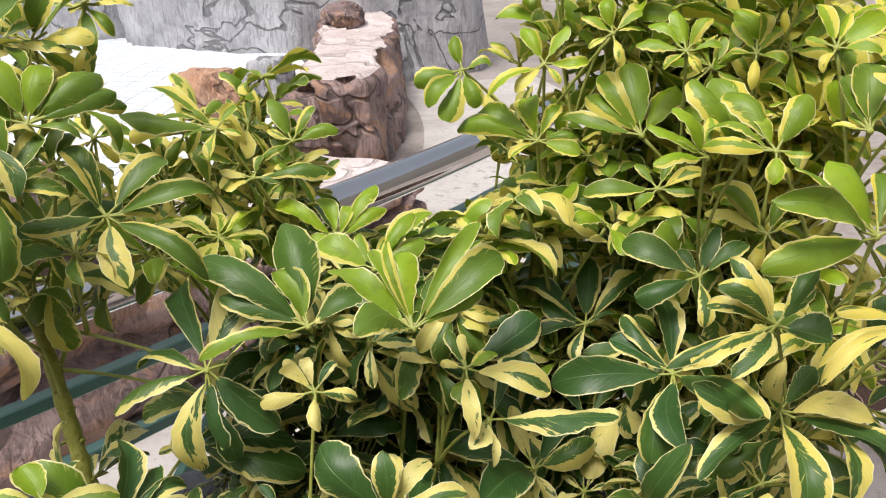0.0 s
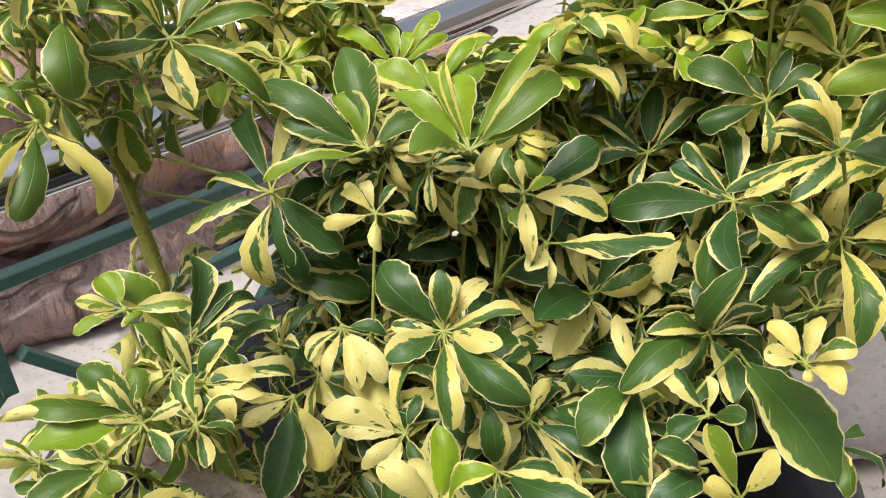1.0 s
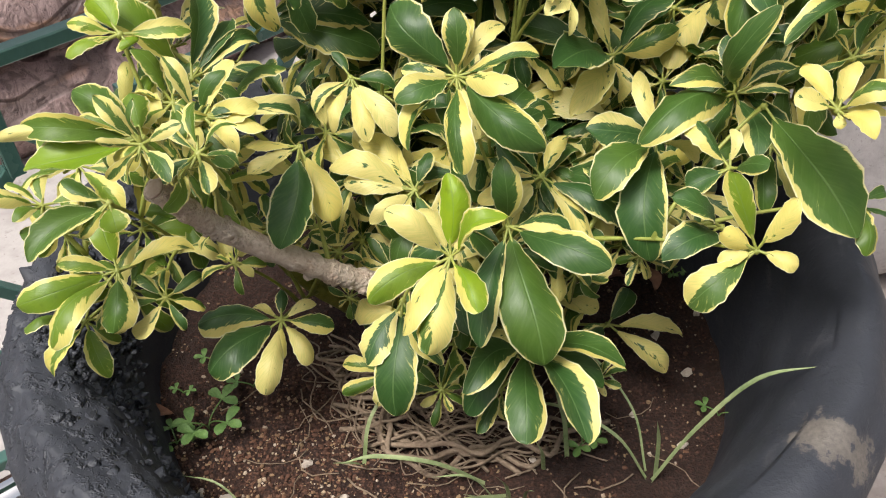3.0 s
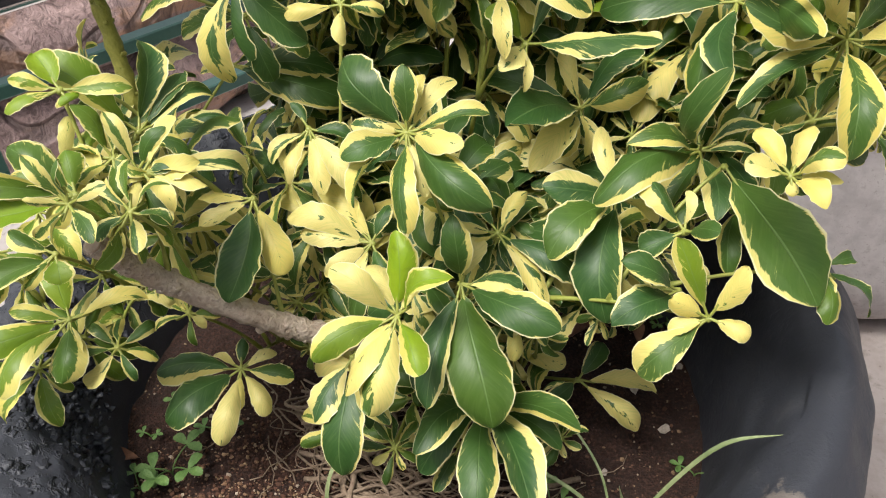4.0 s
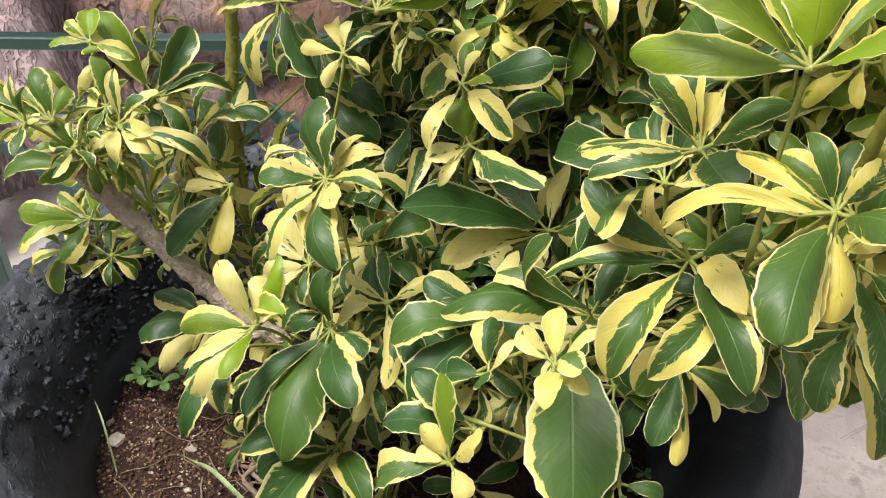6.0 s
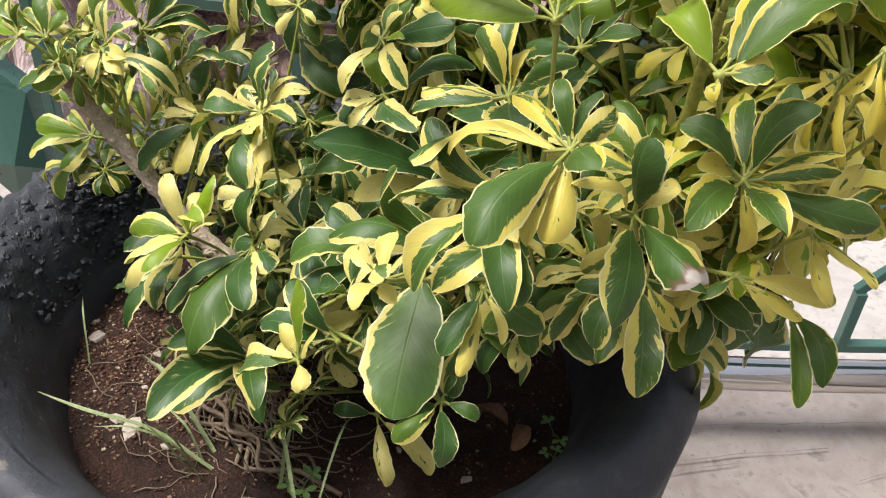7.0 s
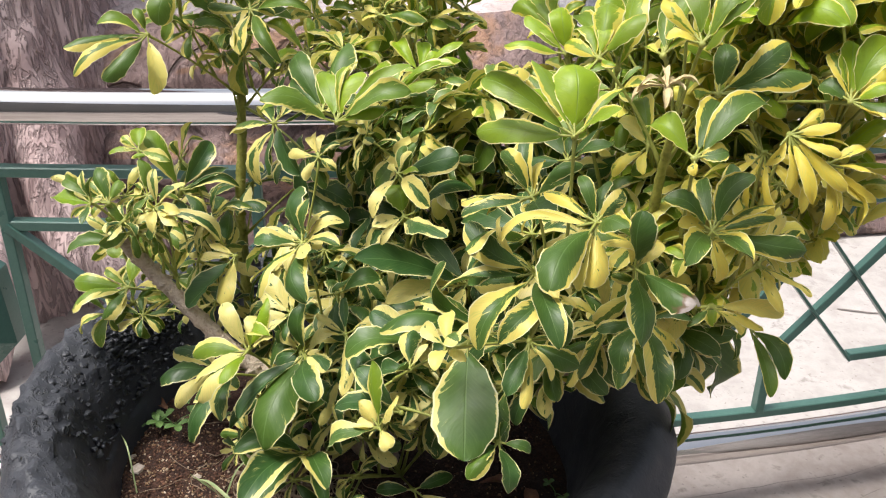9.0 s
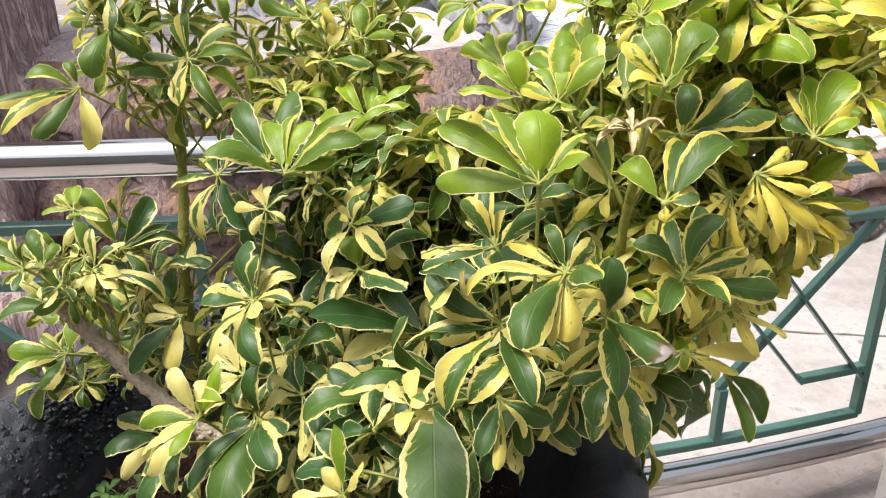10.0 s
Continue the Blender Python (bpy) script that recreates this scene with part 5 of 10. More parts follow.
whorl((-0.001, 0.594, 0.986), (-78, 54), [(70, -0, 0.070, 0.022, 1, 0), (40, 0, 0.061, 0.021, 0.95, 0), (123, -0, 0.044, 0.014, 0.95, 0), (143, -0, 0.036, 0.011, 0.9, 0), (79, -0, 0.056, 0.017, 0.8, 0), (-26, 0, 0.033, 0.013, 0.1, 0), (19, -0, 0.039, 0.010, 0.95, 0), (-159, -0, 0.034, 0.013, 0.1, 0)], 30)
whorl((-0.082, 0.577, 1.035), (-70, 52), [(160, 0, 0.079, 0.033, 0.04, 0), (-166, 0, 0.062, 0.023, 1, 0), (111, 0, 0.044, 0.015, 0.8, 0), (81, -0, 0.040, 0.014, 0.9, 0)], 31)
whorl((-0.195, 0.494, 1.040), (-56, 53), [(111, 0, 0.065, 0.023, 0.12, 0.15), (46, 0, 0.035, 0.014, 0.45, 0.1), (176, 0, 0.022, 0.021, 0.1, 0.5), (126, 0, 0.031, 0.01, 0.6, 0.2)], 32)
whorl((0.306, 0.635, 1.216), (-110, 46), [(130, 13, 0.067, 0.019, 0.6, 0), (156, 23, 0.06, 0.017, 0.5, 0), (-101, 0, 0.036, 0.031, 0.08, 0), (-32, 0, 0.039, 0.015, 0.3, 0), (31, 0, 0.035, 0.017, 0.9, 0), (81, 0, 0.048, 0.013, 0.7, 0), (72, 31, 0.049, 0.017, 0.45, 0), (43, 17, 0.055, 0.018, 0.42, 0), (-27, 0, 0.05, 0.014, 0.05, 0), (123, 0, 0.08, 0.012, 0.2, 0), (141, 0, 0.046, 0.008, 0.7, 0)], 33)
whorl((0.397, 0.681, 1.122), (-54, 51), [(-169, 0, 0.073, 0.024, 0.5, 0), (160, 0, 0.053, 0.021, 0.2, 0), (-133, 0, 0.039, 0.013, 0.75, 0), (-90, 0, 0.040, 0.011, 0.2, 0), (111, -0, 0.042, 0.013, 0.2, 0)], 34)
whorl((0.092, 0.675, 1.161), (-90, 48), [(-106, 0, 0.066, 0.022, 0.7, 0), (-54, 0, 0.070, 0.029, 0.12, 0), (6, -0, 0.028, 0.008, 1, 0), (76, -0, 0.020, 0.008, 1, 0.1), (-59, -0, 0.028, 0.014, 0.5, 0.9), (-173, -0, 0.054, 0.014, 0.85, 0), (25, -0, 0.034, 0.012, 0.1, 0.2)], 35)
whorl((0.110, 0.667, 1.121), (-35, 46), [(-150, 52, 0.099, 0.027, 0.5, 0), (103, 0, 0.035, 0.017, 0.8, 0.1), (137, 0, 0.039, 0.009, 0.95, 0), (17, 0, 0.038, 0.029, 0.03, 0.5), (-69, 0, 0.079, 0.017, 0.25, 0)], 36)
whorl((-0.053, 0.636, 1.060), (-74, 49), [(155, -0, 0.046, 0.013, 1, 0), (-172, 0, 0.053, 0.017, 1, 0), (-151, 0, 0.058, 0.018, 0.95, 0), (129, -0, 0.039, 0.014, 0.7, 0), (-111, -0, 0.036, 0.013, 0.05, 0), (28, -0, 0.025, 0.009, 0.05, 0)], 37)
whorl((-0.141, 0.711, 1.070), (-69, 46), [(-103, -0, 0.088, 0.032, 0.3, 0), (-116, -0, 0.099, 0.034, 0.05, 0), (-69, -0, 0.031, 0.011, 0.2, 0), (97, -0, 0.027, 0.008, 0.6, 0), (-122, -0, 0.044, 0.013, 0.05, 0)], 38)
whorl((0.227, 0.557, 0.995), (-102, 55), [(139, 31, 0.061, 0.028, 0.08, 0), (89, 51, 0.058, 0.021, 0.05, 0)], 39)
whorl((0.196, 0.792, 1.140), (-98, 46), [(62, -0, 0.071, 0.020, 0.4, 0), (-2, -0, 0.063, 0.023, 0.08, 0), (-41, 0, 0.068, 0.019, 0.5, 0), (-69, -0, 0.029, 0.011, 0.3, 0), (171, -0, 0.040, 0.014, 0.6, 0), (64, -0, 0.043, 0.015, 0.08, 0), (106, -0, 0.045, 0.015, 0.1, 0)], 40)
whorl((0.315, 0.633, 1.149), (-111, 49), [(100, 40, 0.075, 0.025, 0.35, 0), (146, 17, 0.084, 0.02, 0.2, 0), (-162, 5, 0.082, 0.028, 0.5, 0), (-91, 13, 0.061, 0.019, 0.93, 0), (-108, 0, 0.089, 0.023, 0.15, 0), (3, 78, 0.068, 0.013, 0.95, 0), (-28, 0, 0.042, 0.016, 0.04, 0)], 41)
whorl((0.302, 0.615, 1.100), (-110, 52), [(-14, -0, 0.037, 0.015, 0.05, 0), (126, 0, 0.025, 0.006, 0.4, 0), (47, -0, 0.020, 0.006, 0.6, 0), (-66, -0, 0.021, 0.006, 0.8, 0)], 42)
whorl((-0.021, 0.657, 1.152), (-79, 49), [(51, -0, 0.032, 0.011, 1, 0), (98, 0, 0.041, 0.013, 1, 0), (15, -0, 0.028, 0.010, 1, 0), (180, 0, 0.031, 0.011, 1, 0), (-105, 0, 0.032, 0.011, 0.6, 0), (-38, -0, 0.028, 0.009, 0.4, 0), (39, -0, 0.035, 0.009, 0.95, 0)], 44)
whorl((-0.020, 0.807, 1.218), (-81, 53), [(58, -0, 0.065, 0.021, 0.2, 0.95), (24, 6, 0.043, 0.018, 0.13, 0.95), (-35, 4, 0.062, 0.020, 0.38, 0.81), (-58, -0, 0.052, 0.016, 0.38, 0.81), (93, -0, 0.026, 0.010, 0.18, 0.95), (-23, 5, 0.033, 0.013, 0.13, 0.91)], 45)
whorl((0.019, 0.735, 1.218), (-83, 54), [(61, 0, 0.053, 0.027, 0.2, 0.78), (18, 6, 0.035, 0.012, 0.3, 0.63), (-26, 4, 0.031, 0.009, 0.4, 0.63), (-34, 4, 0.061, 0.018, 0.3, 0.73), (-45, 0, 0.072, 0.022, 0.3, 0.73), (-57, 0, 0.049, 0.018, 0.2, 0.63)], 46)
whorl((-0.207, 0.671, 1.356), (-63, 48), [(20, 12, 0.054, 0.022, 0.05, 0.73), (-23, 10, 0.047, 0.023, 0.03, 0.68), (67, 0, 0.046, 0.013, 0.2, 0.33), (-56, -0, 0.065, 0.027, 0.15, 0.33), (-68, -0, 0.052, 0.010, 0.4, 0.33), (-117, -0, 0.036, 0.012, 0.2, 0.33), (-73, 0, 0.065, 0.019, 0.1, 0.23)], 47)
whorl((-0.165, 0.677, 1.286), (-67, 40), [(-173, -0, 0.057, 0.022, 0.7, 0.13), (92, -0, 0.058, 0.016, 0.3, 0.13), (35, -0, 0.049, 0.016, 0.15, 0.13), (-95, -0, 0.034, 0.011, 0.5, 0.13), (-85, -0, 0.078, 0.017, 0.05, 0.23), (-50, -0, 0.061, 0.024, 0.15, 0.13), (-134, -0, 0.086, 0.017, 0.15, 0.13), (22, -0, 0.060, 0.018, 0.4, 0.13)], 48)
whorl((0.090, 0.860, 1.353), (-89, 35), [(106, 0, 0.044, 0.020, 0.14, 0.51), (163, 0, 0.050, 0.023, 0.23, 0.51), (-162, -0, 0.038, 0.017, 0.16, 0.51), (13, 0, 0.033, 0.013, 0.18, 0.51), (-82, 0, 0.026, 0.012, 0.18, 0.51), (138, 0, 0.046, 0.019, 0.18, 0.51)], 49)
whorl((0.160, 0.848, 1.359), (-95, 42), [(125, -0, 0.057, 0.012, 0.58, 0.95), (-89, 0, 0.037, 0.013, 0.38, 0.95), (29, 3, 0.040, 0.016, 0.28, 0.95), (-144, -0, 0.024, 0.007, 0.68, 0.95), (141, -0, 0.037, 0.012, 1, 0.62), (-27, 4, 0.040, 0.016, 0.18, 0.95)], 50)
whorl((0.154, 0.835, 1.295), (-94, 45), [(12, 5, 0.042, 0.023, 0.11, 0.77), (81, -0, 0.071, 0.020, 0.18, 0.52), (60, -0, 0.059, 0.020, 0.13, 0.42), (-83, -0, 0.036, 0.013, 0.16, 0.42), (-29, 2, 0.040, 0.013, 0.38, 0.62), (128, -0, 0.030, 0.010, 0.68, 0.62), (-108, -0, 0.039, 0.016, 0.18, 0.72)], 51)
whorl((0.242, 0.825, 1.301), (-101, 44), [(-28, 3, 0.054, 0.027, 0.11, 0.78), (80, -0, 0.073, 0.020, 0.13, 0.43), (53, -0, 0.062, 0.019, 0.38, 0.53), (33, 3, 0.069, 0.021, 0.48, 0.63), (14, 7, 0.069, 0.028, 0.11, 0.53), (37, -0, 0.041, 0.012, 0.38, 0.53)], 52)
whorl((0.255, 0.810, 1.258), (-102, 46), [(98, -0, 0.063, 0.018, 0.18, 0.37), (142, -0, 0.026, 0.015, 0.13, 0.47), (-93, 0, 0.031, 0.012, 0.18, 0.37), (-22, 2, 0.032, 0.011, 0.18, 0.37), (39, 0, 0.031, 0.009, 0.18, 0.47), (-67, 0, 0.043, 0.013, 0.68, 0.37)], 53)
whorl((0.273, 0.720, 1.216), (-105, 47), [(117, -0, 0.052, 0.022, 0.05, 0.02), (69, -0, 0.066, 0.024, 0.08, 0.02), (40, -0, 0.028, 0.010, 0.1, 0.02), (-14, -0, 0.045, 0.016, 0.05, 0.02), (-48, -0, 0.046, 0.015, 0.1, 0.02), (-170, -0, 0.042, 0.014, 0.5, 0.02)], 54)
whorl((0.333, 0.755, 1.237), (-109, 45), [(76, -0, 0.052, 0.015, 1, 0.34), (54, -0, 0.060, 0.020, 0.28, 0.34), (44, 0, 0.050, 0.012, 0.98, 0.34), (-143, -0, 0.030, 0.009, 0.98, 0.44), (-22, -0, 0.039, 0.014, 0.13, 0.34), (165, -0, 0.040, 0.012, 0.88, 0.34), (-65, -0, 0.031, 0.010, 0.68, 0.34)], 55)
whorl((0.314, 0.699, 1.321), (-109, 45), [(39, 0, 0.061, 0.027, 0.28, 0.56), (91, -0, 0.051, 0.014, 0.58, 0.56), (-176, -0, 0.027, 0.014, 0.23, 0.86), (40, -0, 0.036, 0.013, 0.18, 0.86), (-19, 5, 0.049, 0.021, 0.18, 0.56), (-16, 0, 0.027, 0.008, 0.68, 0.76), (75, -0, 0.051, 0.015, 0.38, 0.56), (-90, 0, 0.024, 0.009, 0.28, 0.56)], 56)
whorl((-0.060, 0.839, 1.297), (-79, 47), [(21, 7, 0.046, 0.021, 0.1, 0.5), (-78, 0, 0.042, 0.017, 0.1, 0.55), (-32, 3, 0.040, 0.011, 0.5, 0.45), (59, 0, 0.025, 0.008, 0.7, 0.45), (122, -0, 0.034, 0.010, 0.5, 0.35)], 57)
whorl((-0.090, 0.809, 1.273), (-76, 43), [(115, -0, 0.026, 0.011, 0.9, 0.21), (-97, -0, 0.025, 0.011, 0.3, 0.21), (-25, -0, 0.023, 0.009, 0.2, 0.31), (-90, -0, 0.065, 0.019, 0.3, 0.21), (72, -0, 0.030, 0.009, 0.9, 0.21)], 58)
whorl((-0.118, 0.812, 1.316), (-74, 44), [(48, -0, 0.068, 0.015, 0.5, 0.47), (75, 0, 0.080, 0.022, 0.1, 0.37), (51, -0, 0.034, 0.010, 0.3, 0.47), (-39, -0, 0.028, 0.011, 0.5, 0.57), (164, -0, 0.030, 0.011, 0.6, 0.67), (-112, 0, 0.022, 0.009, 0.4, 0.57), (105, 0, 0.028, 0.009, 0.3, 0.37)], 59)
whorl((0.269, 0.802, 1.375), (-103, 44), [(52, -0, 0.039, 0.016, 0.1, 0.91), (16, 9, 0.037, 0.018, 0.05, 0.95), (-32, 5, 0.035, 0.012, 0.4, 0.76), (82, -0, 0.040, 0.015, 0.15, 0.76), (-149, -0, 0.023, 0.008, 0.7, 0.56), (137, -0, 0.024, 0.008, 0.6, 0.66), (-83, -0, 0.028, 0.010, 0.2, 0.76)], 60)
whorl((0.360, 0.734, 1.387), (-111, 44), [(-45, 0, 0.042, 0.019, 0.05, 0.95), (27, 7, 0.038, 0.015, 0.5, 0.93), (-9, 0, 0.030, 0.013, 0.3, 0.95), (71, -0, 0.023, 0.008, 0.5, 0.78), (-94, 0, 0.030, 0.011, 0.3, 0.78), (162, -0, 0.023, 0.008, 0.8, 0.58)], 61)
whorl((0.375, 0.695, 1.336), (-114, 47), [(28, 6, 0.047, 0.017, 0.1, 0.3), (7, 10, 0.052, 0.026, 0.05, 0.4), (53, -0, 0.019, 0.006, 0.4, 0.8), (-17, 0, 0.027, 0.011, 0.2, 0.85), (88, -0, 0.025, 0.008, 0.6, 0.6)], 62)
whorl((0.323, 0.798, 1.373), (-107, 44), [(35, 4, 0.034, 0.014, 0.2, 0.86), (2, 11, 0.036, 0.013, 0.6, 0.66), (-35, 0, 0.030, 0.013, 0.2, 0.86), (92, 0, 0.021, 0.007, 0.5, 0.66), (178, -6, 0.032, 0.009, 0.9, 0.46), (-107, 0, 0.025, 0.009, 0.3, 0.76)], 63)
whorl((0.215, 0.835, 1.385), (-98, 44), [(57, -0, 0.031, 0.012, 0.2, 0.78), (10, 10, 0.033, 0.015, 0.1, 0.88), (-45, 0, 0.032, 0.011, 0.4, 0.78), (125, 0, 0.024, 0.008, 0.6, 0.68), (-165, -5, 0.031, 0.010, 0.8, 0.58)], 64)
whorl((0.409, 0.691, 1.352), (-60, 41), [(-27, 0, 0.055, 0.028, 0.03, 0.3), (-37, 0, 0.048, 0.018, 0.1, 0.8), (44, 0, 0.045, 0.012, 0.8, 0.4), (18, 0, 0.046, 0.018, 0.03, 0.35), (83, 0, 0.026, 0.011, 0.95, 0.2)], 65)
whorl((0.411, 0.721, 1.309), (-62, 39), [(-44, 0, 0.064, 0.022, 0.4, 0), (-72, 0, 0.067, 0.025, 0.08, 0), (-89, 0, 0.037, 0.014, 0.03, 0), (1, 0, 0.041, 0.019, 0.05, 0), (87, 0, 0.018, 0.011, 0.6, 0.4)], 66)
whorl((0.270, 0.713, 1.313), (-53, 45), [(84, 0, 0.054, 0.016, 0.13, 0.9), (12, 5, 0.044, 0.022, 0.13, 0.85), (-39, 0, 0.040, 0.012, 0.68, 0.75), (47, 0, 0.052, 0.017, 0.18, 0.85), (49, -0, 0.036, 0.010, 0.18, 0.85)], 67)
whorl((0.304, 0.740, 1.302), (-56, 45), [(44, -0, 0.052, 0.019, 0.13, 0.78), (-7, 7, 0.071, 0.032, 0.18, 0.53), (39, 0, 0.037, 0.009, 0.78, 0.95), (11, 7, 0.074, 0.026, 0.18, 0.53), (-20, -0, 0.030, 0.009, 0.58, 0.95)], 68)
whorl((-0.222, 0.576, 1.264), (-26, 37), [(96, 0, 0.091, 0.020, 0.4, 0.1), (117, -0, 0.094, 0.019, 0.55, 0.1), (134, 0, 0.074, 0.022, 0.08, 0.1), (179, 0, 0.072, 0.023, 0.9, 0.2), (74, 0, 0.055, 0.018, 0.15, 0.4), (104, -0, 0.040, 0.008, 0.5, 0.2), (18, 0, 0.033, 0.013, 0.15, 0.3)], 69)
whorl((-0.140, 0.551, 1.106), (-27, 37), [(25, 0, 0.079, 0.027, 0.25, 0.4), (-36, 0, 0.066, 0.024, 0.12, 0), (-93, 0, 0.064, 0.013, 0.4, 0), (-147, 0, 0.041, 0.020, 0.3, 0), (-70, -0, 0.058, 0.014, 0.1, 0)], 70)
whorl((-0.212, 0.673, 1.268), (-31, 32), [(52, -0, 0.079, 0.039, 0.1, 0.1), (176, -0, 0.031, 0.015, 0.5, 0.1), (74, -0, 0.032, 0.016, 0.3, 0.3), (-109, 0, 0.052, 0.016, 0.08, 0.1), (-83, -0, 0.073, 0.022, 0.03, 0.1)], 71)
whorl((0.433, 0.721, 1.133), (-60, 50), [(140, 0, 0.027, 0.011, 0.03, 0), (-129, -0, 0.034, 0.012, 0.85, 0.3), (-110, 0, 0.045, 0.012, 0.9, 0), (-88, 0, 0.057, 0.015, 0.9, 0)], 72)
whorl((0.450, 0.760, 1.106), (-63, 51), [(-157, -0, 0.065, 0.013, 0.1, 0.2), (-141, 0, 0.055, 0.017, 0.03, 0), (152, -0, 0.017, 0.006, 0.05, 0)], 73)
whorl((0.458, 0.739, 1.175), (-63, 48), [(-148, -0, 0.045, 0.010, 0.9, 0), (-114, 0, 0.047, 0.009, 0.85, 0), (-39, -0, 0.044, 0.011, 0.3, 0), (-18, -0, 0.048, 0.011, 0.9, 0), (-139, -0, 0.022, 0.007, 0.8, 0)], 74)
whorl((0.324, 0.587, 1.001), (-42, 58), [(-108, 0, 0.029, 0.012, 0.02, 0), (-173, 0, 0.046, 0.019, 0.05, 0), (136, 0, 0.027, 0.014, 0.1, 0), (139, 0, 0.044, 0.018, 0.1, 0.2), (-17, -0, 0.020, 0.008, 0.1, 0)], 76)
whorl((0.161, 0.631, 0.813), (-35, 59), [(-168, -0, 0.069, 0.020, 1, 0), (-135, 0, 0.078, 0.023, 0.8, 0), (86, -0, 0.042, 0.017, 0.05, 0), (-76, 0, 0.047, 0.019, 0.05, 0)], 77)
whorl((0.347, 0.617, 1.151), (-46, 50), [(-168, 0, 0.047, 0.017, 0.12, 0), (137, -0, 0.062, 0.022, 0.55, 0), (-126, 0, 0.025, 0.007, 0.9, 0)], 78)
whorl((0.097, 0.595, 1.004), (-59, 53), [(67, -0, 0.042, 0.009, 0.9, 0), (-53, -0, 0.041, 0.013, 0.9, 0), (17, -0, 0.042, 0.012, 0.1, 0), (-167, -0, 0.067, 0.015, 0.85, 0), (-139, -0, 0.071, 0.023, 0.08, 0), (103, -0, 0.034, 0.007, 0.9, 0)], 80)
whorl((0.056, 0.616, 1.028), (-56, 51), [(-62, -0, 0.049, 0.024, 0.03, 0), (107, -0, 0.041, 0.011, 0.9, 0), (-162, -0, 0.055, 0.020, 0.1, 0)], 81)
whorl((0.360, 0.860, 1.055), (-30, 30), [(160, -12, 0.096, 0.040, 0.0, 0), (-166, -38, 0.134, 0.040, 0.0, 0), (60, 10, 0.045, 0.015, 0.7, 0.2), (-60, 10, 0.050, 0.016, 0.2, 0)], 106)
whorl((0.258, 0.834, 0.934), (45, 50), [(-179, -13, 0.149, 0.032, 0.42, 0.35), (168, -7, 0.116, 0.026, 0.3, 0.3)], 105)
whorl((0.462, 0.742, 1.285), (-60, 40), [(-98, 0, 0.044, 0.010, 1, 0.15), (-128, -10, 0.058, 0.011, 1, 0.1), (-140, -18, 0.070, 0.010, 1, 0.1), (-155, -10, 0.055, 0.010, 1, 0.1), (-172, -5, 0.043, 0.010, 0.95, 0.1), (-112, 10, 0.040, 0.009, 0.97, 0.15), (150, 0, 0.030, 0.009, 0.9, 0.1), (-43, 0, 0.031, 0.011, 0.8, 0.3), (-75, 5, 0.036, 0.010, 0.95, 0.2)], 101, roll=0.75)
whorl((0.485, 0.765, 1.262), (-58, 40), [(-95, -10, 0.036, 0.009, 1, 0.1), (-120, -15, 0.046, 0.010, 1, 0.1), (-150, -20, 0.056, 0.010, 1, 0.05), (-175, -15, 0.050, 0.010, 1, 0.05), (160, -10, 0.042, 0.010, 0.95, 0.05), (-60, 0, 0.030, 0.009, 0.9, 0.2), (120, 0, 0.030, 0.009, 0.8, 0.1)], 103, roll=0.75)
whorl((0.440, 0.752, 1.262), (-60, 42), [(-100, -10, 0.034, 0.009, 1, 0.1), (-135, -15, 0.044, 0.009, 1, 0.1), (-165, -20, 0.050, 0.009, 0.95, 0.05), (170, -15, 0.044, 0.009, 1, 0.05), (140, -10, 0.038, 0.009, 0.95, 0.05), (60, 0, 0.030, 0.009, 0.7, 0.2)], 104, roll=0.75)
whorl((0.447, 0.774, 1.231), (-60, 45), [(52, 0, 0.037, 0.011, 0.7, 0), (117, 0, 0.017, 0.007, 0.95, 0), (159, 0, 0.023, 0.007, 0.95, 0), (-163, 0, 0.021, 0.007, 0.95, 0), (-111, 0, 0.02, 0.008, 0.9, 0), (-36, 0, 0.02, 0.008, 0.7, 0), (75, 0, 0.024, 0.008, 0.7, 0)], 102)

# leaves deeper in the bush
auto_whorl((0.324, 0.899, 1.324), (26, 27), 320, 0.067, None, 0.45, 0.51)
auto_whorl((0.095, 0.711, 0.890), (-105, 66), 345, 0.047, None, 0.45, 0.00)
auto_whorl((0.129, 0.669, 0.908), (-86, 64), 396, 0.054, None, 0.25, 0.00)
auto_whorl((0.144, 0.765, 0.950), (-56, 63), 455, 0.067, None, 0.1, 0.00)
auto_whorl((-0.031, 0.804, 1.116), (178, 54), 630, 0.059, None, 0.25, 0.00)
auto_whorl((-0.028, 0.765, 1.111), (-167, 52), 646, 0.047, None, 0.45, 0.00)
auto_whorl((0.187, 0.870, 1.074), (46, 29), 850, 0.047, None, 0.5, 0.00)
auto_whorl((-0.139, 0.580, 1.062), (-140, 37), 877, 0.05, None, 0.45, 0.00)
auto_whorl((0.120, 0.786, 1.063), (-92, 53), 1005, 0.062, None, 0.45, 0.00)
auto_whorl((0.043, 0.659, 0.875), (-118, 39), 1220, 0.054, None, 0.25, 0.00)
auto_whorl((0.506, 0.908, 1.359), (16, 56), 1230, 0.061, None, 0.5, 0.60)
auto_whorl((0.065, 0.713, 1.146), (-122, 26), 1323, 0.049, None, 0.25, 0.06)
auto_whorl((0.014, 0.747, 1.166), (-154, 34), 1650, 0.056, None, 0.25, 0.11)
auto_whorl((-0.051, 0.747, 1.150), (-163, 66), 1750, 0.058, None, 0.1, 0.07)
auto_whorl((-0.003, 0.548, 0.895), (-116, 65), 1804, 0.057, None, 0.25, 0.00)
auto_whorl((-0.074, 0.915, 1.212), (149, 35), 1976, 0.052, None, 0.45, 0.23)
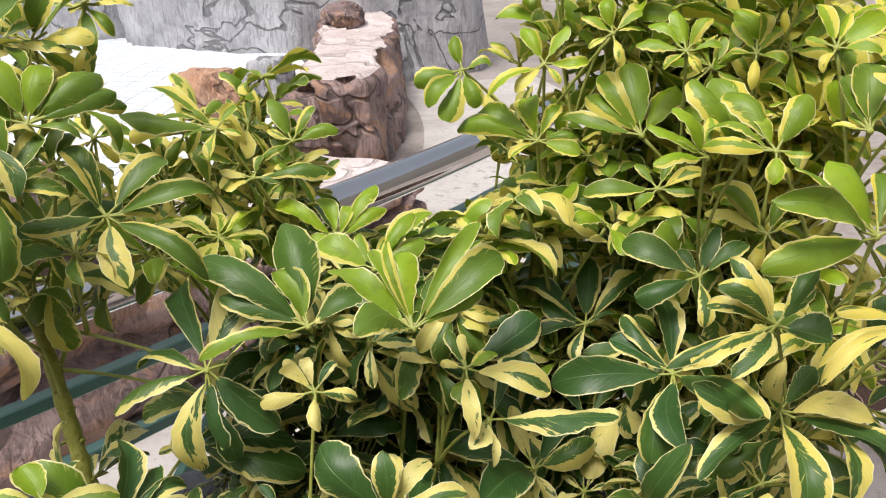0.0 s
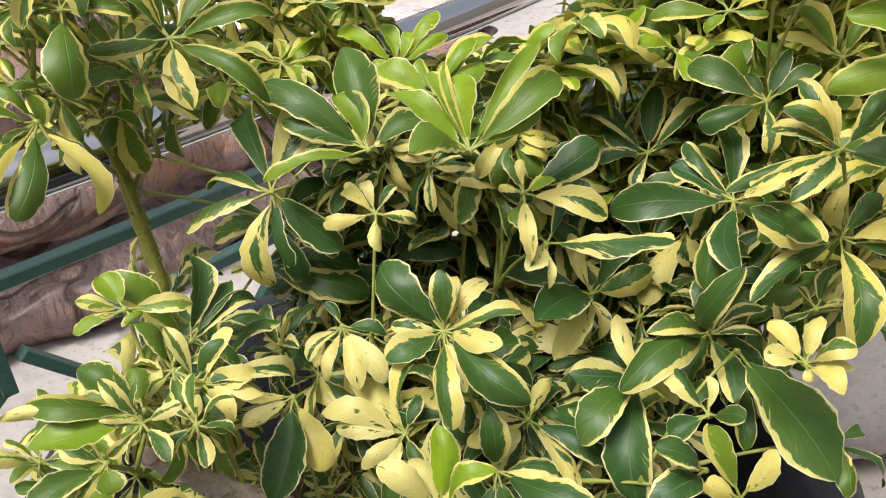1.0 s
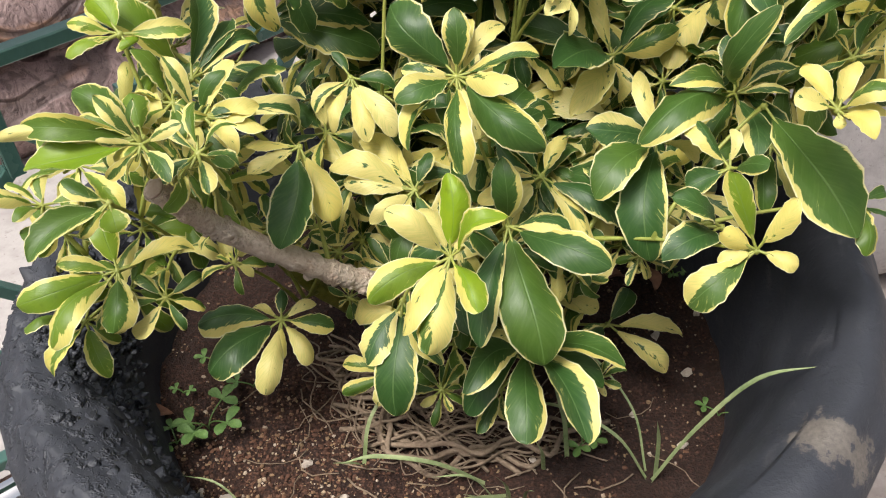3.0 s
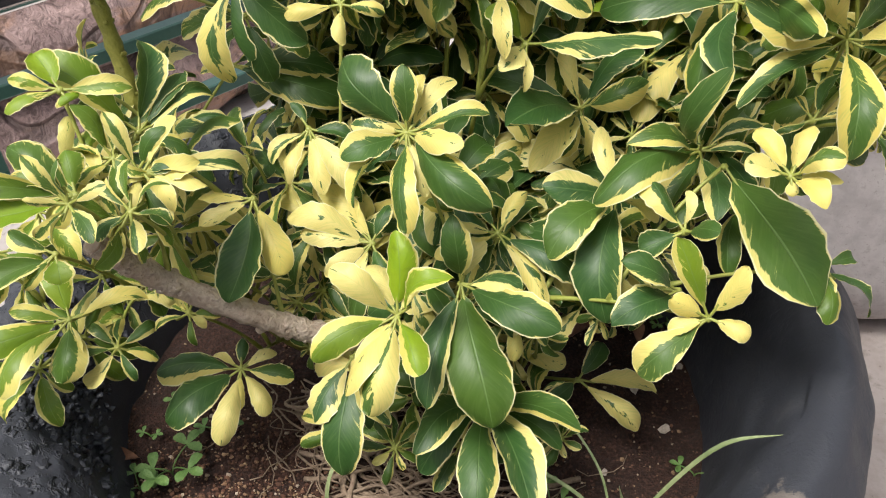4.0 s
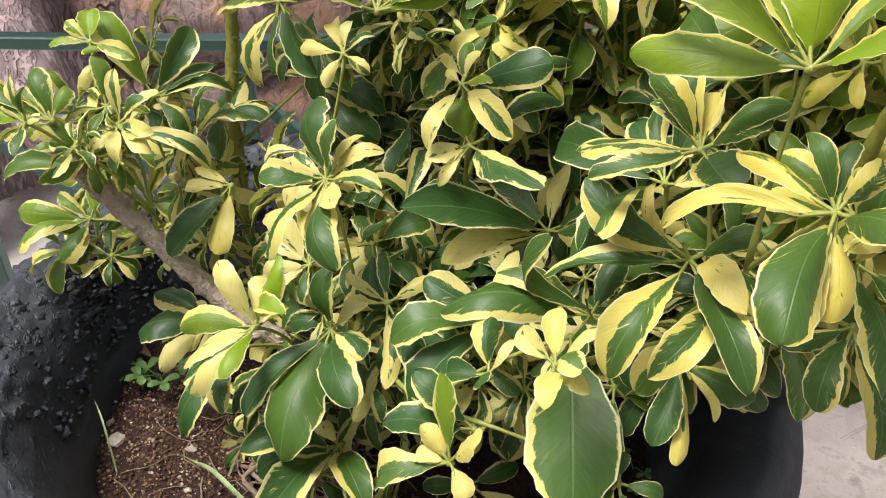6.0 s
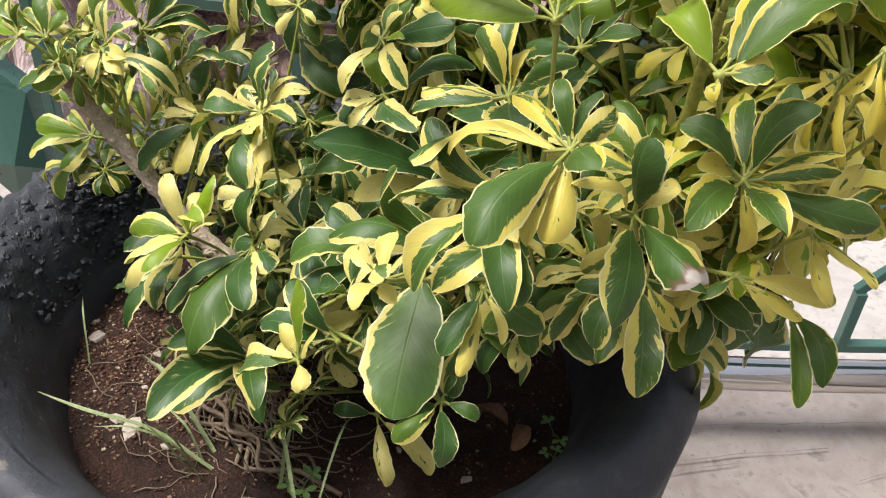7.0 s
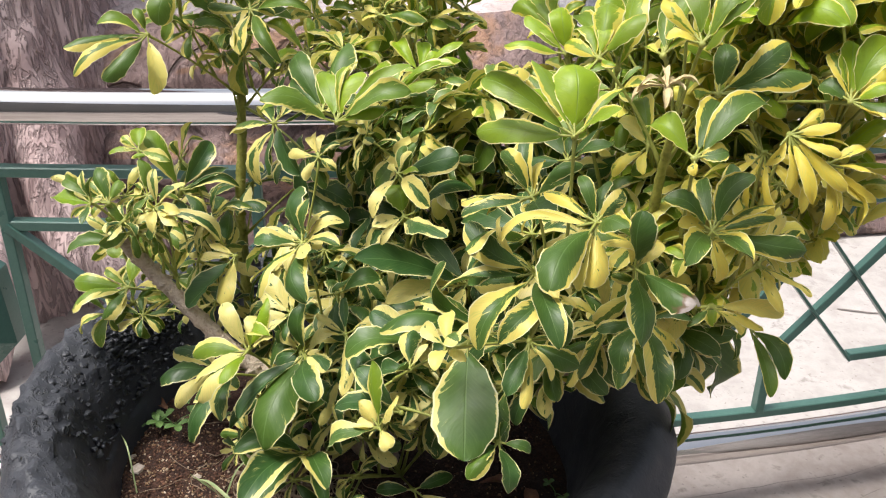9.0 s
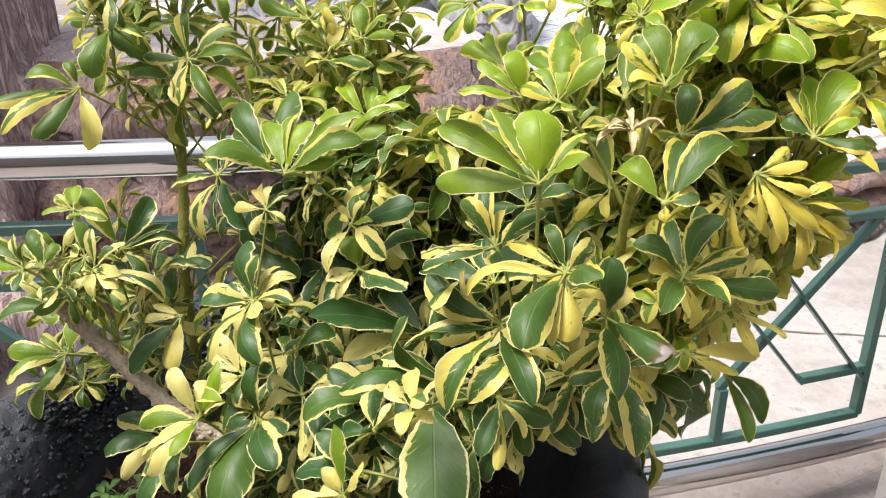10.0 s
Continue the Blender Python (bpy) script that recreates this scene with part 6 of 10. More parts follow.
auto_whorl((0.320, 0.752, 1.095), (-14, 39), 1985, 0.062, None, 0.5, 0.00)
auto_whorl((-0.082, 0.643, 1.003), (-142, 62), 2250, 0.057, None, 0.5, 0.00)
auto_whorl((-0.017, 0.624, 0.895), (-128, 30), 2395, 0.068, None, 0.5, 0.00)
auto_whorl((0.309, 0.866, 1.352), (19, 50), 2425, 0.054, None, 0.1, 0.58)
auto_whorl((0.237, 0.933, 1.246), (49, 69), 2645, 0.057, None, 0.25, 0.31)
auto_whorl((0.147, 0.683, 0.940), (-77, 26), 2750, 0.049, None, 0.5, 0.00)
auto_whorl((0.011, 0.673, 0.952), (-130, 35), 2825, 0.057, None, 0.45, 0.00)
auto_whorl((-0.109, 0.708, 0.945), (-158, 26), 2915, 0.061, None, 0.25, 0.00)
auto_whorl((-0.065, 0.667, 0.950), (-144, 56), 3190, 0.058, None, 0.5, 0.00)
auto_whorl((-0.053, 0.842, 1.192), (166, 40), 3514, 0.049, None, 0.1, 0.18)
auto_whorl((0.253, 0.891, 1.283), (34, 50), 3675, 0.059, None, 0.5, 0.41)
auto_whorl((-0.000, 0.576, 0.921), (-118, 26), 3960, 0.062, None, 0.45, 0.00)
auto_whorl((0.272, 0.919, 1.354), (38, 62), 4145, 0.06, None, 0.1, 0.59)
auto_whorl((-0.082, 0.773, 1.134), (-173, 39), 4220, 0.065, None, 0.1, 0.04)
auto_whorl((0.284, 0.876, 1.312), (25, 67), 4326, 0.063, None, 0.25, 0.48)
auto_whorl((0.001, 0.784, 1.131), (-172, 54), 4350, 0.064, None, 0.5, 0.03)
auto_whorl((0.322, 0.834, 1.172), (10, 60), 4410, 0.058, None, 0.5, 0.13)
auto_whorl((0.087, 0.785, 0.970), (-156, 67), 4495, 0.058, None, 0.5, 0.00)
auto_whorl((-0.077, 0.804, 1.112), (179, 51), 4625, 0.048, None, 0.45, 0.00)
auto_whorl((0.185, 0.796, 0.951), (-3, 26), 4845, 0.047, None, 0.45, 0.00)
auto_whorl((0.338, 0.825, 1.230), (7, 57), 5555, 0.052, None, 0.1, 0.28)
auto_whorl((0.348, 0.818, 1.060), (4, 55), 5905, 0.059, None, 0.25, 0.00)
auto_whorl((0.379, 0.746, 1.085), (-12, 64), 6000, 0.052, None, 0.45, 0.00)
auto_whorl((0.082, 0.827, 1.064), (145, 43), 6060, 0.065, None, 0.25, 0.00)
auto_whorl((0.197, 0.632, 0.976), (-65, 29), 6306, 0.051, None, 0.1, 0.00)
auto_whorl((0.320, 0.770, 1.135), (-8, 27), 6716, 0.058, None, 0.5, 0.04)
auto_whorl((0.203, 0.935, 1.272), (58, 54), 6750, 0.057, None, 0.1, 0.38)
auto_whorl((0.084, 0.708, 0.955), (-111, 59), 6950, 0.055, None, 0.45, 0.00)
auto_whorl((0.168, 0.842, 1.095), (41, 52), 7005, 0.059, None, 0.1, 0.00)
auto_whorl((0.185, 0.758, 0.974), (-32, 37), 7010, 0.061, None, 0.1, 0.00)
auto_whorl((0.392, 0.775, 1.129), (-5, 46), 7515, 0.047, None, 0.25, 0.02)
auto_whorl((0.221, 0.864, 1.235), (32, 30), 7585, 0.057, None, 0.45, 0.29)
auto_whorl((0.109, 0.797, 1.105), (-165, 56), 8250, 0.051, None, 0.25, 0.00)
auto_whorl((-0.007, 0.779, 1.192), (-171, 62), 8459, 0.059, None, 0.1, 0.18)
auto_whorl((0.048, 0.576, 0.898), (-108, 55), 8635, 0.053, None, 0.25, 0.00)
auto_whorl((-0.098, 0.894, 1.190), (157, 46), 8800, 0.065, None, 0.25, 0.18)
auto_whorl((0.232, 0.816, 1.075), (8, 49), 9357, 0.053, None, 0.45, 0.00)
auto_whorl((0.051, 0.650, 0.971), (-115, 58), 9435, 0.06, None, 0.1, 0.00)
auto_whorl((0.089, 0.600, 0.943), (-99, 28), 9630, 0.051, None, 0.45, 0.00)
auto_whorl((0.277, 0.882, 1.184), (27, 67), 9790, 0.06, None, 0.5, 0.16)
auto_whorl((-0.136, 0.769, 0.994), (-173, 52), 9850, 0.048, None, 0.25, 0.00)
auto_whorl((0.350, 0.696, 1.092), (-24, 41), 10065, 0.058, None, 0.5, 0.00)
auto_whorl((0.294, 0.916, 1.258), (34, 49), 10105, 0.063, None, 0.1, 0.35)
auto_whorl((-0.051, 0.613, 0.985), (-132, 41), 10259, 0.05, None, 0.25, 0.00)
auto_whorl((0.152, 0.645, 0.953), (-78, 30), 11101, 0.049, None, 0.1, 0.00)
auto_whorl((0.308, 0.699, 1.054), (-28, 64), 11128, 0.059, None, 0.45, 0.00)
auto_whorl((0.331, 0.843, 1.276), (12, 28), 11453, 0.046, None, 0.5, 0.39)
auto_whorl((0.102, 0.630, 0.985), (-96, 53), 11739, 0.068, None, 0.1, 0.00)
auto_whorl((0.344, 0.815, 1.103), (4, 51), 12050, 0.062, None, 0.5, 0.00)
auto_whorl((-0.028, 0.662, 0.997), (-137, 45), 12095, 0.063, None, 0.45, 0.00)
auto_whorl((-0.239, 0.774, 1.213), (-176, 43), 12380, 0.051, None, 0.45, 0.23)
auto_whorl((0.369, 0.821, 1.295), (5, 54), 12885, 0.053, None, 0.45, 0.44)
auto_whorl((0.041, 0.615, 0.987), (-113, 48), 12900, 0.059, None, 0.45, 0.00)
auto_whorl((0.027, 0.614, 0.922), (-117, 65), 13630, 0.064, None, 0.45, 0.00)
auto_whorl((0.255, 0.856, 1.263), (23, 55), 13871, 0.047, None, 0.1, 0.36)
auto_whorl((0.374, 0.714, 1.131), (-19, 38), 14326, 0.051, None, 0.45, 0.03)
auto_whorl((0.343, 0.731, 1.165), (-17, 61), 14569, 0.049, None, 0.1, 0.11)
auto_whorl((-0.038, 0.838, 1.102), (166, 50), 15645, 0.048, None, 0.25, 0.00)
auto_whorl((0.126, 0.706, 0.866), (-87, 34), 16046, 0.048, None, 0.5, 0.00)
auto_whorl((-0.028, 0.599, 0.931), (-126, 25), 16110, 0.047, None, 0.25, 0.00)
auto_whorl((0.253, 0.722, 1.021), (-30, 53), 16210, 0.056, None, 0.5, 0.00)
auto_whorl((0.158, 0.712, 0.916), (-67, 29), 16590, 0.05, None, 0.45, 0.00)
auto_whorl((0.222, 0.909, 1.367), (47, 39), 16967, 0.061, None, 0.45, 0.60)
auto_whorl((0.101, 0.736, 1.163), (-106, 26), 17213, 0.048, None, 0.25, 0.11)
auto_whorl((0.295, 0.858, 1.279), (18, 25), 17324, 0.056, None, 0.45, 0.40)
auto_whorl((0.375, 0.806, 1.036), (1, 26), 17355, 0.061, None, 0.25, 0.00)
auto_whorl((0.009, 0.829, 1.183), (165, 55), 17536, 0.064, None, 0.1, 0.16)
auto_whorl((-0.030, 0.862, 1.173), (158, 35), 18225, 0.064, None, 0.5, 0.13)
auto_whorl((0.037, 0.748, 1.137), (-148, 33), 18440, 0.049, None, 0.25, 0.04)
auto_whorl((0.374, 0.845, 1.048), (10, 57), 18775, 0.059, None, 0.1, 0.00)
auto_whorl((0.109, 0.581, 0.974), (-93, 49), 19127, 0.056, None, 0.5, 0.00)
auto_whorl((-0.008, 0.663, 0.879), (-133, 68), 19200, 0.054, None, 0.45, 0.00)
auto_whorl((-0.089, 0.894, 1.288), (156, 46), 19205, 0.046, None, 0.1, 0.42)
auto_whorl((0.189, 0.664, 0.921), (-63, 44), 19705, 0.05, None, 0.25, 0.00)
auto_whorl((0.160, 0.737, 0.988), (-58, 54), 19875, 0.055, None, 0.1, 0.00)
auto_whorl((0.262, 0.928, 1.399), (42, 52), 20180, 0.057, None, 0.1, 0.60)
auto_whorl((-0.197, 0.566, 1.061), (-144, 61), 20500, 0.055, None, 0.5, 0.00)
auto_whorl((-0.052, 0.900, 1.178), (150, 46), 21365, 0.06, None, 0.25, 0.14)
auto_whorl((0.073, 0.629, 0.876), (-106, 49), 21585, 0.054, None, 0.5, 0.00)
auto_whorl((0.312, 0.799, 1.204), (0, 51), 22932, 0.062, None, 0.1, 0.21)
auto_whorl((-0.070, 0.805, 1.181), (178, 56), 23096, 0.047, None, 0.5, 0.15)
auto_whorl((-0.038, 0.755, 1.195), (-164, 70), 25007, 0.046, None, 0.5, 0.19)
auto_whorl((0.182, 0.953, 1.364), (68, 69), 25047, 0.061, None, 0.1, 0.60)
auto_whorl((0.335, 0.778, 1.059), (-6, 30), 25465, 0.062, None, 0.5, 0.00)
auto_whorl((0.413, 0.811, 1.157), (2, 54), 25720, 0.052, None, 0.5, 0.09)
auto_whorl((-0.045, 0.652, 0.884), (-138, 65), 26255, 0.052, None, 0.5, 0.00)
auto_whorl((-0.021, 0.727, 1.175), (-153, 36), 26300, 0.062, None, 0.45, 0.14)
auto_whorl((0.393, 0.843, 1.116), (9, 41), 26880, 0.055, None, 0.5, 0.00)
auto_whorl((-0.072, 0.881, 1.148), (157, 38), 27500, 0.049, None, 0.5, 0.07)
auto_whorl((-0.099, 0.747, 1.019), (-166, 47), 28305, 0.049, None, 0.5, 0.00)
auto_whorl((0.431, 0.772, 1.173), (-5, 29), 28596, 0.047, None, 0.5, 0.13)
auto_whorl((0.175, 0.904, 1.081), (62, 55), 28740, 0.061, None, 0.5, 0.00)
auto_whorl((-0.104, 0.690, 1.007), (-154, 34), 29010, 0.053, None, 0.1, 0.00)
auto_whorl((0.019, 0.645, 0.996), (-123, 28), 29575, 0.055, None, 0.25, 0.00)
auto_whorl((0.069, 0.616, 0.912), (-105, 28), 29660, 0.065, None, 0.45, 0.00)
auto_whorl((0.035, 0.705, 0.930), (-132, 43), 30015, 0.05, None, 0.45, 0.00)
auto_whorl((-0.113, 0.647, 1.024), (-147, 33), 30155, 0.052, None, 0.1, 0.00)
auto_whorl((0.050, 0.651, 0.912), (-115, 31), 30400, 0.056, None, 0.45, 0.00)
auto_whorl((-0.134, 0.712, 0.984), (-161, 58), 31085, 0.05, None, 0.5, 0.00)
auto_whorl((0.244, 0.943, 1.354), (49, 38), 31575, 0.062, None, 0.25, 0.59)
auto_whorl((0.021, 0.705, 1.005), (-136, 38), 32035, 0.053, None, 0.25, 0.00)
auto_whorl((0.155, 0.950, 1.280), (77, 59), 34763, 0.068, None, 0.5, 0.40)
auto_whorl((0.280, 0.876, 1.237), (25, 43), 34860, 0.055, None, 0.5, 0.29)
auto_whorl((0.036, 0.551, 0.922), (-109, 47), 35483, 0.046, None, 0.5, 0.00)
auto_whorl((0.017, 0.693, 1.175), (-134, 26), 36044, 0.047, None, 0.25, 0.14)
auto_whorl((0.010, 0.619, 0.954), (-121, 69), 37195, 0.06, None, 0.45, 0.00)
auto_whorl((-0.019, 0.579, 0.882), (-122, 39), 37680, 0.052, None, 0.1, 0.00)
auto_whorl((0.037, 0.621, 0.868), (-115, 47), 37735, 0.061, None, 0.45, 0.00)
auto_whorl((0.226, 0.829, 1.109), (16, 61), 37930, 0.056, None, 0.45, 0.00)
auto_whorl((0.515, 0.871, 1.373), (10, 55), 38020, 0.063, None, 0.45, 0.60)
auto_whorl((0.375, 0.833, 1.331), (7, 53), 38530, 0.065, None, 0.5, 0.53)
auto_whorl((-0.092, 0.915, 1.248), (152, 37), 38725, 0.051, None, 0.5, 0.32)
auto_whorl((0.285, 0.734, 1.070), (-22, 61), 38766, 0.051, None, 0.25, 0.00)
auto_whorl((0.078, 0.804, 1.034), (175, 42), 39340, 0.055, None, 0.25, 0.00)
auto_whorl((0.039, 0.590, 0.954), (-111, 61), 40420, 0.047, None, 0.25, 0.00)
auto_whorl((0.112, 0.740, 0.951), (-97, 34), 40730, 0.052, None, 0.1, 0.00)
auto_whorl((0.272, 0.652, 1.002), (-44, 56), 41587, 0.059, None, 0.1, 0.00)
auto_whorl((0.218, 0.888, 1.264), (42, 70), 41640, 0.067, None, 0.25, 0.36)
auto_whorl((0.345, 0.856, 1.327), (14, 26), 41975, 0.059, None, 0.45, 0.52)
auto_whorl((-0.044, 0.709, 0.987), (-151, 49), 42945, 0.061, None, 0.1, 0.00)
auto_whorl((-0.203, 0.750, 1.210), (-171, 31), 42950, 0.052, None, 0.45, 0.22)
auto_whorl((0.371, 0.790, 1.100), (-2, 59), 43150, 0.067, None, 0.5, 0.00)
auto_whorl((0.386, 0.781, 1.307), (-4, 55), 43385, 0.051, None, 0.45, 0.47)
auto_whorl((0.158, 0.856, 1.056), (56, 39), 43490, 0.051, None, 0.5, 0.00)
auto_whorl((0.060, 0.766, 1.104), (-151, 27), 43620, 0.051, None, 0.45, 0.00)
auto_whorl((0.006, 0.652, 0.920), (-128, 29), 43860, 0.048, None, 0.1, 0.00)
auto_whorl((0.244, 0.890, 1.393), (36, 33), 44875, 0.061, None, 0.45, 0.60)
auto_whorl((0.361, 0.833, 1.396), (8, 45), 45320, 0.055, None, 0.25, 0.60)
auto_whorl((0.304, 0.713, 1.102), (-25, 41), 46115, 0.056, None, 0.25, 0.00)
auto_whorl((-0.169, 0.623, 1.054), (-148, 53), 46540, 0.061, None, 0.5, 0.00)
auto_whorl((0.260, 0.932, 1.286), (43, 46), 47050, 0.058, None, 0.45, 0.42)
auto_whorl((0.075, 0.819, 0.991), (157, 38), 47230, 0.051, None, 0.45, 0.00)
auto_whorl((0.083, 0.668, 0.975), (-106, 68), 47709, 0.054, None, 0.25, 0.00)
auto_whorl((0.232, 0.941, 1.315), (51, 52), 49345, 0.056, None, 0.1, 0.49)
auto_whorl((0.263, 0.891, 1.133), (32, 60), 50130, 0.056, None, 0.25, 0.03)
auto_whorl((0.280, 0.785, 1.029), (-5, 60), 50135, 0.052, None, 0.25, 0.00)
auto_whorl((0.066, 0.752, 1.030), (-138, 62), 50153, 0.055, None, 0.5, 0.00)
auto_whorl((-0.220, 0.690, 1.051), (-162, 57), 50405, 0.063, None, 0.25, 0.00)
auto_whorl((0.317, 0.897, 1.373), (26, 66), 50730, 0.067, None, 0.25, 0.60)
auto_whorl((0.313, 0.852, 1.210), (15, 54), 51060, 0.066, None, 0.5, 0.22)
auto_whorl((0.092, 0.843, 1.030), (123, 30), 55260, 0.056, None, 0.45, 0.00)
auto_whorl((-0.031, 0.682, 0.910), (-142, 63), 55725, 0.066, None, 0.45, 0.00)
auto_whorl((-0.036, 0.604, 0.860), (-128, 63), 56820, 0.053, None, 0.1, 0.00)
auto_whorl((-0.046, 0.852, 1.140), (163, 38), 57255, 0.06, None, 0.45, 0.05)
auto_whorl((-0.092, 0.891, 1.345), (157, 62), 57381, 0.05, None, 0.45, 0.56)
auto_whorl((0.247, 0.852, 1.063), (22, 54), 57895, 0.052, None, 0.5, 0.00)
auto_whorl((0.257, 0.874, 1.354), (28, 45), 58167, 0.054, None, 0.1, 0.58)
auto_whorl((0.036, 0.794, 1.191), (-176, 51), 58466, 0.049, None, 0.25, 0.18)
auto_whorl((0.041, 0.784, 1.078), (-168, 30), 58815, 0.056, None, 0.1, 0.00)
auto_whorl((0.294, 0.943, 1.305), (40, 42), 59320, 0.067, None, 0.5, 0.46)
auto_whorl((-0.084, 0.854, 1.210), (165, 64), 59885, 0.055, None, 0.25, 0.23)
auto_whorl((-0.100, 0.946, 1.308), (146, 59), 60631, 0.057, None, 0.1, 0.47)
auto_whorl((0.265, 0.855, 1.211), (21, 53), 63180, 0.048, None, 0.25, 0.23)
auto_whorl((-0.168, 0.555, 1.085), (-140, 30), 63828, 0.047, None, 0.1, 0.00)
auto_whorl((-0.018, 0.705, 0.943), (-145, 29), 65260, 0.067, None, 0.5, 0.00)
auto_whorl((0.351, 0.799, 1.198), (0, 65), 66790, 0.066, None, 0.5, 0.20)
auto_whorl((0.156, 0.700, 0.989), (-70, 67), 68142, 0.058, None, 0.45, 0.00)
auto_whorl((-0.037, 0.788, 1.167), (-176, 49), 69945, 0.054, None, 0.5, 0.12)
auto_whorl((0.306, 0.893, 1.212), (26, 65), 70815, 0.062, None, 0.1, 0.23)
auto_whorl((0.354, 0.789, 1.322), (-3, 56), 75216, 0.049, None, 0.5, 0.50)
auto_whorl((0.048, 0.737, 1.172), (-139, 37), 76985, 0.05, None, 0.25, 0.13)
auto_whorl((0.110, 0.654, 0.949), (-94, 60), 78960, 0.067, None, 0.1, 0.00)
auto_whorl((0.255, 0.903, 1.227), (37, 53), 79295, 0.055, None, 0.5, 0.27)
auto_whorl((0.235, 0.669, 1.002), (-49, 62), 79482, 0.055, None, 0.45, 0.00)
auto_whorl((-0.087, 0.866, 1.262), (162, 68), 80746, 0.051, None, 0.25, 0.36)
auto_whorl((0.081, 0.720, 1.192), (-116, 37), 80873, 0.054, None, 0.5, 0.18)
auto_whorl((-0.130, 0.749, 0.963), (-168, 65), 82205, 0.065, None, 0.5, 0.00)
auto_whorl((0.180, 0.874, 1.110), (51, 52), 83810, 0.061, None, 0.25, 0.00)
auto_whorl((0.337, 0.858, 1.383), (15, 40), 85647, 0.065, None, 0.25, 0.60)
auto_whorl((0.287, 0.700, 1.024), (-31, 43), 89914, 0.051, None, 0.5, 0.00)
auto_whorl((0.085, 0.585, 0.898), (-99, 67), 91660, 0.059, None, 0.5, 0.00)
auto_whorl((-0.070, 0.677, 0.985), (-147, 28), 96685, 0.067, None, 0.25, 0.00)
auto_whorl((0.016, 0.685, 0.904), (-132, 33), 101010, 0.05, None, 0.1, 0.00)
auto_whorl((0.157, 0.816, 0.996), (23, 41), 107155, 0.066, None, 0.45, 0.00)
auto_whorl((-0.031, 0.741, 1.000), (-159, 55), 107765, 0.048, None, 0.5, 0.00)
auto_whorl((-0.094, 0.748, 1.056), (-166, 53), 108014, 0.057, None, 0.5, 0.00)
auto_whorl((0.370, 0.704, 1.174), (-21, 59), 108711, 0.056, None, 0.5, 0.13)
auto_whorl((-0.248, 0.682, 1.217), (-162, 64), 113966, 0.054, None, 0.5, 0.24)
auto_whorl((0.333, 0.910, 1.269), (27, 39), 115915, 0.049, None, 0.25, 0.37)
auto_whorl((-0.181, 0.574, 1.125), (-143, 28), 116010, 0.055, None, 0.45, 0.01)
auto_whorl((0.318, 0.870, 1.163), (20, 59), 118135, 0.05, None, 0.25, 0.11)
auto_whorl((-0.066, 0.629, 0.948), (-137, 55), 124290, 0.05, None, 0.25, 0.00)
auto_whorl((0.053, 0.691, 0.982), (-121, 36), 125135, 0.058, None, 0.45, 0.00)

# older leaves in the heart of the bush
auto_whorl((0.146, 0.874, 1.035), (-18, 77), 300005, 0.071, None, 0.3, 0.00, droop=-25)
auto_whorl((0.105, 0.889, 0.939), (-70, 77), 300010, 0.063, None, 0.5, 0.00, droop=-25)
auto_whorl((-0.051, 0.829, 1.053), (153, 40), 300015, 0.065, None, 0.05, 0.00, droop=-25)
auto_whorl((0.152, 0.801, 0.886), (74, 75), 300020, 0.072, None, 0.15, 0.00, droop=-25)
auto_whorl((0.011, 0.720, 1.154), (-128, 43), 300027, 0.058, None, 0.3, 0.07, droop=-25)
auto_whorl((0.213, 0.875, 1.068), (71, 50), 300040, 0.074, None, 0.3, 0.00, droop=-25)
auto_whorl((0.155, 0.704, 0.868), (83, 42), 300050, 0.076, None, 0.05, 0.00, droop=-25)
auto_whorl((-0.018, 0.858, 1.140), (-64, 67), 300060, 0.061, None, 0.5, 0.04, droop=-25)
auto_whorl((0.083, 0.882, 1.166), (47, 64), 300070, 0.063, None, 0.5, 0.10, droop=-25)
auto_whorl((0.047, 0.871, 1.009), (42, 87), 300080, 0.067, None, 0.15, 0.00, droop=-25)
auto_whorl((-0.080, 0.765, 1.165), (64, 87), 300085, 0.059, None, 0.5, 0.10, droop=-25)
auto_whorl((0.013, 0.899, 1.109), (117, 60), 300090, 0.063, None, 0.5, 0.00, droop=-25)
auto_whorl((0.174, 0.774, 1.039), (-168, 71), 300096, 0.064, None, 0.15, 0.00, droop=-25)
auto_whorl((0.167, 0.831, 0.895), (-94, 53), 300105, 0.071, None, 0.15, 0.00, droop=-25)
auto_whorl((0.280, 0.863, 1.073), (13, 60), 300115, 0.061, None, 0.5, 0.00, droop=-25)
auto_whorl((0.045, 0.843, 1.194), (147, 42), 300135, 0.066, None, 0.3, 0.16, droop=-25)
auto_whorl((-0.030, 0.811, 1.002), (140, 47), 300145, 0.073, None, 0.15, 0.00, droop=-25)
auto_whorl((0.119, 0.758, 0.990), (57, 65), 300155, 0.058, None, 0.5, 0.00, droop=-25)
auto_whorl((-0.011, 0.743, 0.879), (-132, 62), 300160, 0.069, None, 0.5, 0.00, droop=-25)
auto_whorl((0.139, 0.825, 1.056), (16, 66), 300165, 0.057, None, 0.3, 0.00, droop=-25)
auto_whorl((0.010, 0.840, 0.973), (152, 57), 300170, 0.076, None, 0.05, 0.00, droop=-25)
auto_whorl((0.117, 0.755, 0.917), (7, 68), 300200, 0.06, None, 0.3, 0.00, droop=-25)
auto_whorl((0.173, 0.885, 1.124), (90, 81), 300220, 0.073, None, 0.15, 0.01, droop=-25)
auto_whorl((0.133, 0.854, 0.898), (-4, 74), 300225, 0.07, None, 0.3, 0.00, droop=-25)
auto_whorl((0.253, 0.878, 1.139), (-70, 78), 300235, 0.072, None, 0.5, 0.04, droop=-25)
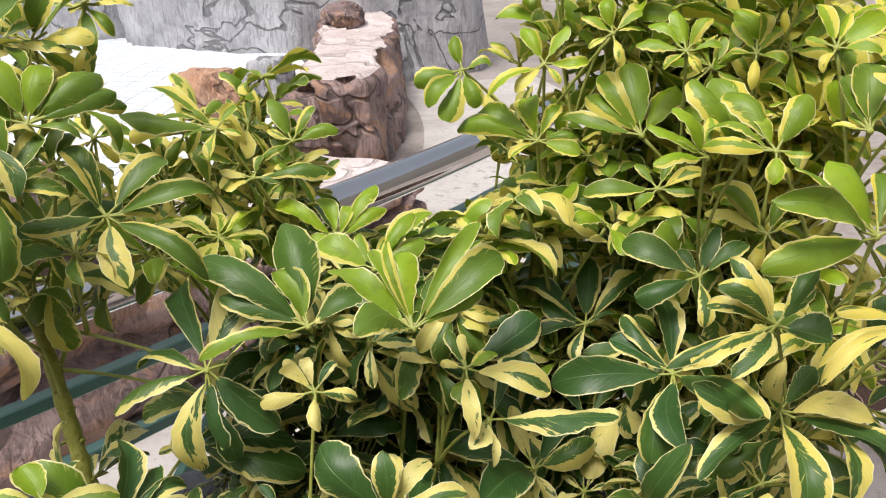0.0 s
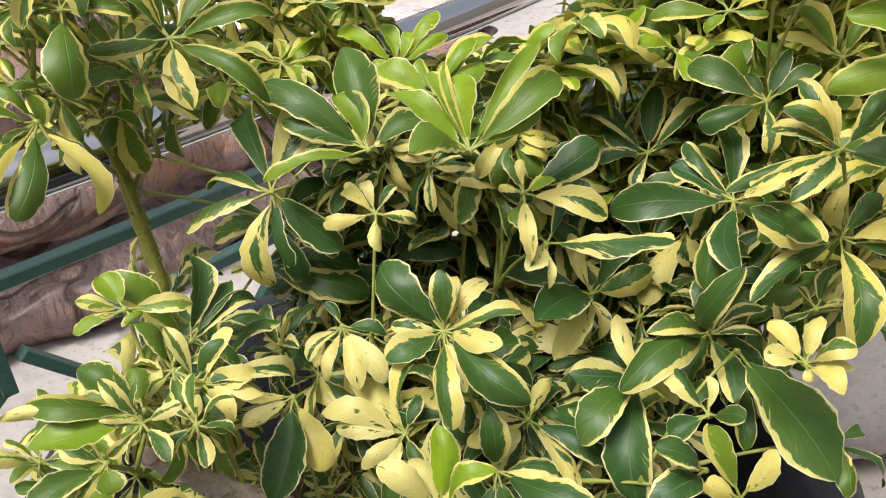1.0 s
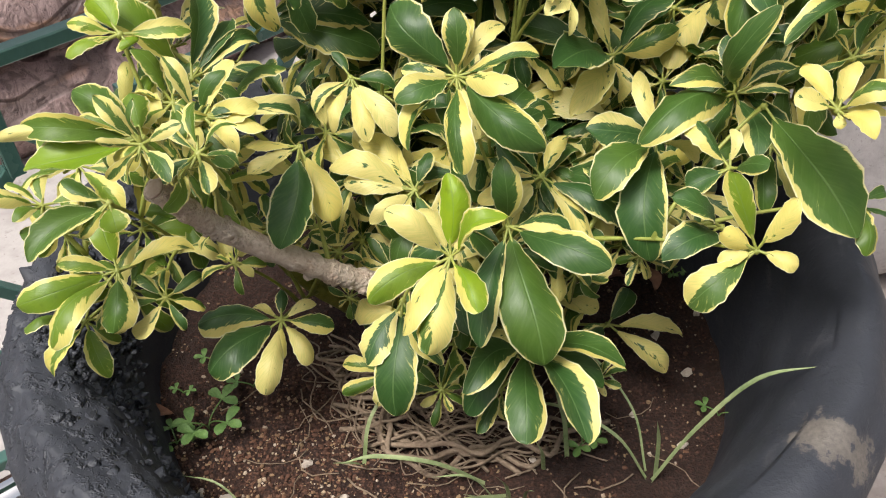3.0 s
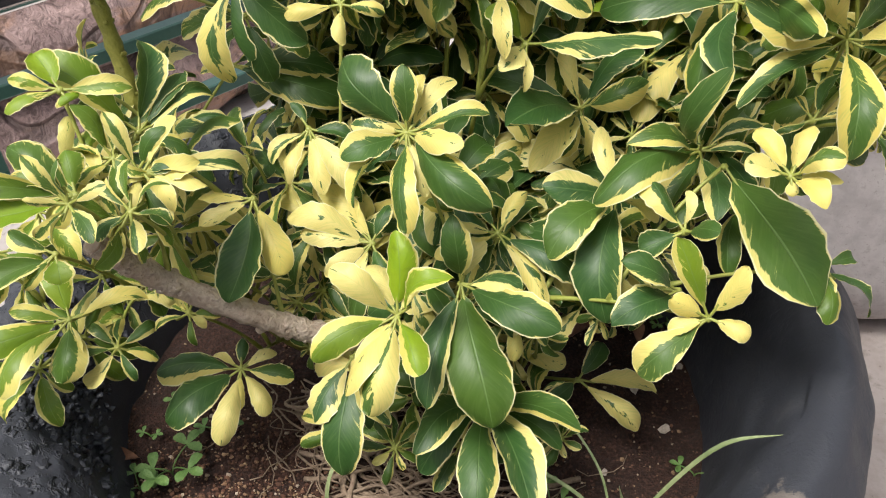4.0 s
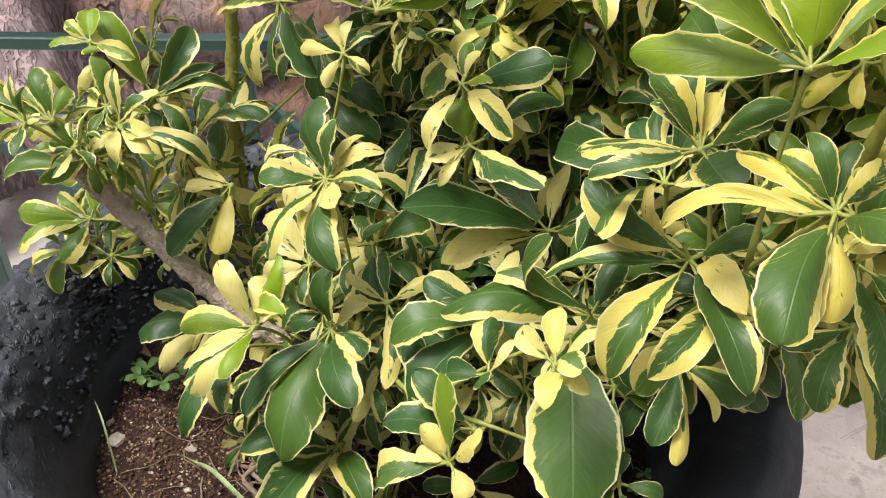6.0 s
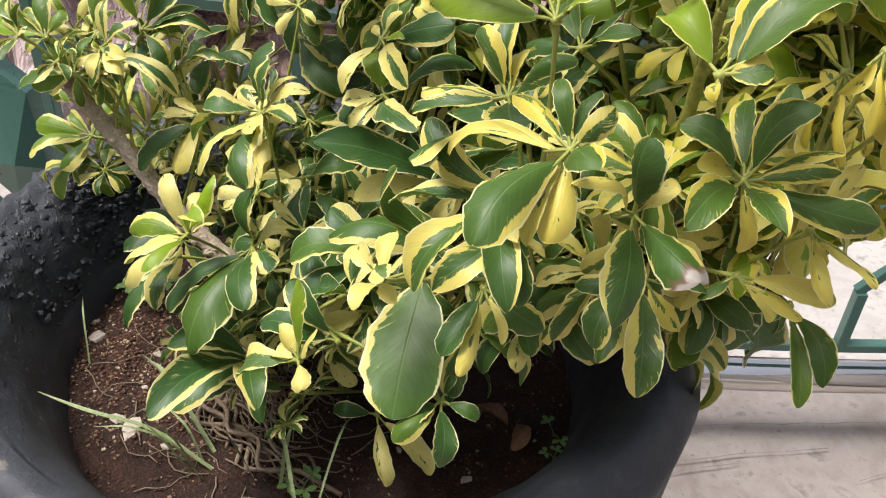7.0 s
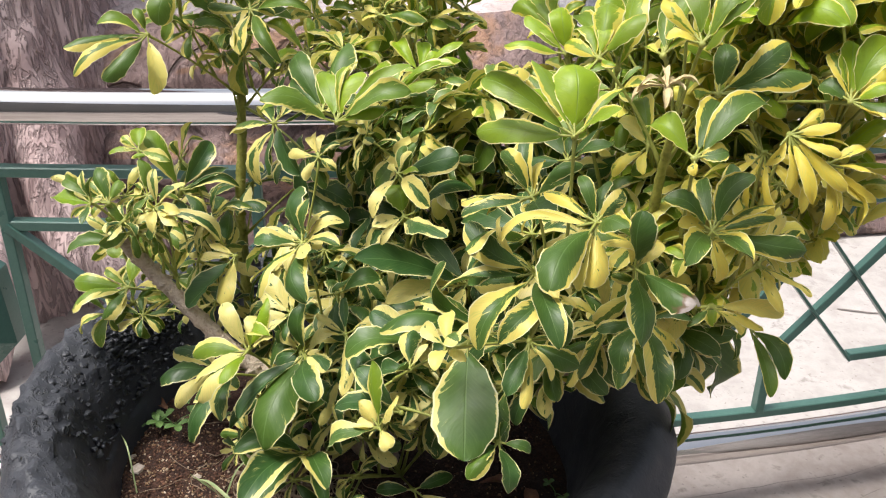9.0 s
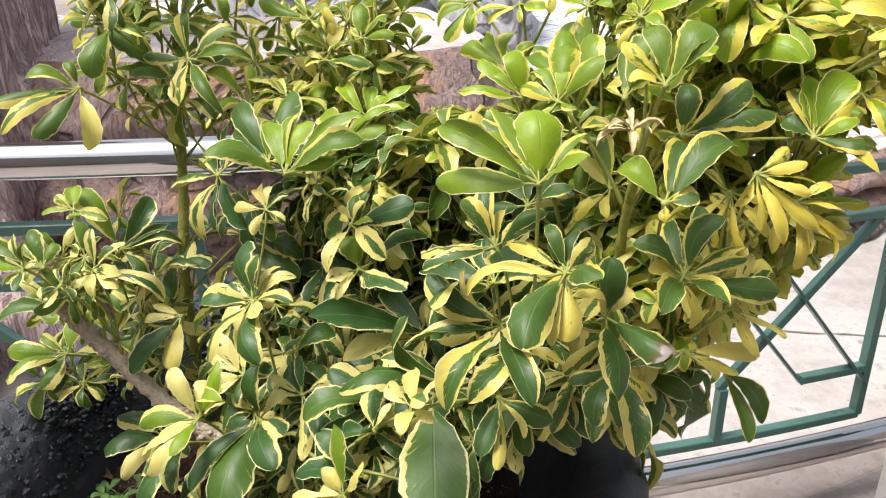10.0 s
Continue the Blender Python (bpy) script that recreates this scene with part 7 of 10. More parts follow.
auto_whorl((0.069, 0.721, 0.965), (-147, 53), 300240, 0.069, None, 0.3, 0.00, droop=-25)
auto_whorl((0.001, 0.836, 0.939), (-127, 77), 300245, 0.068, None, 0.3, 0.00, droop=-25)
auto_whorl((0.112, 0.826, 0.998), (-140, 42), 300255, 0.065, None, 0.15, 0.00, droop=-25)
auto_whorl((0.149, 0.875, 1.102), (125, 50), 300265, 0.075, None, 0.3, 0.00, droop=-25)
auto_whorl((0.008, 0.874, 1.070), (-109, 81), 300270, 0.059, None, 0.05, 0.00, droop=-25)
auto_whorl((0.037, 0.756, 1.094), (23, 59), 300285, 0.057, None, 0.3, 0.00, droop=-25)
auto_whorl((0.044, 0.635, 1.001), (170, 72), 300317, 0.075, None, 0.5, 0.00, droop=-25)
auto_whorl((-0.079, 0.733, 0.975), (51, 77), 300320, 0.062, None, 0.05, 0.00, droop=-25)
auto_whorl((0.301, 0.720, 1.071), (45, 87), 300335, 0.068, None, 0.05, 0.00, droop=-25)
auto_whorl((0.073, 0.900, 1.043), (79, 69), 300340, 0.075, None, 0.15, 0.00, droop=-25)
auto_whorl((0.212, 0.807, 1.100), (-9, 86), 300345, 0.057, None, 0.15, 0.00, droop=-25)
auto_whorl((0.029, 0.780, 0.991), (-71, 82), 300350, 0.072, None, 0.3, 0.00, droop=-25)
auto_whorl((0.111, 0.749, 0.856), (140, 41), 300355, 0.077, None, 0.05, 0.00, droop=-25)
auto_whorl((-0.020, 0.759, 1.178), (-161, 51), 300360, 0.056, None, 0.3, 0.13, droop=-25)
auto_whorl((-0.001, 0.753, 0.967), (-22, 56), 300365, 0.067, None, 0.15, 0.00, droop=-25)
auto_whorl((-0.027, 0.736, 0.913), (-1, 41), 300385, 0.075, None, 0.5, 0.00, droop=-25)
auto_whorl((-0.069, 0.774, 0.958), (-2, 61), 300395, 0.074, None, 0.3, 0.00, droop=-25)
auto_whorl((0.044, 0.659, 1.031), (-49, 60), 300401, 0.059, None, 0.15, 0.00, droop=-25)
auto_whorl((0.290, 0.694, 1.007), (-15, 73), 300410, 0.063, None, 0.3, 0.00, droop=-25)
auto_whorl((0.167, 0.917, 1.078), (132, 63), 300420, 0.07, None, 0.3, 0.00, droop=-25)
auto_whorl((0.007, 0.837, 1.036), (158, 64), 300425, 0.059, None, 0.5, 0.00, droop=-25)
auto_whorl((0.074, 0.748, 0.866), (31, 67), 300435, 0.064, None, 0.05, 0.00, droop=-25)
auto_whorl((0.046, 0.772, 0.930), (177, 49), 300440, 0.062, None, 0.05, 0.00, droop=-25)
auto_whorl((0.340, 0.752, 1.062), (73, 72), 300455, 0.066, None, 0.15, 0.00, droop=-25)
auto_whorl((0.337, 0.836, 1.059), (-21, 73), 300460, 0.056, None, 0.05, 0.00, droop=-25)
auto_whorl((0.065, 0.716, 0.857), (-154, 50), 300470, 0.078, None, 0.05, 0.00, droop=-25)
auto_whorl((0.137, 0.708, 0.986), (-172, 55), 300481, 0.063, None, 0.05, 0.00, droop=-25)
auto_whorl((0.211, 0.844, 1.051), (30, 79), 300505, 0.072, None, 0.15, 0.00, droop=-25)
auto_whorl((0.125, 0.847, 1.127), (71, 88), 300520, 0.065, None, 0.15, 0.01, droop=-25)
auto_whorl((-0.114, 0.743, 1.035), (-151, 46), 300525, 0.075, None, 0.3, 0.00, droop=-25)
auto_whorl((0.223, 0.844, 1.103), (-84, 74), 300531, 0.064, None, 0.5, 0.00, droop=-25)
auto_whorl((0.086, 0.826, 0.879), (-149, 41), 300545, 0.062, None, 0.3, 0.00, droop=-25)
auto_whorl((-0.027, 0.816, 1.110), (-143, 70), 300550, 0.074, None, 0.15, 0.00, droop=-25)
auto_whorl((0.357, 0.757, 1.102), (-128, 68), 300565, 0.062, None, 0.05, 0.00, droop=-25)
auto_whorl((-0.014, 0.851, 1.012), (75, 52), 300570, 0.066, None, 0.3, 0.00, droop=-25)
auto_whorl((0.117, 0.667, 0.933), (-161, 71), 300580, 0.075, None, 0.05, 0.00, droop=-25)
auto_whorl((0.040, 0.786, 1.155), (-107, 48), 300595, 0.077, None, 0.5, 0.08, droop=-25)
auto_whorl((0.087, 0.882, 1.070), (80, 41), 300600, 0.068, None, 0.5, 0.00, droop=-25)
auto_whorl((0.322, 0.840, 1.148), (50, 41), 300615, 0.067, None, 0.15, 0.06, droop=-25)
auto_whorl((0.133, 0.894, 1.137), (153, 44), 300620, 0.062, None, 0.05, 0.04, droop=-25)
auto_whorl((0.344, 0.762, 1.023), (-104, 45), 300625, 0.062, None, 0.5, 0.00, droop=-25)
auto_whorl((0.361, 0.782, 1.057), (-115, 64), 300630, 0.067, None, 0.05, 0.00, droop=-25)
auto_whorl((-0.036, 0.745, 1.149), (64, 69), 300645, 0.06, None, 0.3, 0.06, droop=-25)
auto_whorl((0.090, 0.784, 1.086), (-112, 41), 300652, 0.06, None, 0.15, 0.00, droop=-25)
auto_whorl((-0.090, 0.817, 1.049), (138, 70), 300660, 0.077, None, 0.15, 0.00, droop=-25)
auto_whorl((-0.050, 0.794, 1.049), (-93, 52), 300680, 0.073, None, 0.15, 0.00, droop=-25)
auto_whorl((0.249, 0.695, 1.026), (-106, 63), 300685, 0.062, None, 0.05, 0.00, droop=-25)
auto_whorl((-0.039, 0.671, 1.026), (112, 86), 300695, 0.06, None, 0.3, 0.00, droop=-25)
auto_whorl((0.074, 0.690, 0.980), (-66, 86), 300745, 0.059, None, 0.3, 0.00, droop=-25)
auto_whorl((0.247, 0.792, 1.123), (-13, 53), 300750, 0.066, None, 0.15, 0.01, droop=-25)
auto_whorl((0.038, 0.773, 0.894), (-5, 86), 300780, 0.065, None, 0.5, 0.00, droop=-25)
auto_whorl((0.323, 0.803, 1.097), (86, 79), 300790, 0.06, None, 0.05, 0.00, droop=-25)
auto_whorl((0.037, 0.878, 1.169), (-147, 45), 300795, 0.065, None, 0.3, 0.11, droop=-25)
auto_whorl((0.255, 0.750, 1.035), (1, 86), 300805, 0.07, None, 0.5, 0.00, droop=-25)
auto_whorl((0.114, 0.828, 1.226), (77, 79), 300816, 0.072, None, 0.05, 0.23, droop=-25)
auto_whorl((0.265, 0.836, 1.003), (-20, 87), 300825, 0.075, None, 0.15, 0.00, droop=-25)
auto_whorl((0.302, 0.759, 1.066), (-167, 51), 300830, 0.068, None, 0.3, 0.00, droop=-25)
auto_whorl((0.282, 0.841, 1.190), (-65, 48), 300835, 0.068, None, 0.5, 0.15, droop=-25)
auto_whorl((-0.004, 0.691, 0.987), (-3, 87), 300845, 0.073, None, 0.5, 0.00, droop=-25)
auto_whorl((0.062, 0.889, 0.944), (-31, 72), 300850, 0.078, None, 0.5, 0.00, droop=-25)
auto_whorl((0.038, 0.825, 1.126), (-58, 42), 300865, 0.062, None, 0.5, 0.01, droop=-25)
auto_whorl((0.028, 0.665, 0.991), (9, 56), 300920, 0.07, None, 0.5, 0.00, droop=-25)
auto_whorl((0.278, 0.798, 1.036), (133, 80), 300935, 0.061, None, 0.15, 0.00, droop=-25)
auto_whorl((0.093, 0.797, 0.932), (84, 54), 300945, 0.061, None, 0.15, 0.00, droop=-25)
auto_whorl((0.093, 0.866, 0.889), (-110, 71), 300950, 0.064, None, 0.5, 0.00, droop=-25)
auto_whorl((0.114, 0.789, 0.874), (-70, 84), 300965, 0.064, None, 0.05, 0.00, droop=-25)
auto_whorl((0.096, 0.746, 0.949), (-46, 72), 300970, 0.069, None, 0.3, 0.00, droop=-25)
auto_whorl((0.080, 0.816, 0.997), (124, 76), 300990, 0.072, None, 0.3, 0.00, droop=-25)
auto_whorl((0.277, 0.822, 1.098), (-105, 65), 300995, 0.058, None, 0.15, 0.00, droop=-25)
auto_whorl((0.110, 0.698, 0.948), (81, 76), 301010, 0.056, None, 0.15, 0.00, droop=-25)
auto_whorl((-0.015, 0.845, 1.200), (-32, 69), 301015, 0.074, None, 0.5, 0.18, droop=-25)
auto_whorl((0.312, 0.804, 1.033), (70, 79), 301030, 0.067, None, 0.15, 0.00, droop=-25)
auto_whorl((0.082, 0.694, 0.912), (-130, 82), 301035, 0.076, None, 0.15, 0.00, droop=-25)
auto_whorl((-0.034, 0.742, 1.056), (-122, 49), 301096, 0.065, None, 0.15, 0.00, droop=-25)
auto_whorl((0.130, 0.893, 1.062), (176, 62), 301100, 0.068, None, 0.15, 0.00, droop=-25)
auto_whorl((0.321, 0.807, 1.187), (-86, 71), 301125, 0.064, None, 0.15, 0.15, droop=-25)
auto_whorl((0.054, 0.723, 0.997), (-96, 53), 301130, 0.067, None, 0.3, 0.00, droop=-25)
auto_whorl((0.306, 0.869, 1.120), (21, 58), 301155, 0.06, None, 0.15, 0.00, droop=-25)
auto_whorl((0.179, 0.909, 1.024), (90, 52), 301175, 0.065, None, 0.05, 0.00, droop=-25)
auto_whorl((0.153, 0.841, 1.249), (-110, 51), 301187, 0.061, None, 0.15, 0.28, droop=-25)
auto_whorl((0.131, 0.849, 0.946), (-108, 76), 301195, 0.067, None, 0.3, 0.00, droop=-25)
auto_whorl((0.249, 0.736, 1.001), (106, 46), 301205, 0.06, None, 0.3, 0.00, droop=-25)
auto_whorl((0.099, 0.836, 1.078), (116, 76), 301220, 0.06, None, 0.5, 0.00, droop=-25)
auto_whorl((-0.064, 0.752, 1.110), (56, 45), 301246, 0.057, None, 0.05, 0.00, droop=-25)
auto_whorl((0.364, 0.801, 1.025), (94, 85), 301255, 0.063, None, 0.05, 0.00, droop=-25)
auto_whorl((0.068, 0.746, 1.141), (-148, 82), 301311, 0.065, None, 0.3, 0.05, droop=-25)
auto_whorl((0.047, 0.823, 0.908), (-59, 54), 301315, 0.059, None, 0.3, 0.00, droop=-25)
auto_whorl((0.068, 0.856, 0.975), (102, 45), 301345, 0.072, None, 0.3, 0.00, droop=-25)
auto_whorl((0.126, 0.896, 0.996), (105, 67), 301355, 0.069, None, 0.3, 0.00, droop=-25)
auto_whorl((-0.007, 0.778, 1.059), (82, 40), 301370, 0.057, None, 0.15, 0.00, droop=-25)
auto_whorl((0.144, 0.807, 0.979), (-114, 71), 301400, 0.069, None, 0.5, 0.00, droop=-25)
auto_whorl((0.047, 0.761, 1.020), (-83, 88), 301415, 0.073, None, 0.3, 0.00, droop=-25)
auto_whorl((0.244, 0.724, 1.059), (-143, 40), 301436, 0.06, None, 0.05, 0.00, droop=-25)
auto_whorl((-0.028, 0.843, 1.081), (180, 41), 301515, 0.076, None, 0.15, 0.00, droop=-25)
auto_whorl((0.054, 0.728, 1.167), (-51, 64), 301525, 0.058, None, 0.5, 0.10, droop=-25)
auto_whorl((0.049, 0.786, 1.214), (-145, 86), 301537, 0.077, None, 0.15, 0.21, droop=-25)
auto_whorl((0.159, 0.832, 1.009), (-81, 46), 301555, 0.066, None, 0.5, 0.00, droop=-25)
auto_whorl((0.158, 0.832, 1.210), (104, 55), 301651, 0.063, None, 0.5, 0.20, droop=-25)
auto_whorl((-0.077, 0.799, 0.981), (-91, 68), 301655, 0.069, None, 0.3, 0.00, droop=-25)
auto_whorl((0.092, 0.690, 0.871), (-101, 66), 301685, 0.056, None, 0.3, 0.00, droop=-25)
auto_whorl((0.231, 0.838, 1.015), (-108, 72), 301705, 0.057, None, 0.5, 0.00, droop=-25)
auto_whorl((0.282, 0.701, 1.042), (-106, 57), 301721, 0.074, None, 0.05, 0.00, droop=-25)
auto_whorl((0.037, 0.733, 0.958), (173, 50), 301750, 0.057, None, 0.05, 0.00, droop=-25)
auto_whorl((-0.066, 0.811, 1.011), (-80, 80), 301815, 0.073, None, 0.3, 0.00, droop=-25)
auto_whorl((0.027, 0.807, 0.968), (-120, 57), 301860, 0.063, None, 0.15, 0.00, droop=-25)
auto_whorl((0.208, 0.880, 1.106), (-45, 71), 301875, 0.07, None, 0.3, 0.00, droop=-25)
auto_whorl((0.082, 0.867, 0.926), (50, 62), 301955, 0.069, None, 0.05, 0.00, droop=-25)
auto_whorl((0.162, 0.760, 0.991), (-168, 49), 301980, 0.057, None, 0.05, 0.00, droop=-25)
auto_whorl((0.104, 0.832, 0.920), (-22, 47), 302000, 0.058, None, 0.5, 0.00, droop=-25)
auto_whorl((0.186, 0.876, 1.004), (-158, 49), 302005, 0.074, None, 0.3, 0.00, droop=-25)
auto_whorl((0.097, 0.844, 1.030), (17, 76), 302010, 0.062, None, 0.05, 0.00, droop=-25)
auto_whorl((0.133, 0.770, 1.052), (-96, 52), 302045, 0.066, None, 0.3, 0.00, droop=-25)
auto_whorl((0.052, 0.710, 0.928), (86, 45), 302060, 0.061, None, 0.5, 0.00, droop=-25)
auto_whorl((0.180, 0.812, 1.038), (-29, 57), 302075, 0.063, None, 0.3, 0.00, droop=-25)
auto_whorl((0.025, 0.832, 1.067), (149, 41), 302095, 0.069, None, 0.5, 0.00, droop=-25)
auto_whorl((0.067, 0.752, 1.210), (160, 67), 302101, 0.06, None, 0.3, 0.20, droop=-25)
auto_whorl((0.005, 0.831, 1.120), (-170, 50), 302130, 0.057, None, 0.05, 0.00, droop=-25)
auto_whorl((0.035, 0.813, 0.868), (38, 59), 302140, 0.063, None, 0.3, 0.00, droop=-25)
auto_whorl((-0.106, 0.791, 1.089), (-150, 50), 302165, 0.077, None, 0.5, 0.00, droop=-25)
auto_whorl((0.138, 0.655, 0.965), (-140, 58), 302185, 0.064, None, 0.5, 0.00, droop=-25)
auto_whorl((0.138, 0.885, 0.955), (49, 80), 302195, 0.059, None, 0.15, 0.00, droop=-25)
auto_whorl((0.086, 0.643, 0.988), (-62, 86), 302216, 0.059, None, 0.05, 0.00, droop=-25)
auto_whorl((0.032, 0.802, 1.091), (81, 44), 302265, 0.069, None, 0.5, 0.00, droop=-25)
auto_whorl((0.235, 0.793, 1.061), (101, 73), 302330, 0.076, None, 0.5, 0.00, droop=-25)
auto_whorl((0.096, 0.802, 1.177), (47, 74), 302382, 0.077, None, 0.5, 0.12, droop=-25)
auto_whorl((0.278, 0.767, 1.013), (-138, 69), 302385, 0.07, None, 0.5, 0.00, droop=-25)
auto_whorl((0.075, 0.769, 0.965), (-151, 68), 302410, 0.067, None, 0.5, 0.00, droop=-25)
auto_whorl((0.112, 0.785, 1.227), (-116, 86), 302417, 0.066, None, 0.5, 0.24, droop=-25)
auto_whorl((0.234, 0.862, 1.176), (-39, 60), 302441, 0.057, None, 0.05, 0.12, droop=-25)
auto_whorl((0.174, 0.856, 1.073), (77, 61), 302450, 0.065, None, 0.3, 0.00, droop=-25)
auto_whorl((0.044, 0.646, 0.966), (-109, 53), 302460, 0.073, None, 0.05, 0.00, droop=-25)
auto_whorl((-0.004, 0.748, 1.026), (-22, 75), 302485, 0.077, None, 0.15, 0.00, droop=-25)
auto_whorl((0.166, 0.838, 1.124), (-122, 63), 302535, 0.069, None, 0.3, 0.01, droop=-25)
auto_whorl((0.031, 0.904, 1.017), (158, 63), 302540, 0.057, None, 0.3, 0.00, droop=-25)
auto_whorl((-0.039, 0.771, 0.996), (115, 67), 302550, 0.057, None, 0.5, 0.00, droop=-25)
auto_whorl((0.042, 0.687, 0.954), (60, 63), 302575, 0.061, None, 0.15, 0.00, droop=-25)
auto_whorl((0.246, 0.788, 1.013), (142, 71), 302595, 0.061, None, 0.5, 0.00, droop=-25)
auto_whorl((0.351, 0.704, 1.081), (-70, 76), 302655, 0.068, None, 0.3, 0.00, droop=-25)
auto_whorl((0.138, 0.799, 1.259), (131, 68), 302665, 0.076, None, 0.5, 0.31, droop=-25)
auto_whorl((-0.038, 0.840, 0.943), (-1, 72), 302680, 0.066, None, 0.05, 0.00, droop=-25)
auto_whorl((0.076, 0.664, 0.943), (-178, 75), 302685, 0.06, None, 0.05, 0.00, droop=-25)
auto_whorl((0.274, 0.805, 1.238), (75, 70), 302691, 0.068, None, 0.05, 0.26, droop=-25)
auto_whorl((-0.014, 0.706, 0.938), (-11, 80), 302700, 0.064, None, 0.15, 0.00, droop=-25)
auto_whorl((0.310, 0.802, 1.153), (177, 87), 302820, 0.06, None, 0.3, 0.07, droop=-25)
auto_whorl((0.197, 0.786, 1.014), (69, 50), 302825, 0.066, None, 0.05, 0.00, droop=-25)

# upper leaves behind the tips
auto_whorl((0.371, 1.023, 1.363), (-173, 80), 700005, 0.061, None, 0.2, 0.57, droop=20)
auto_whorl((0.380, 0.914, 1.343), (-54, 67), 700020, 0.066, None, 0.35, 0.72, droop=20)
auto_whorl((0.397, 0.945, 1.386), (-25, 62), 700030, 0.058, None, 0.55, 0.61, droop=5)
auto_whorl((0.394, 0.827, 1.296), (-33, 78), 700036, 0.06, None, 0.2, 0.26, droop=20)
auto_whorl((0.483, 0.877, 1.321), (-74, 86), 700067, 0.056, None, 0.75, 0.61, droop=-12)
auto_whorl((0.393, 0.821, 1.257), (-143, 43), 700070, 0.066, None, 0.55, 0.73, droop=38)
auto_whorl((0.184, 0.953, 1.357), (-119, 83), 700086, 0.061, None, 0.2, 0.66, droop=38)
auto_whorl((0.204, 0.873, 1.270), (-12, 76), 700099, 0.053, None, 0.35, 0.93, droop=-12)
auto_whorl((0.358, 0.907, 1.057), (-10, 50), 700120, 0.048, None, 0.35, 0.66, droop=5)
auto_whorl((0.172, 0.846, 1.250), (-60, 61), 700125, 0.049, None, 0.35, 0.64, droop=-12)
auto_whorl((0.428, 0.901, 1.325), (-59, 75), 700130, 0.062, None, 0.2, 0.65, droop=38)
auto_whorl((0.065, 0.888, 1.086), (-94, 76), 700150, 0.063, None, 0.55, 0.54, droop=20)
auto_whorl((0.341, 1.000, 1.221), (-113, 70), 700170, 0.059, None, 0.55, 0.22, droop=5)
auto_whorl((0.224, 0.955, 1.056), (-179, 58), 700180, 0.064, None, 0.75, 0.89, droop=5)
auto_whorl((0.251, 0.986, 1.320), (-28, 82), 700190, 0.063, None, 0.2, 0.56, droop=-12)
auto_whorl((0.181, 0.921, 1.426), (-47, 71), 700195, 0.058, None, 0.75, 1.00, droop=20)
auto_whorl((0.106, 0.831, 1.226), (-160, 80), 700232, 0.061, None, 0.55, 0.86, droop=-12)
auto_whorl((0.170, 0.970, 1.243), (-43, 84), 700235, 0.058, None, 0.75, 0.81, droop=20)
auto_whorl((-0.150, 0.942, 1.202), (-17, 79), 700240, 0.052, None, 0.2, 0.85, droop=38)
auto_whorl((0.239, 1.040, 1.331), (-38, 70), 700245, 0.056, None, 0.2, 0.73, droop=38)
auto_whorl((0.268, 0.922, 1.374), (-123, 63), 700250, 0.057, None, 0.35, 0.39, droop=-12)
auto_whorl((0.300, 0.809, 1.093), (-59, 72), 700265, 0.057, None, 0.35, 0.70, droop=5)
auto_whorl((0.183, 0.849, 1.128), (-12, 59), 700285, 0.061, None, 0.2, 0.60, droop=-12)
auto_whorl((0.324, 0.987, 1.157), (-102, 42), 700300, 0.058, None, 0.75, 0.89, droop=20)
auto_whorl((0.148, 0.976, 1.269), (-162, 48), 700340, 0.048, None, 0.55, 0.23, droop=20)
auto_whorl((0.215, 1.049, 1.080), (-86, 46), 700345, 0.065, None, 0.55, 0.61, droop=5)
auto_whorl((0.302, 1.075, 1.313), (-4, 82), 700350, 0.051, None, 0.75, 0.85, droop=38)
auto_whorl((0.081, 0.811, 1.203), (-143, 62), 700363, 0.051, None, 0.55, 0.78, droop=5)
auto_whorl((0.245, 1.009, 1.196), (-30, 58), 700370, 0.051, None, 0.55, 0.13, droop=38)
auto_whorl((0.178, 0.954, 1.178), (-47, 81), 700375, 0.058, None, 0.55, 1.00, droop=38)
auto_whorl((0.308, 0.855, 1.316), (-98, 86), 700381, 0.056, None, 0.75, 0.21, droop=5)
auto_whorl((0.391, 1.057, 1.406), (-160, 64), 700400, 0.057, None, 0.2, 0.61, droop=38)
auto_whorl((0.430, 0.986, 1.407), (-75, 87), 700415, 0.058, None, 0.55, 0.87, droop=5)
auto_whorl((0.326, 0.932, 1.211), (-130, 85), 700425, 0.053, None, 0.35, 0.17, droop=-12)
auto_whorl((0.178, 0.948, 1.108), (-65, 68), 700450, 0.052, None, 0.75, 0.49, droop=5)
auto_whorl((0.366, 0.952, 1.060), (-83, 63), 700455, 0.053, None, 0.2, 0.33, droop=20)
auto_whorl((0.348, 1.032, 1.299), (-47, 53), 700465, 0.059, None, 0.35, 0.95, droop=20)
auto_whorl((0.425, 1.022, 1.416), (-169, 67), 700510, 0.051, None, 0.55, 1.00, droop=5)
auto_whorl((0.112, 0.815, 1.152), (-90, 78), 700515, 0.054, None, 0.2, 0.54, droop=-12)
auto_whorl((0.297, 0.951, 1.279), (-112, 49), 700525, 0.049, None, 0.75, 0.28, droop=38)
auto_whorl((0.177, 0.983, 1.142), (-19, 43), 700545, 0.06, None, 0.75, 0.53, droop=38)
auto_whorl((0.317, 0.858, 1.065), (-87, 45), 700555, 0.049, None, 0.35, 0.44, droop=20)
auto_whorl((0.355, 0.933, 1.326), (-63, 74), 700565, 0.058, None, 0.2, 0.52, droop=20)
auto_whorl((0.373, 0.938, 1.287), (-37, 64), 700570, 0.048, None, 0.35, 0.98, droop=20)
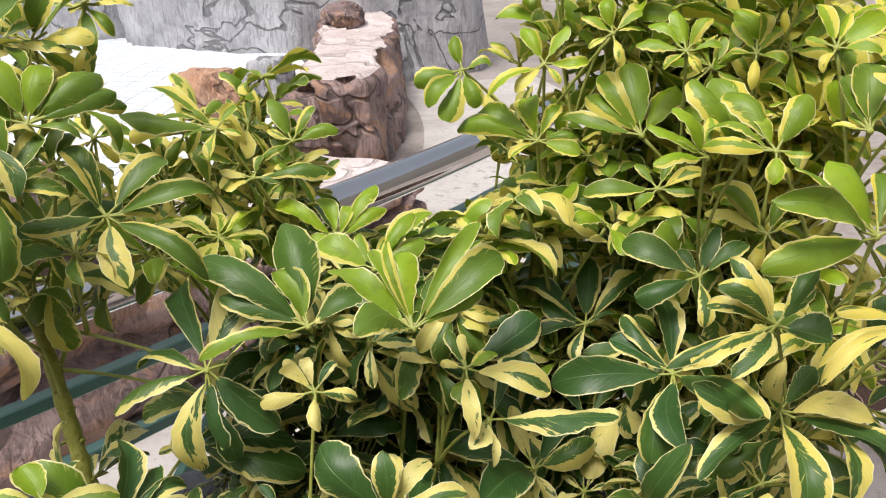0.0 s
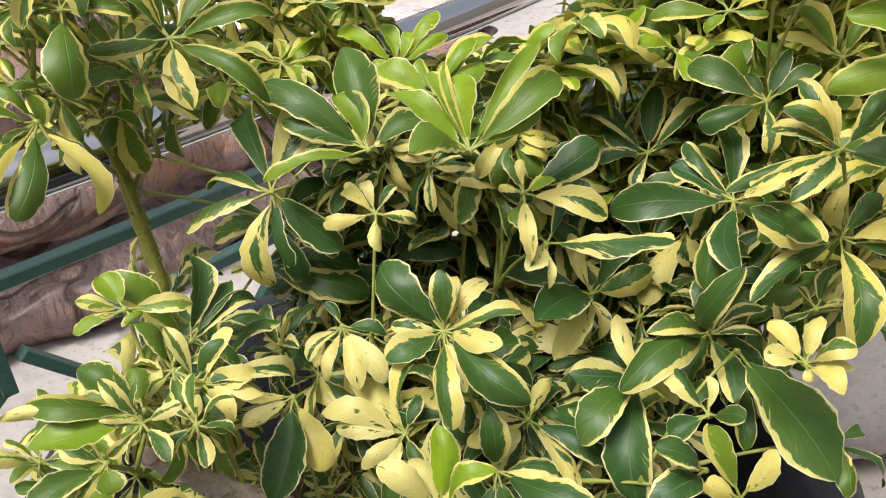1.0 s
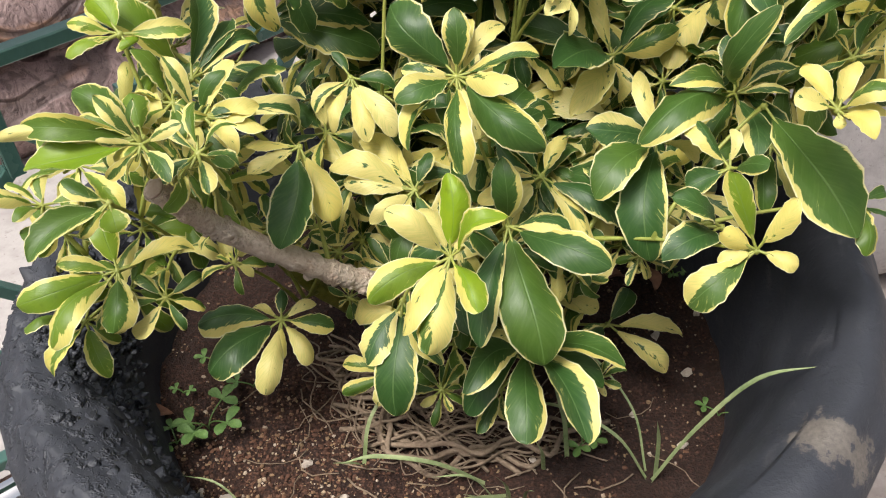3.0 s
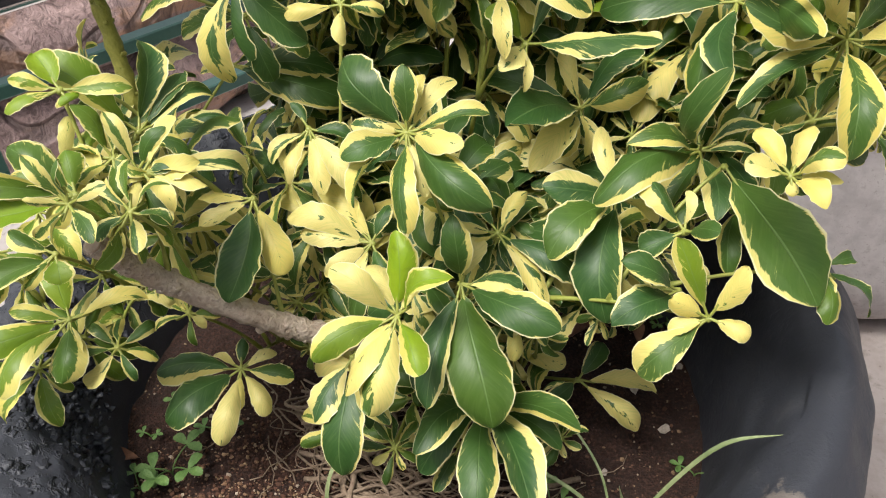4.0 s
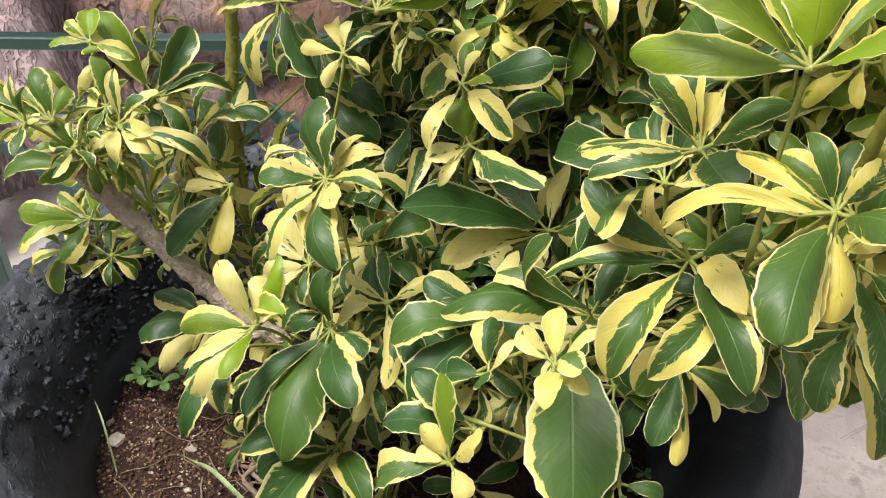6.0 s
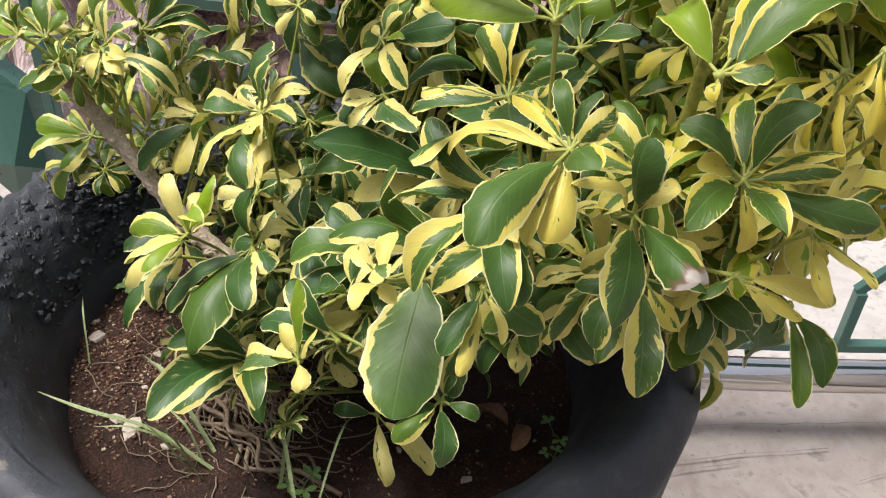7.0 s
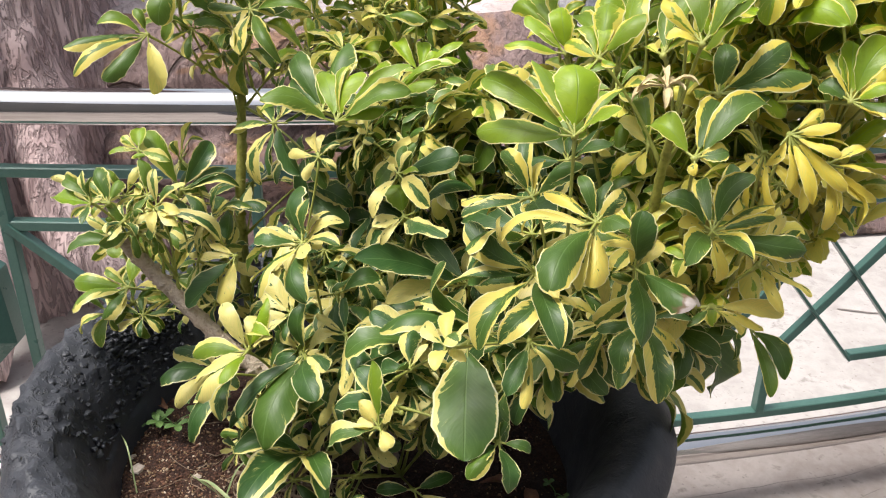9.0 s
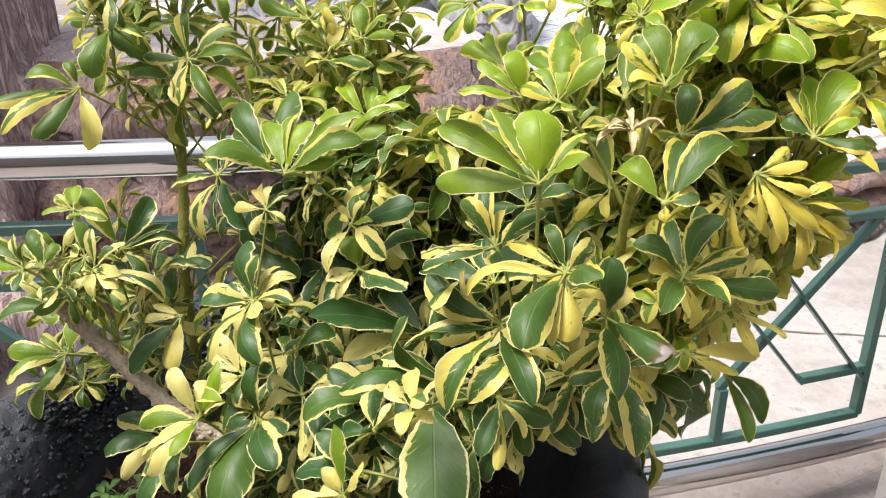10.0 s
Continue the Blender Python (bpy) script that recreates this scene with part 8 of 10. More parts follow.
auto_whorl((0.256, 1.051, 1.291), (-2, 55), 700575, 0.052, None, 0.55, 1.00, droop=20)
auto_whorl((0.134, 0.937, 1.084), (-152, 87), 700580, 0.055, None, 0.55, 0.71, droop=20)
auto_whorl((0.378, 0.979, 1.228), (-5, 76), 700595, 0.062, None, 0.55, 0.44, droop=-12)
auto_whorl((0.341, 0.841, 1.322), (-72, 52), 700615, 0.054, None, 0.75, 0.52, droop=20)
auto_whorl((0.286, 1.043, 1.418), (-42, 82), 700620, 0.061, None, 0.75, 0.56, droop=5)
auto_whorl((0.362, 1.050, 1.194), (-165, 86), 700625, 0.055, None, 0.55, 0.99, droop=38)
auto_whorl((0.366, 0.868, 1.307), (-108, 53), 700640, 0.06, None, 0.2, 0.31, droop=5)
auto_whorl((0.390, 0.880, 1.154), (0, 76), 700650, 0.058, None, 0.2, 0.39, droop=5)
auto_whorl((0.171, 1.078, 1.214), (-59, 43), 700655, 0.058, None, 0.55, 0.57, droop=5)
auto_whorl((0.234, 0.951, 1.412), (-33, 81), 700670, 0.058, None, 0.2, 0.78, droop=5)
auto_whorl((0.350, 0.874, 1.173), (-81, 87), 700680, 0.056, None, 0.2, 1.00, droop=38)
auto_whorl((0.169, 0.958, 1.058), (-166, 61), 700690, 0.061, None, 0.75, 0.67, droop=38)
auto_whorl((0.331, 0.876, 1.331), (-75, 42), 700705, 0.05, None, 0.75, 0.55, droop=-12)
auto_whorl((0.379, 0.911, 1.381), (-41, 75), 700770, 0.056, None, 0.2, 0.70, droop=20)
auto_whorl((0.077, 0.877, 1.177), (-162, 81), 700807, 0.065, None, 0.2, 0.26, droop=5)
auto_whorl((0.164, 0.842, 1.209), (-123, 74), 700834, 0.06, None, 0.55, 1.00, droop=38)
auto_whorl((0.360, 1.011, 1.184), (-113, 67), 700835, 0.05, None, 0.75, 0.68, droop=-12)
auto_whorl((0.213, 0.974, 1.174), (-164, 51), 700845, 0.063, None, 0.75, 0.41, droop=20)
auto_whorl((0.179, 0.966, 1.406), (-76, 83), 700860, 0.049, None, 0.2, 0.71, droop=-12)
auto_whorl((0.146, 0.908, 1.252), (-7, 52), 700890, 0.054, None, 0.35, 0.24, droop=-12)
auto_whorl((0.309, 0.806, 1.201), (-74, 57), 700915, 0.052, None, 0.35, 0.94, droop=-12)
auto_whorl((0.366, 0.766, 1.202), (-167, 51), 700920, 0.059, None, 0.55, 1.00, droop=-12)
auto_whorl((0.413, 0.987, 1.347), (-80, 58), 700930, 0.05, None, 0.35, 0.77, droop=5)
auto_whorl((0.331, 0.797, 1.108), (-90, 76), 700945, 0.056, None, 0.35, 0.45, droop=38)
auto_whorl((0.388, 0.813, 1.354), (-160, 47), 700955, 0.064, None, 0.2, 1.00, droop=5)
auto_whorl((0.277, 1.077, 1.213), (-60, 65), 700970, 0.054, None, 0.35, 0.71, droop=-12)
auto_whorl((0.275, 1.050, 1.132), (-166, 54), 700975, 0.059, None, 0.75, 0.89, droop=38)
auto_whorl((0.080, 0.808, 1.100), (-105, 56), 700980, 0.06, None, 0.2, 0.63, droop=38)
auto_whorl((-0.132, 0.800, 1.214), (-81, 72), 700990, 0.06, None, 0.2, 0.94, droop=5)
auto_whorl((0.334, 1.016, 1.272), (-117, 44), 701000, 0.05, None, 0.75, 0.52, droop=-12)
auto_whorl((0.357, 0.847, 1.403), (-3, 47), 701010, 0.054, None, 0.35, 1.00, droop=38)
auto_whorl((-0.216, 0.824, 1.199), (-144, 83), 701015, 0.05, None, 0.35, 0.73, droop=20)
auto_whorl((0.283, 1.014, 1.258), (-91, 80), 701020, 0.049, None, 0.35, 0.86, droop=38)
auto_whorl((0.414, 0.981, 1.145), (-12, 51), 701026, 0.054, None, 0.75, 0.52, droop=38)
auto_whorl((0.276, 1.041, 1.336), (-111, 84), 701070, 0.052, None, 0.75, 0.36, droop=-12)
auto_whorl((0.397, 0.966, 1.293), (-165, 69), 701080, 0.064, None, 0.35, 0.60, droop=5)
auto_whorl((0.356, 0.819, 1.164), (-28, 79), 701095, 0.048, None, 0.55, 0.92, droop=38)
auto_whorl((0.325, 0.902, 1.145), (-59, 64), 701110, 0.05, None, 0.55, 0.94, droop=5)
auto_whorl((0.110, 0.894, 1.106), (-170, 58), 701125, 0.062, None, 0.55, 0.18, droop=-12)
auto_whorl((0.410, 0.921, 1.190), (-116, 73), 701140, 0.064, None, 0.35, 0.94, droop=20)
auto_whorl((0.119, 0.906, 1.141), (-78, 83), 701155, 0.056, None, 0.2, 0.91, droop=-12)
auto_whorl((0.072, 0.754, 1.132), (-47, 41), 701161, 0.051, None, 0.75, 0.94, droop=5)
auto_whorl((0.246, 1.030, 1.233), (-66, 44), 701185, 0.056, None, 0.75, 0.36, droop=-12)
auto_whorl((0.305, 0.854, 1.254), (-155, 69), 701190, 0.053, None, 0.75, 0.68, droop=38)
auto_whorl((0.118, 1.003, 1.033), (-31, 84), 701220, 0.063, None, 0.75, 0.60, droop=20)
auto_whorl((0.226, 0.937, 1.373), (-5, 56), 701248, 0.049, None, 0.75, 0.50, droop=20)
auto_whorl((0.061, 0.988, 1.125), (-103, 86), 701270, 0.054, None, 0.2, 0.65, droop=38)
auto_whorl((0.338, 0.836, 1.228), (-104, 77), 701290, 0.065, None, 0.55, 0.68, droop=5)
auto_whorl((0.224, 0.916, 1.111), (-51, 45), 701315, 0.054, None, 0.75, 0.59, droop=-12)
auto_whorl((-0.118, 1.018, 1.159), (-167, 61), 701341, 0.048, None, 0.75, 0.70, droop=-12)
auto_whorl((0.407, 0.788, 1.162), (-64, 70), 701350, 0.057, None, 0.75, 0.49, droop=-12)
auto_whorl((0.323, 0.981, 1.290), (-15, 70), 701385, 0.052, None, 0.75, 0.81, droop=-12)
auto_whorl((0.357, 0.839, 1.135), (-101, 52), 701390, 0.057, None, 0.35, 0.92, droop=38)
auto_whorl((0.146, 0.880, 1.224), (-143, 56), 701401, 0.052, None, 0.2, 0.74, droop=-12)
auto_whorl((0.426, 0.932, 1.265), (-37, 85), 701405, 0.049, None, 0.35, 0.39, droop=5)
auto_whorl((0.371, 0.787, 1.323), (-179, 66), 701415, 0.064, None, 0.2, 0.60, droop=38)
auto_whorl((0.101, 1.039, 1.039), (-102, 69), 701420, 0.065, None, 0.2, 0.34, droop=5)
auto_whorl((0.458, 0.986, 1.350), (-53, 53), 701485, 0.058, None, 0.35, 0.70, droop=-12)
auto_whorl((0.067, 0.836, 1.170), (-88, 81), 701505, 0.053, None, 0.55, 0.24, droop=20)
auto_whorl((0.137, 1.003, 1.427), (-26, 50), 701510, 0.062, None, 0.35, 0.87, droop=20)
auto_whorl((0.107, 0.781, 1.215), (-134, 58), 701532, 0.05, None, 0.35, 0.89, droop=5)
auto_whorl((0.375, 0.879, 1.405), (-53, 50), 701540, 0.063, None, 0.55, 0.91, droop=-12)
auto_whorl((0.284, 1.060, 1.386), (-119, 56), 701545, 0.048, None, 0.55, 0.31, droop=20)
auto_whorl((0.294, 0.834, 1.166), (-164, 42), 701581, 0.061, None, 0.2, 0.37, droop=20)
auto_whorl((0.313, 1.010, 1.321), (-90, 77), 701590, 0.06, None, 0.55, 0.57, droop=5)
auto_whorl((0.105, 1.029, 1.129), (-144, 65), 701596, 0.058, None, 0.2, 0.53, droop=-12)
auto_whorl((0.389, 0.947, 1.206), (-10, 66), 701625, 0.057, None, 0.2, 0.44, droop=-12)
auto_whorl((0.231, 0.967, 1.263), (-116, 60), 701655, 0.056, None, 0.55, 0.39, droop=-12)
auto_whorl((0.192, 1.037, 1.232), (-61, 46), 701660, 0.059, None, 0.35, 0.97, droop=5)
auto_whorl((0.219, 1.009, 1.053), (-154, 87), 701680, 0.062, None, 0.75, 0.40, droop=20)
auto_whorl((0.245, 0.957, 1.099), (-119, 61), 701700, 0.05, None, 0.75, 0.54, droop=-12)
auto_whorl((0.243, 0.842, 1.220), (-90, 70), 701740, 0.064, None, 0.75, 0.87, droop=20)
auto_whorl((0.263, 0.949, 1.343), (-92, 40), 701750, 0.055, None, 0.55, 0.23, droop=38)
auto_whorl((0.394, 0.991, 1.393), (-163, 87), 701760, 0.063, None, 0.55, 1.00, droop=38)
auto_whorl((0.321, 0.833, 1.113), (-8, 47), 701775, 0.06, None, 0.55, 0.44, droop=20)
auto_whorl((0.366, 0.800, 1.263), (-22, 81), 701825, 0.051, None, 0.55, 1.00, droop=38)
auto_whorl((-0.122, 0.864, 1.216), (-84, 71), 701840, 0.065, None, 0.55, 0.69, droop=5)
auto_whorl((0.419, 1.019, 1.211), (-125, 60), 701875, 0.052, None, 0.2, 0.76, droop=5)
auto_whorl((0.334, 1.040, 1.408), (-60, 45), 701920, 0.059, None, 0.2, 0.00, droop=5)
auto_whorl((0.354, 0.931, 1.249), (-161, 50), 701930, 0.054, None, 0.75, 0.54, droop=38)
auto_whorl((0.078, 0.951, 1.091), (-12, 42), 701965, 0.05, None, 0.55, 0.46, droop=38)
auto_whorl((0.253, 0.898, 1.401), (-167, 54), 701986, 0.054, None, 0.55, 0.91, droop=20)
auto_whorl((-0.405, 0.898, 1.134), (-124, 50), 701990, 0.054, None, 0.75, 0.76, droop=5)
auto_whorl((0.078, 0.752, 1.176), (-163, 54), 702001, 0.056, None, 0.75, 0.50, droop=5)
auto_whorl((0.334, 0.994, 1.356), (-132, 80), 702010, 0.055, None, 0.35, 0.93, droop=-12)
auto_whorl((0.258, 0.823, 1.146), (-167, 50), 702024, 0.05, None, 0.2, 0.27, droop=5)
auto_whorl((0.370, 0.933, 1.107), (-172, 69), 702065, 0.053, None, 0.55, 1.00, droop=5)
auto_whorl((0.173, 0.802, 1.098), (-3, 58), 702115, 0.05, None, 0.35, 0.50, droop=5)
auto_whorl((0.302, 0.938, 1.186), (-108, 80), 702120, 0.064, None, 0.55, 0.64, droop=38)
auto_whorl((0.410, 0.942, 1.318), (-38, 47), 702135, 0.064, None, 0.35, 0.00, droop=5)
auto_whorl((0.123, 0.971, 1.157), (-58, 74), 702175, 0.048, None, 0.55, 1.00, droop=38)
auto_whorl((0.443, 1.008, 1.279), (-155, 48), 702185, 0.058, None, 0.35, 0.80, droop=-12)
auto_whorl((0.283, 0.965, 1.076), (-30, 75), 702250, 0.055, None, 0.2, 0.46, droop=20)
auto_whorl((0.402, 1.061, 1.307), (-126, 79), 702285, 0.057, None, 0.2, 0.75, droop=-12)
auto_whorl((0.148, 1.045, 1.324), (-175, 84), 702309, 0.054, None, 0.55, 0.85, droop=20)
auto_whorl((0.238, 0.924, 1.206), (-3, 62), 702325, 0.066, None, 0.2, 0.51, droop=20)
auto_whorl((0.284, 0.993, 1.383), (-6, 81), 702340, 0.057, None, 0.2, 0.75, droop=5)
auto_whorl((0.422, 0.939, 1.157), (-116, 86), 702345, 0.06, None, 0.35, 0.30, droop=5)
auto_whorl((0.392, 0.864, 1.067), (-162, 65), 702465, 0.066, None, 0.55, 0.77, droop=20)
auto_whorl((0.079, 0.891, 1.121), (-165, 40), 702525, 0.053, None, 0.55, 1.00, droop=20)
auto_whorl((0.272, 0.815, 1.112), (-109, 40), 702555, 0.063, None, 0.2, 0.09, droop=38)
auto_whorl((-0.156, 0.748, 1.223), (-53, 59), 702565, 0.064, None, 0.35, 0.82, droop=20)
auto_whorl((0.308, 0.988, 1.099), (-42, 70), 702570, 0.064, None, 0.55, 0.96, droop=-12)
auto_whorl((0.285, 0.998, 0.993), (-132, 63), 702580, 0.06, None, 0.35, 1.00, droop=-12)
auto_whorl((0.405, 0.878, 1.349), (0, 84), 702625, 0.063, None, 0.2, 0.72, droop=38)
auto_whorl((0.308, 1.040, 1.132), (-59, 73), 702710, 0.054, None, 0.2, 1.00, droop=38)
auto_whorl((0.472, 0.911, 1.322), (-175, 54), 702735, 0.048, None, 0.55, 0.83, droop=38)
auto_whorl((0.266, 0.966, 1.186), (-153, 74), 702750, 0.051, None, 0.75, 0.99, droop=20)
auto_whorl((0.383, 0.963, 1.349), (-61, 81), 702755, 0.061, None, 0.35, 0.56, droop=5)
auto_whorl((0.358, 0.791, 1.430), (-131, 76), 702762, 0.065, None, 0.75, 0.67, droop=38)
auto_whorl((0.135, 0.905, 1.052), (-20, 41), 702775, 0.062, None, 0.2, 1.00, droop=5)
auto_whorl((-0.197, 0.961, 1.193), (-158, 57), 702840, 0.058, None, 0.35, 0.43, droop=-12)
auto_whorl((0.171, 0.910, 1.040), (-45, 44), 702845, 0.052, None, 0.75, 0.81, droop=-12)
auto_whorl((0.470, 0.910, 1.366), (-47, 72), 702860, 0.063, None, 0.55, 0.49, droop=5)
auto_whorl((0.351, 0.972, 1.179), (-89, 60), 702875, 0.065, None, 0.75, 0.75, droop=38)
auto_whorl((0.316, 1.058, 1.342), (-152, 48), 702885, 0.06, None, 0.75, 1.00, droop=20)
auto_whorl((0.276, 1.019, 1.303), (-66, 41), 702890, 0.059, None, 0.2, 0.59, droop=5)
auto_whorl((0.450, 1.033, 1.310), (-117, 61), 702905, 0.058, None, 0.2, 0.60, droop=-12)
auto_whorl((0.193, 0.862, 1.076), (-11, 76), 702925, 0.058, None, 0.55, 0.32, droop=20)
auto_whorl((0.274, 0.912, 1.180), (-73, 79), 702960, 0.061, None, 0.75, 1.00, droop=5)
auto_whorl((0.330, 0.899, 1.275), (-158, 59), 702990, 0.06, None, 0.55, 0.00, droop=20)
auto_whorl((0.238, 0.847, 1.092), (-14, 49), 703025, 0.054, None, 0.35, 0.85, droop=20)
auto_whorl((0.120, 0.845, 1.113), (-96, 61), 703115, 0.053, None, 0.35, 0.71, droop=20)
auto_whorl((0.470, 1.057, 1.366), (-36, 86), 703125, 0.054, None, 0.35, 0.38, droop=5)
auto_whorl((0.389, 1.024, 1.108), (-152, 40), 703160, 0.065, None, 0.75, 0.96, droop=-12)
auto_whorl((0.453, 1.024, 1.364), (-47, 70), 703165, 0.061, None, 0.75, 0.43, droop=-12)
auto_whorl((0.261, 0.928, 1.129), (-106, 58), 703210, 0.057, None, 0.2, 0.42, droop=38)
auto_whorl((-0.165, 0.802, 1.206), (-136, 85), 703245, 0.054, None, 0.55, 0.41, droop=20)
auto_whorl((0.289, 0.927, 1.026), (-49, 81), 703310, 0.058, None, 0.2, 0.70, droop=20)
auto_whorl((0.242, 1.009, 1.152), (-33, 63), 703325, 0.056, None, 0.75, 0.74, droop=-12)
auto_whorl((0.126, 1.004, 1.234), (-68, 67), 703366, 0.057, None, 0.75, 0.00, droop=38)
auto_whorl((0.068, 0.958, 1.044), (-8, 73), 703390, 0.053, None, 0.35, 0.58, droop=-12)
auto_whorl((0.241, 0.998, 1.351), (-40, 85), 703400, 0.052, None, 0.35, 0.47, droop=20)
auto_whorl((0.358, 0.854, 1.254), (-128, 78), 703410, 0.05, None, 0.75, 0.47, droop=-12)
auto_whorl((0.123, 1.038, 1.100), (-104, 72), 703415, 0.049, None, 0.2, 0.50, droop=38)
auto_whorl((0.329, 0.925, 1.350), (-27, 60), 703440, 0.054, None, 0.2, 0.58, droop=20)
auto_whorl((0.070, 0.921, 1.072), (-55, 88), 703465, 0.061, None, 0.35, 0.92, droop=20)
auto_whorl((0.396, 0.776, 1.113), (-12, 65), 703476, 0.056, None, 0.55, 0.43, droop=20)
auto_whorl((0.153, 1.020, 1.044), (-156, 49), 703480, 0.064, None, 0.55, 0.48, droop=-12)
auto_whorl((0.362, 0.734, 1.144), (-120, 68), 703485, 0.063, None, 0.2, 0.72, droop=20)
auto_whorl((0.398, 0.856, 1.124), (-21, 59), 703490, 0.055, None, 0.75, 0.65, droop=-12)
auto_whorl((0.319, 0.971, 1.407), (-135, 87), 703495, 0.061, None, 0.2, 0.65, droop=20)
auto_whorl((0.196, 0.978, 1.029), (-73, 73), 703580, 0.061, None, 0.2, 0.00, droop=38)
auto_whorl((0.252, 0.972, 1.036), (-156, 61), 703600, 0.049, None, 0.35, 0.78, droop=38)
auto_whorl((0.394, 0.916, 1.424), (-1, 47), 703700, 0.048, None, 0.55, 0.07, droop=-12)
auto_whorl((0.202, 0.983, 1.331), (-1, 87), 703735, 0.058, None, 0.55, 0.83, droop=38)
auto_whorl((0.394, 0.757, 1.169), (-104, 65), 703745, 0.051, None, 0.2, 0.34, droop=20)
auto_whorl((0.239, 1.060, 1.406), (-42, 78), 703755, 0.051, None, 0.2, 0.89, droop=20)
auto_whorl((0.306, 0.995, 1.052), (-57, 65), 703765, 0.049, None, 0.2, 1.00, droop=20)
auto_whorl((0.316, 0.877, 1.365), (-173, 75), 703830, 0.049, None, 0.55, 0.63, droop=5)
auto_whorl((0.435, 1.060, 1.331), (-128, 72), 703855, 0.06, None, 0.35, 0.55, droop=38)
auto_whorl((0.295, 0.960, 1.238), (-5, 40), 703895, 0.063, None, 0.55, 0.23, droop=5)
auto_whorl((0.431, 1.000, 1.111), (-168, 44), 703900, 0.063, None, 0.55, 0.39, droop=20)
auto_whorl((0.343, 1.018, 1.065), (-82, 66), 703950, 0.065, None, 0.35, 0.84, droop=38)
auto_whorl((0.217, 0.999, 1.111), (-94, 49), 703955, 0.055, None, 0.35, 0.73, droop=-12)
auto_whorl((0.317, 0.921, 1.308), (-107, 66), 703965, 0.053, None, 0.75, 0.71, droop=20)
auto_whorl((0.284, 0.851, 1.105), (-127, 86), 704010, 0.058, None, 0.2, 0.79, droop=-12)
auto_whorl((0.398, 1.052, 1.365), (-150, 74), 704025, 0.051, None, 0.75, 0.26, droop=-12)
auto_whorl((0.264, 0.923, 1.272), (-100, 43), 704065, 0.054, None, 0.75, 0.47, droop=5)
auto_whorl((0.402, 0.894, 1.289), (-85, 56), 704070, 0.062, None, 0.2, 0.10, droop=20)
auto_whorl((0.377, 0.885, 1.253), (-144, 79), 704090, 0.053, None, 0.2, 0.41, droop=20)
auto_whorl((0.442, 0.883, 1.299), (-65, 61), 704160, 0.053, None, 0.2, 0.56, droop=20)
auto_whorl((0.150, 0.977, 1.207), (-159, 84), 704215, 0.052, None, 0.2, 0.91, droop=5)
auto_whorl((0.231, 0.986, 1.006), (-26, 78), 704245, 0.051, None, 0.55, 0.72, droop=20)
auto_whorl((0.417, 0.973, 1.202), (-12, 62), 704325, 0.054, None, 0.35, 1.00, droop=5)
auto_whorl((0.344, 1.077, 1.315), (-153, 74), 704330, 0.05, None, 0.75, 0.66, droop=5)
auto_whorl((0.050, 1.058, 1.082), (-132, 51), 704360, 0.054, None, 0.55, 0.64, droop=-12)
auto_whorl((-0.114, 0.771, 1.234), (-54, 80), 704396, 0.051, None, 0.55, 0.63, droop=-12)
auto_whorl((0.315, 1.011, 1.195), (-169, 73), 704410, 0.062, None, 0.35, 0.53, droop=38)
auto_whorl((0.051, 1.022, 1.128), (-156, 72), 704552, 0.05, None, 0.2, 0.21, droop=5)
auto_whorl((0.217, 0.900, 1.369), (-7, 66), 704582, 0.051, None, 0.55, 0.54, droop=38)
auto_whorl((0.292, 0.894, 1.267), (-3, 84), 704600, 0.064, None, 0.55, 1.00, droop=-12)
auto_whorl((0.210, 1.076, 1.255), (-152, 87), 704740, 0.049, None, 0.75, 0.38, droop=38)
auto_whorl((0.141, 1.049, 1.256), (-138, 60), 704776, 0.049, None, 0.75, 0.55, droop=20)
auto_whorl((0.178, 0.892, 1.175), (-170, 70), 704800, 0.049, None, 0.35, 0.94, droop=38)
auto_whorl((0.434, 0.891, 1.213), (-87, 71), 704810, 0.066, None, 0.2, 0.96, droop=5)
auto_whorl((0.258, 1.013, 1.420), (-18, 77), 704825, 0.061, None, 0.75, 0.94, droop=38)
auto_whorl((0.272, 0.863, 1.415), (-129, 82), 704879, 0.052, None, 0.35, 0.42, droop=38)
auto_whorl((0.412, 1.067, 1.266), (-146, 46), 704880, 0.058, None, 0.55, 0.57, droop=20)
auto_whorl((0.313, 0.864, 1.179), (-5, 76), 704950, 0.057, None, 0.2, 0.57, droop=38)
auto_whorl((0.186, 0.908, 1.071), (-82, 48), 704955, 0.058, None, 0.75, 0.14, droop=38)
auto_whorl((0.068, 1.013, 1.001), (-26, 61), 704965, 0.06, None, 0.35, 0.58, droop=-12)
auto_whorl((0.205, 1.066, 1.374), (-13, 41), 705060, 0.065, None, 0.35, 0.44, droop=-12)
auto_whorl((-0.195, 0.869, 1.208), (-119, 51), 705070, 0.059, None, 0.2, 0.39, droop=20)
auto_whorl((0.415, 0.948, 1.110), (-77, 42), 705125, 0.066, None, 0.35, 0.77, droop=38)
auto_whorl((-0.200, 0.861, 1.173), (-126, 85), 705145, 0.057, None, 0.75, 0.24, droop=-12)
auto_whorl((0.212, 0.798, 1.231), (-9, 78), 705165, 0.065, None, 0.2, 0.88, droop=-12)
auto_whorl((0.364, 0.897, 1.198), (-61, 84), 705275, 0.06, None, 0.2, 0.60, droop=5)

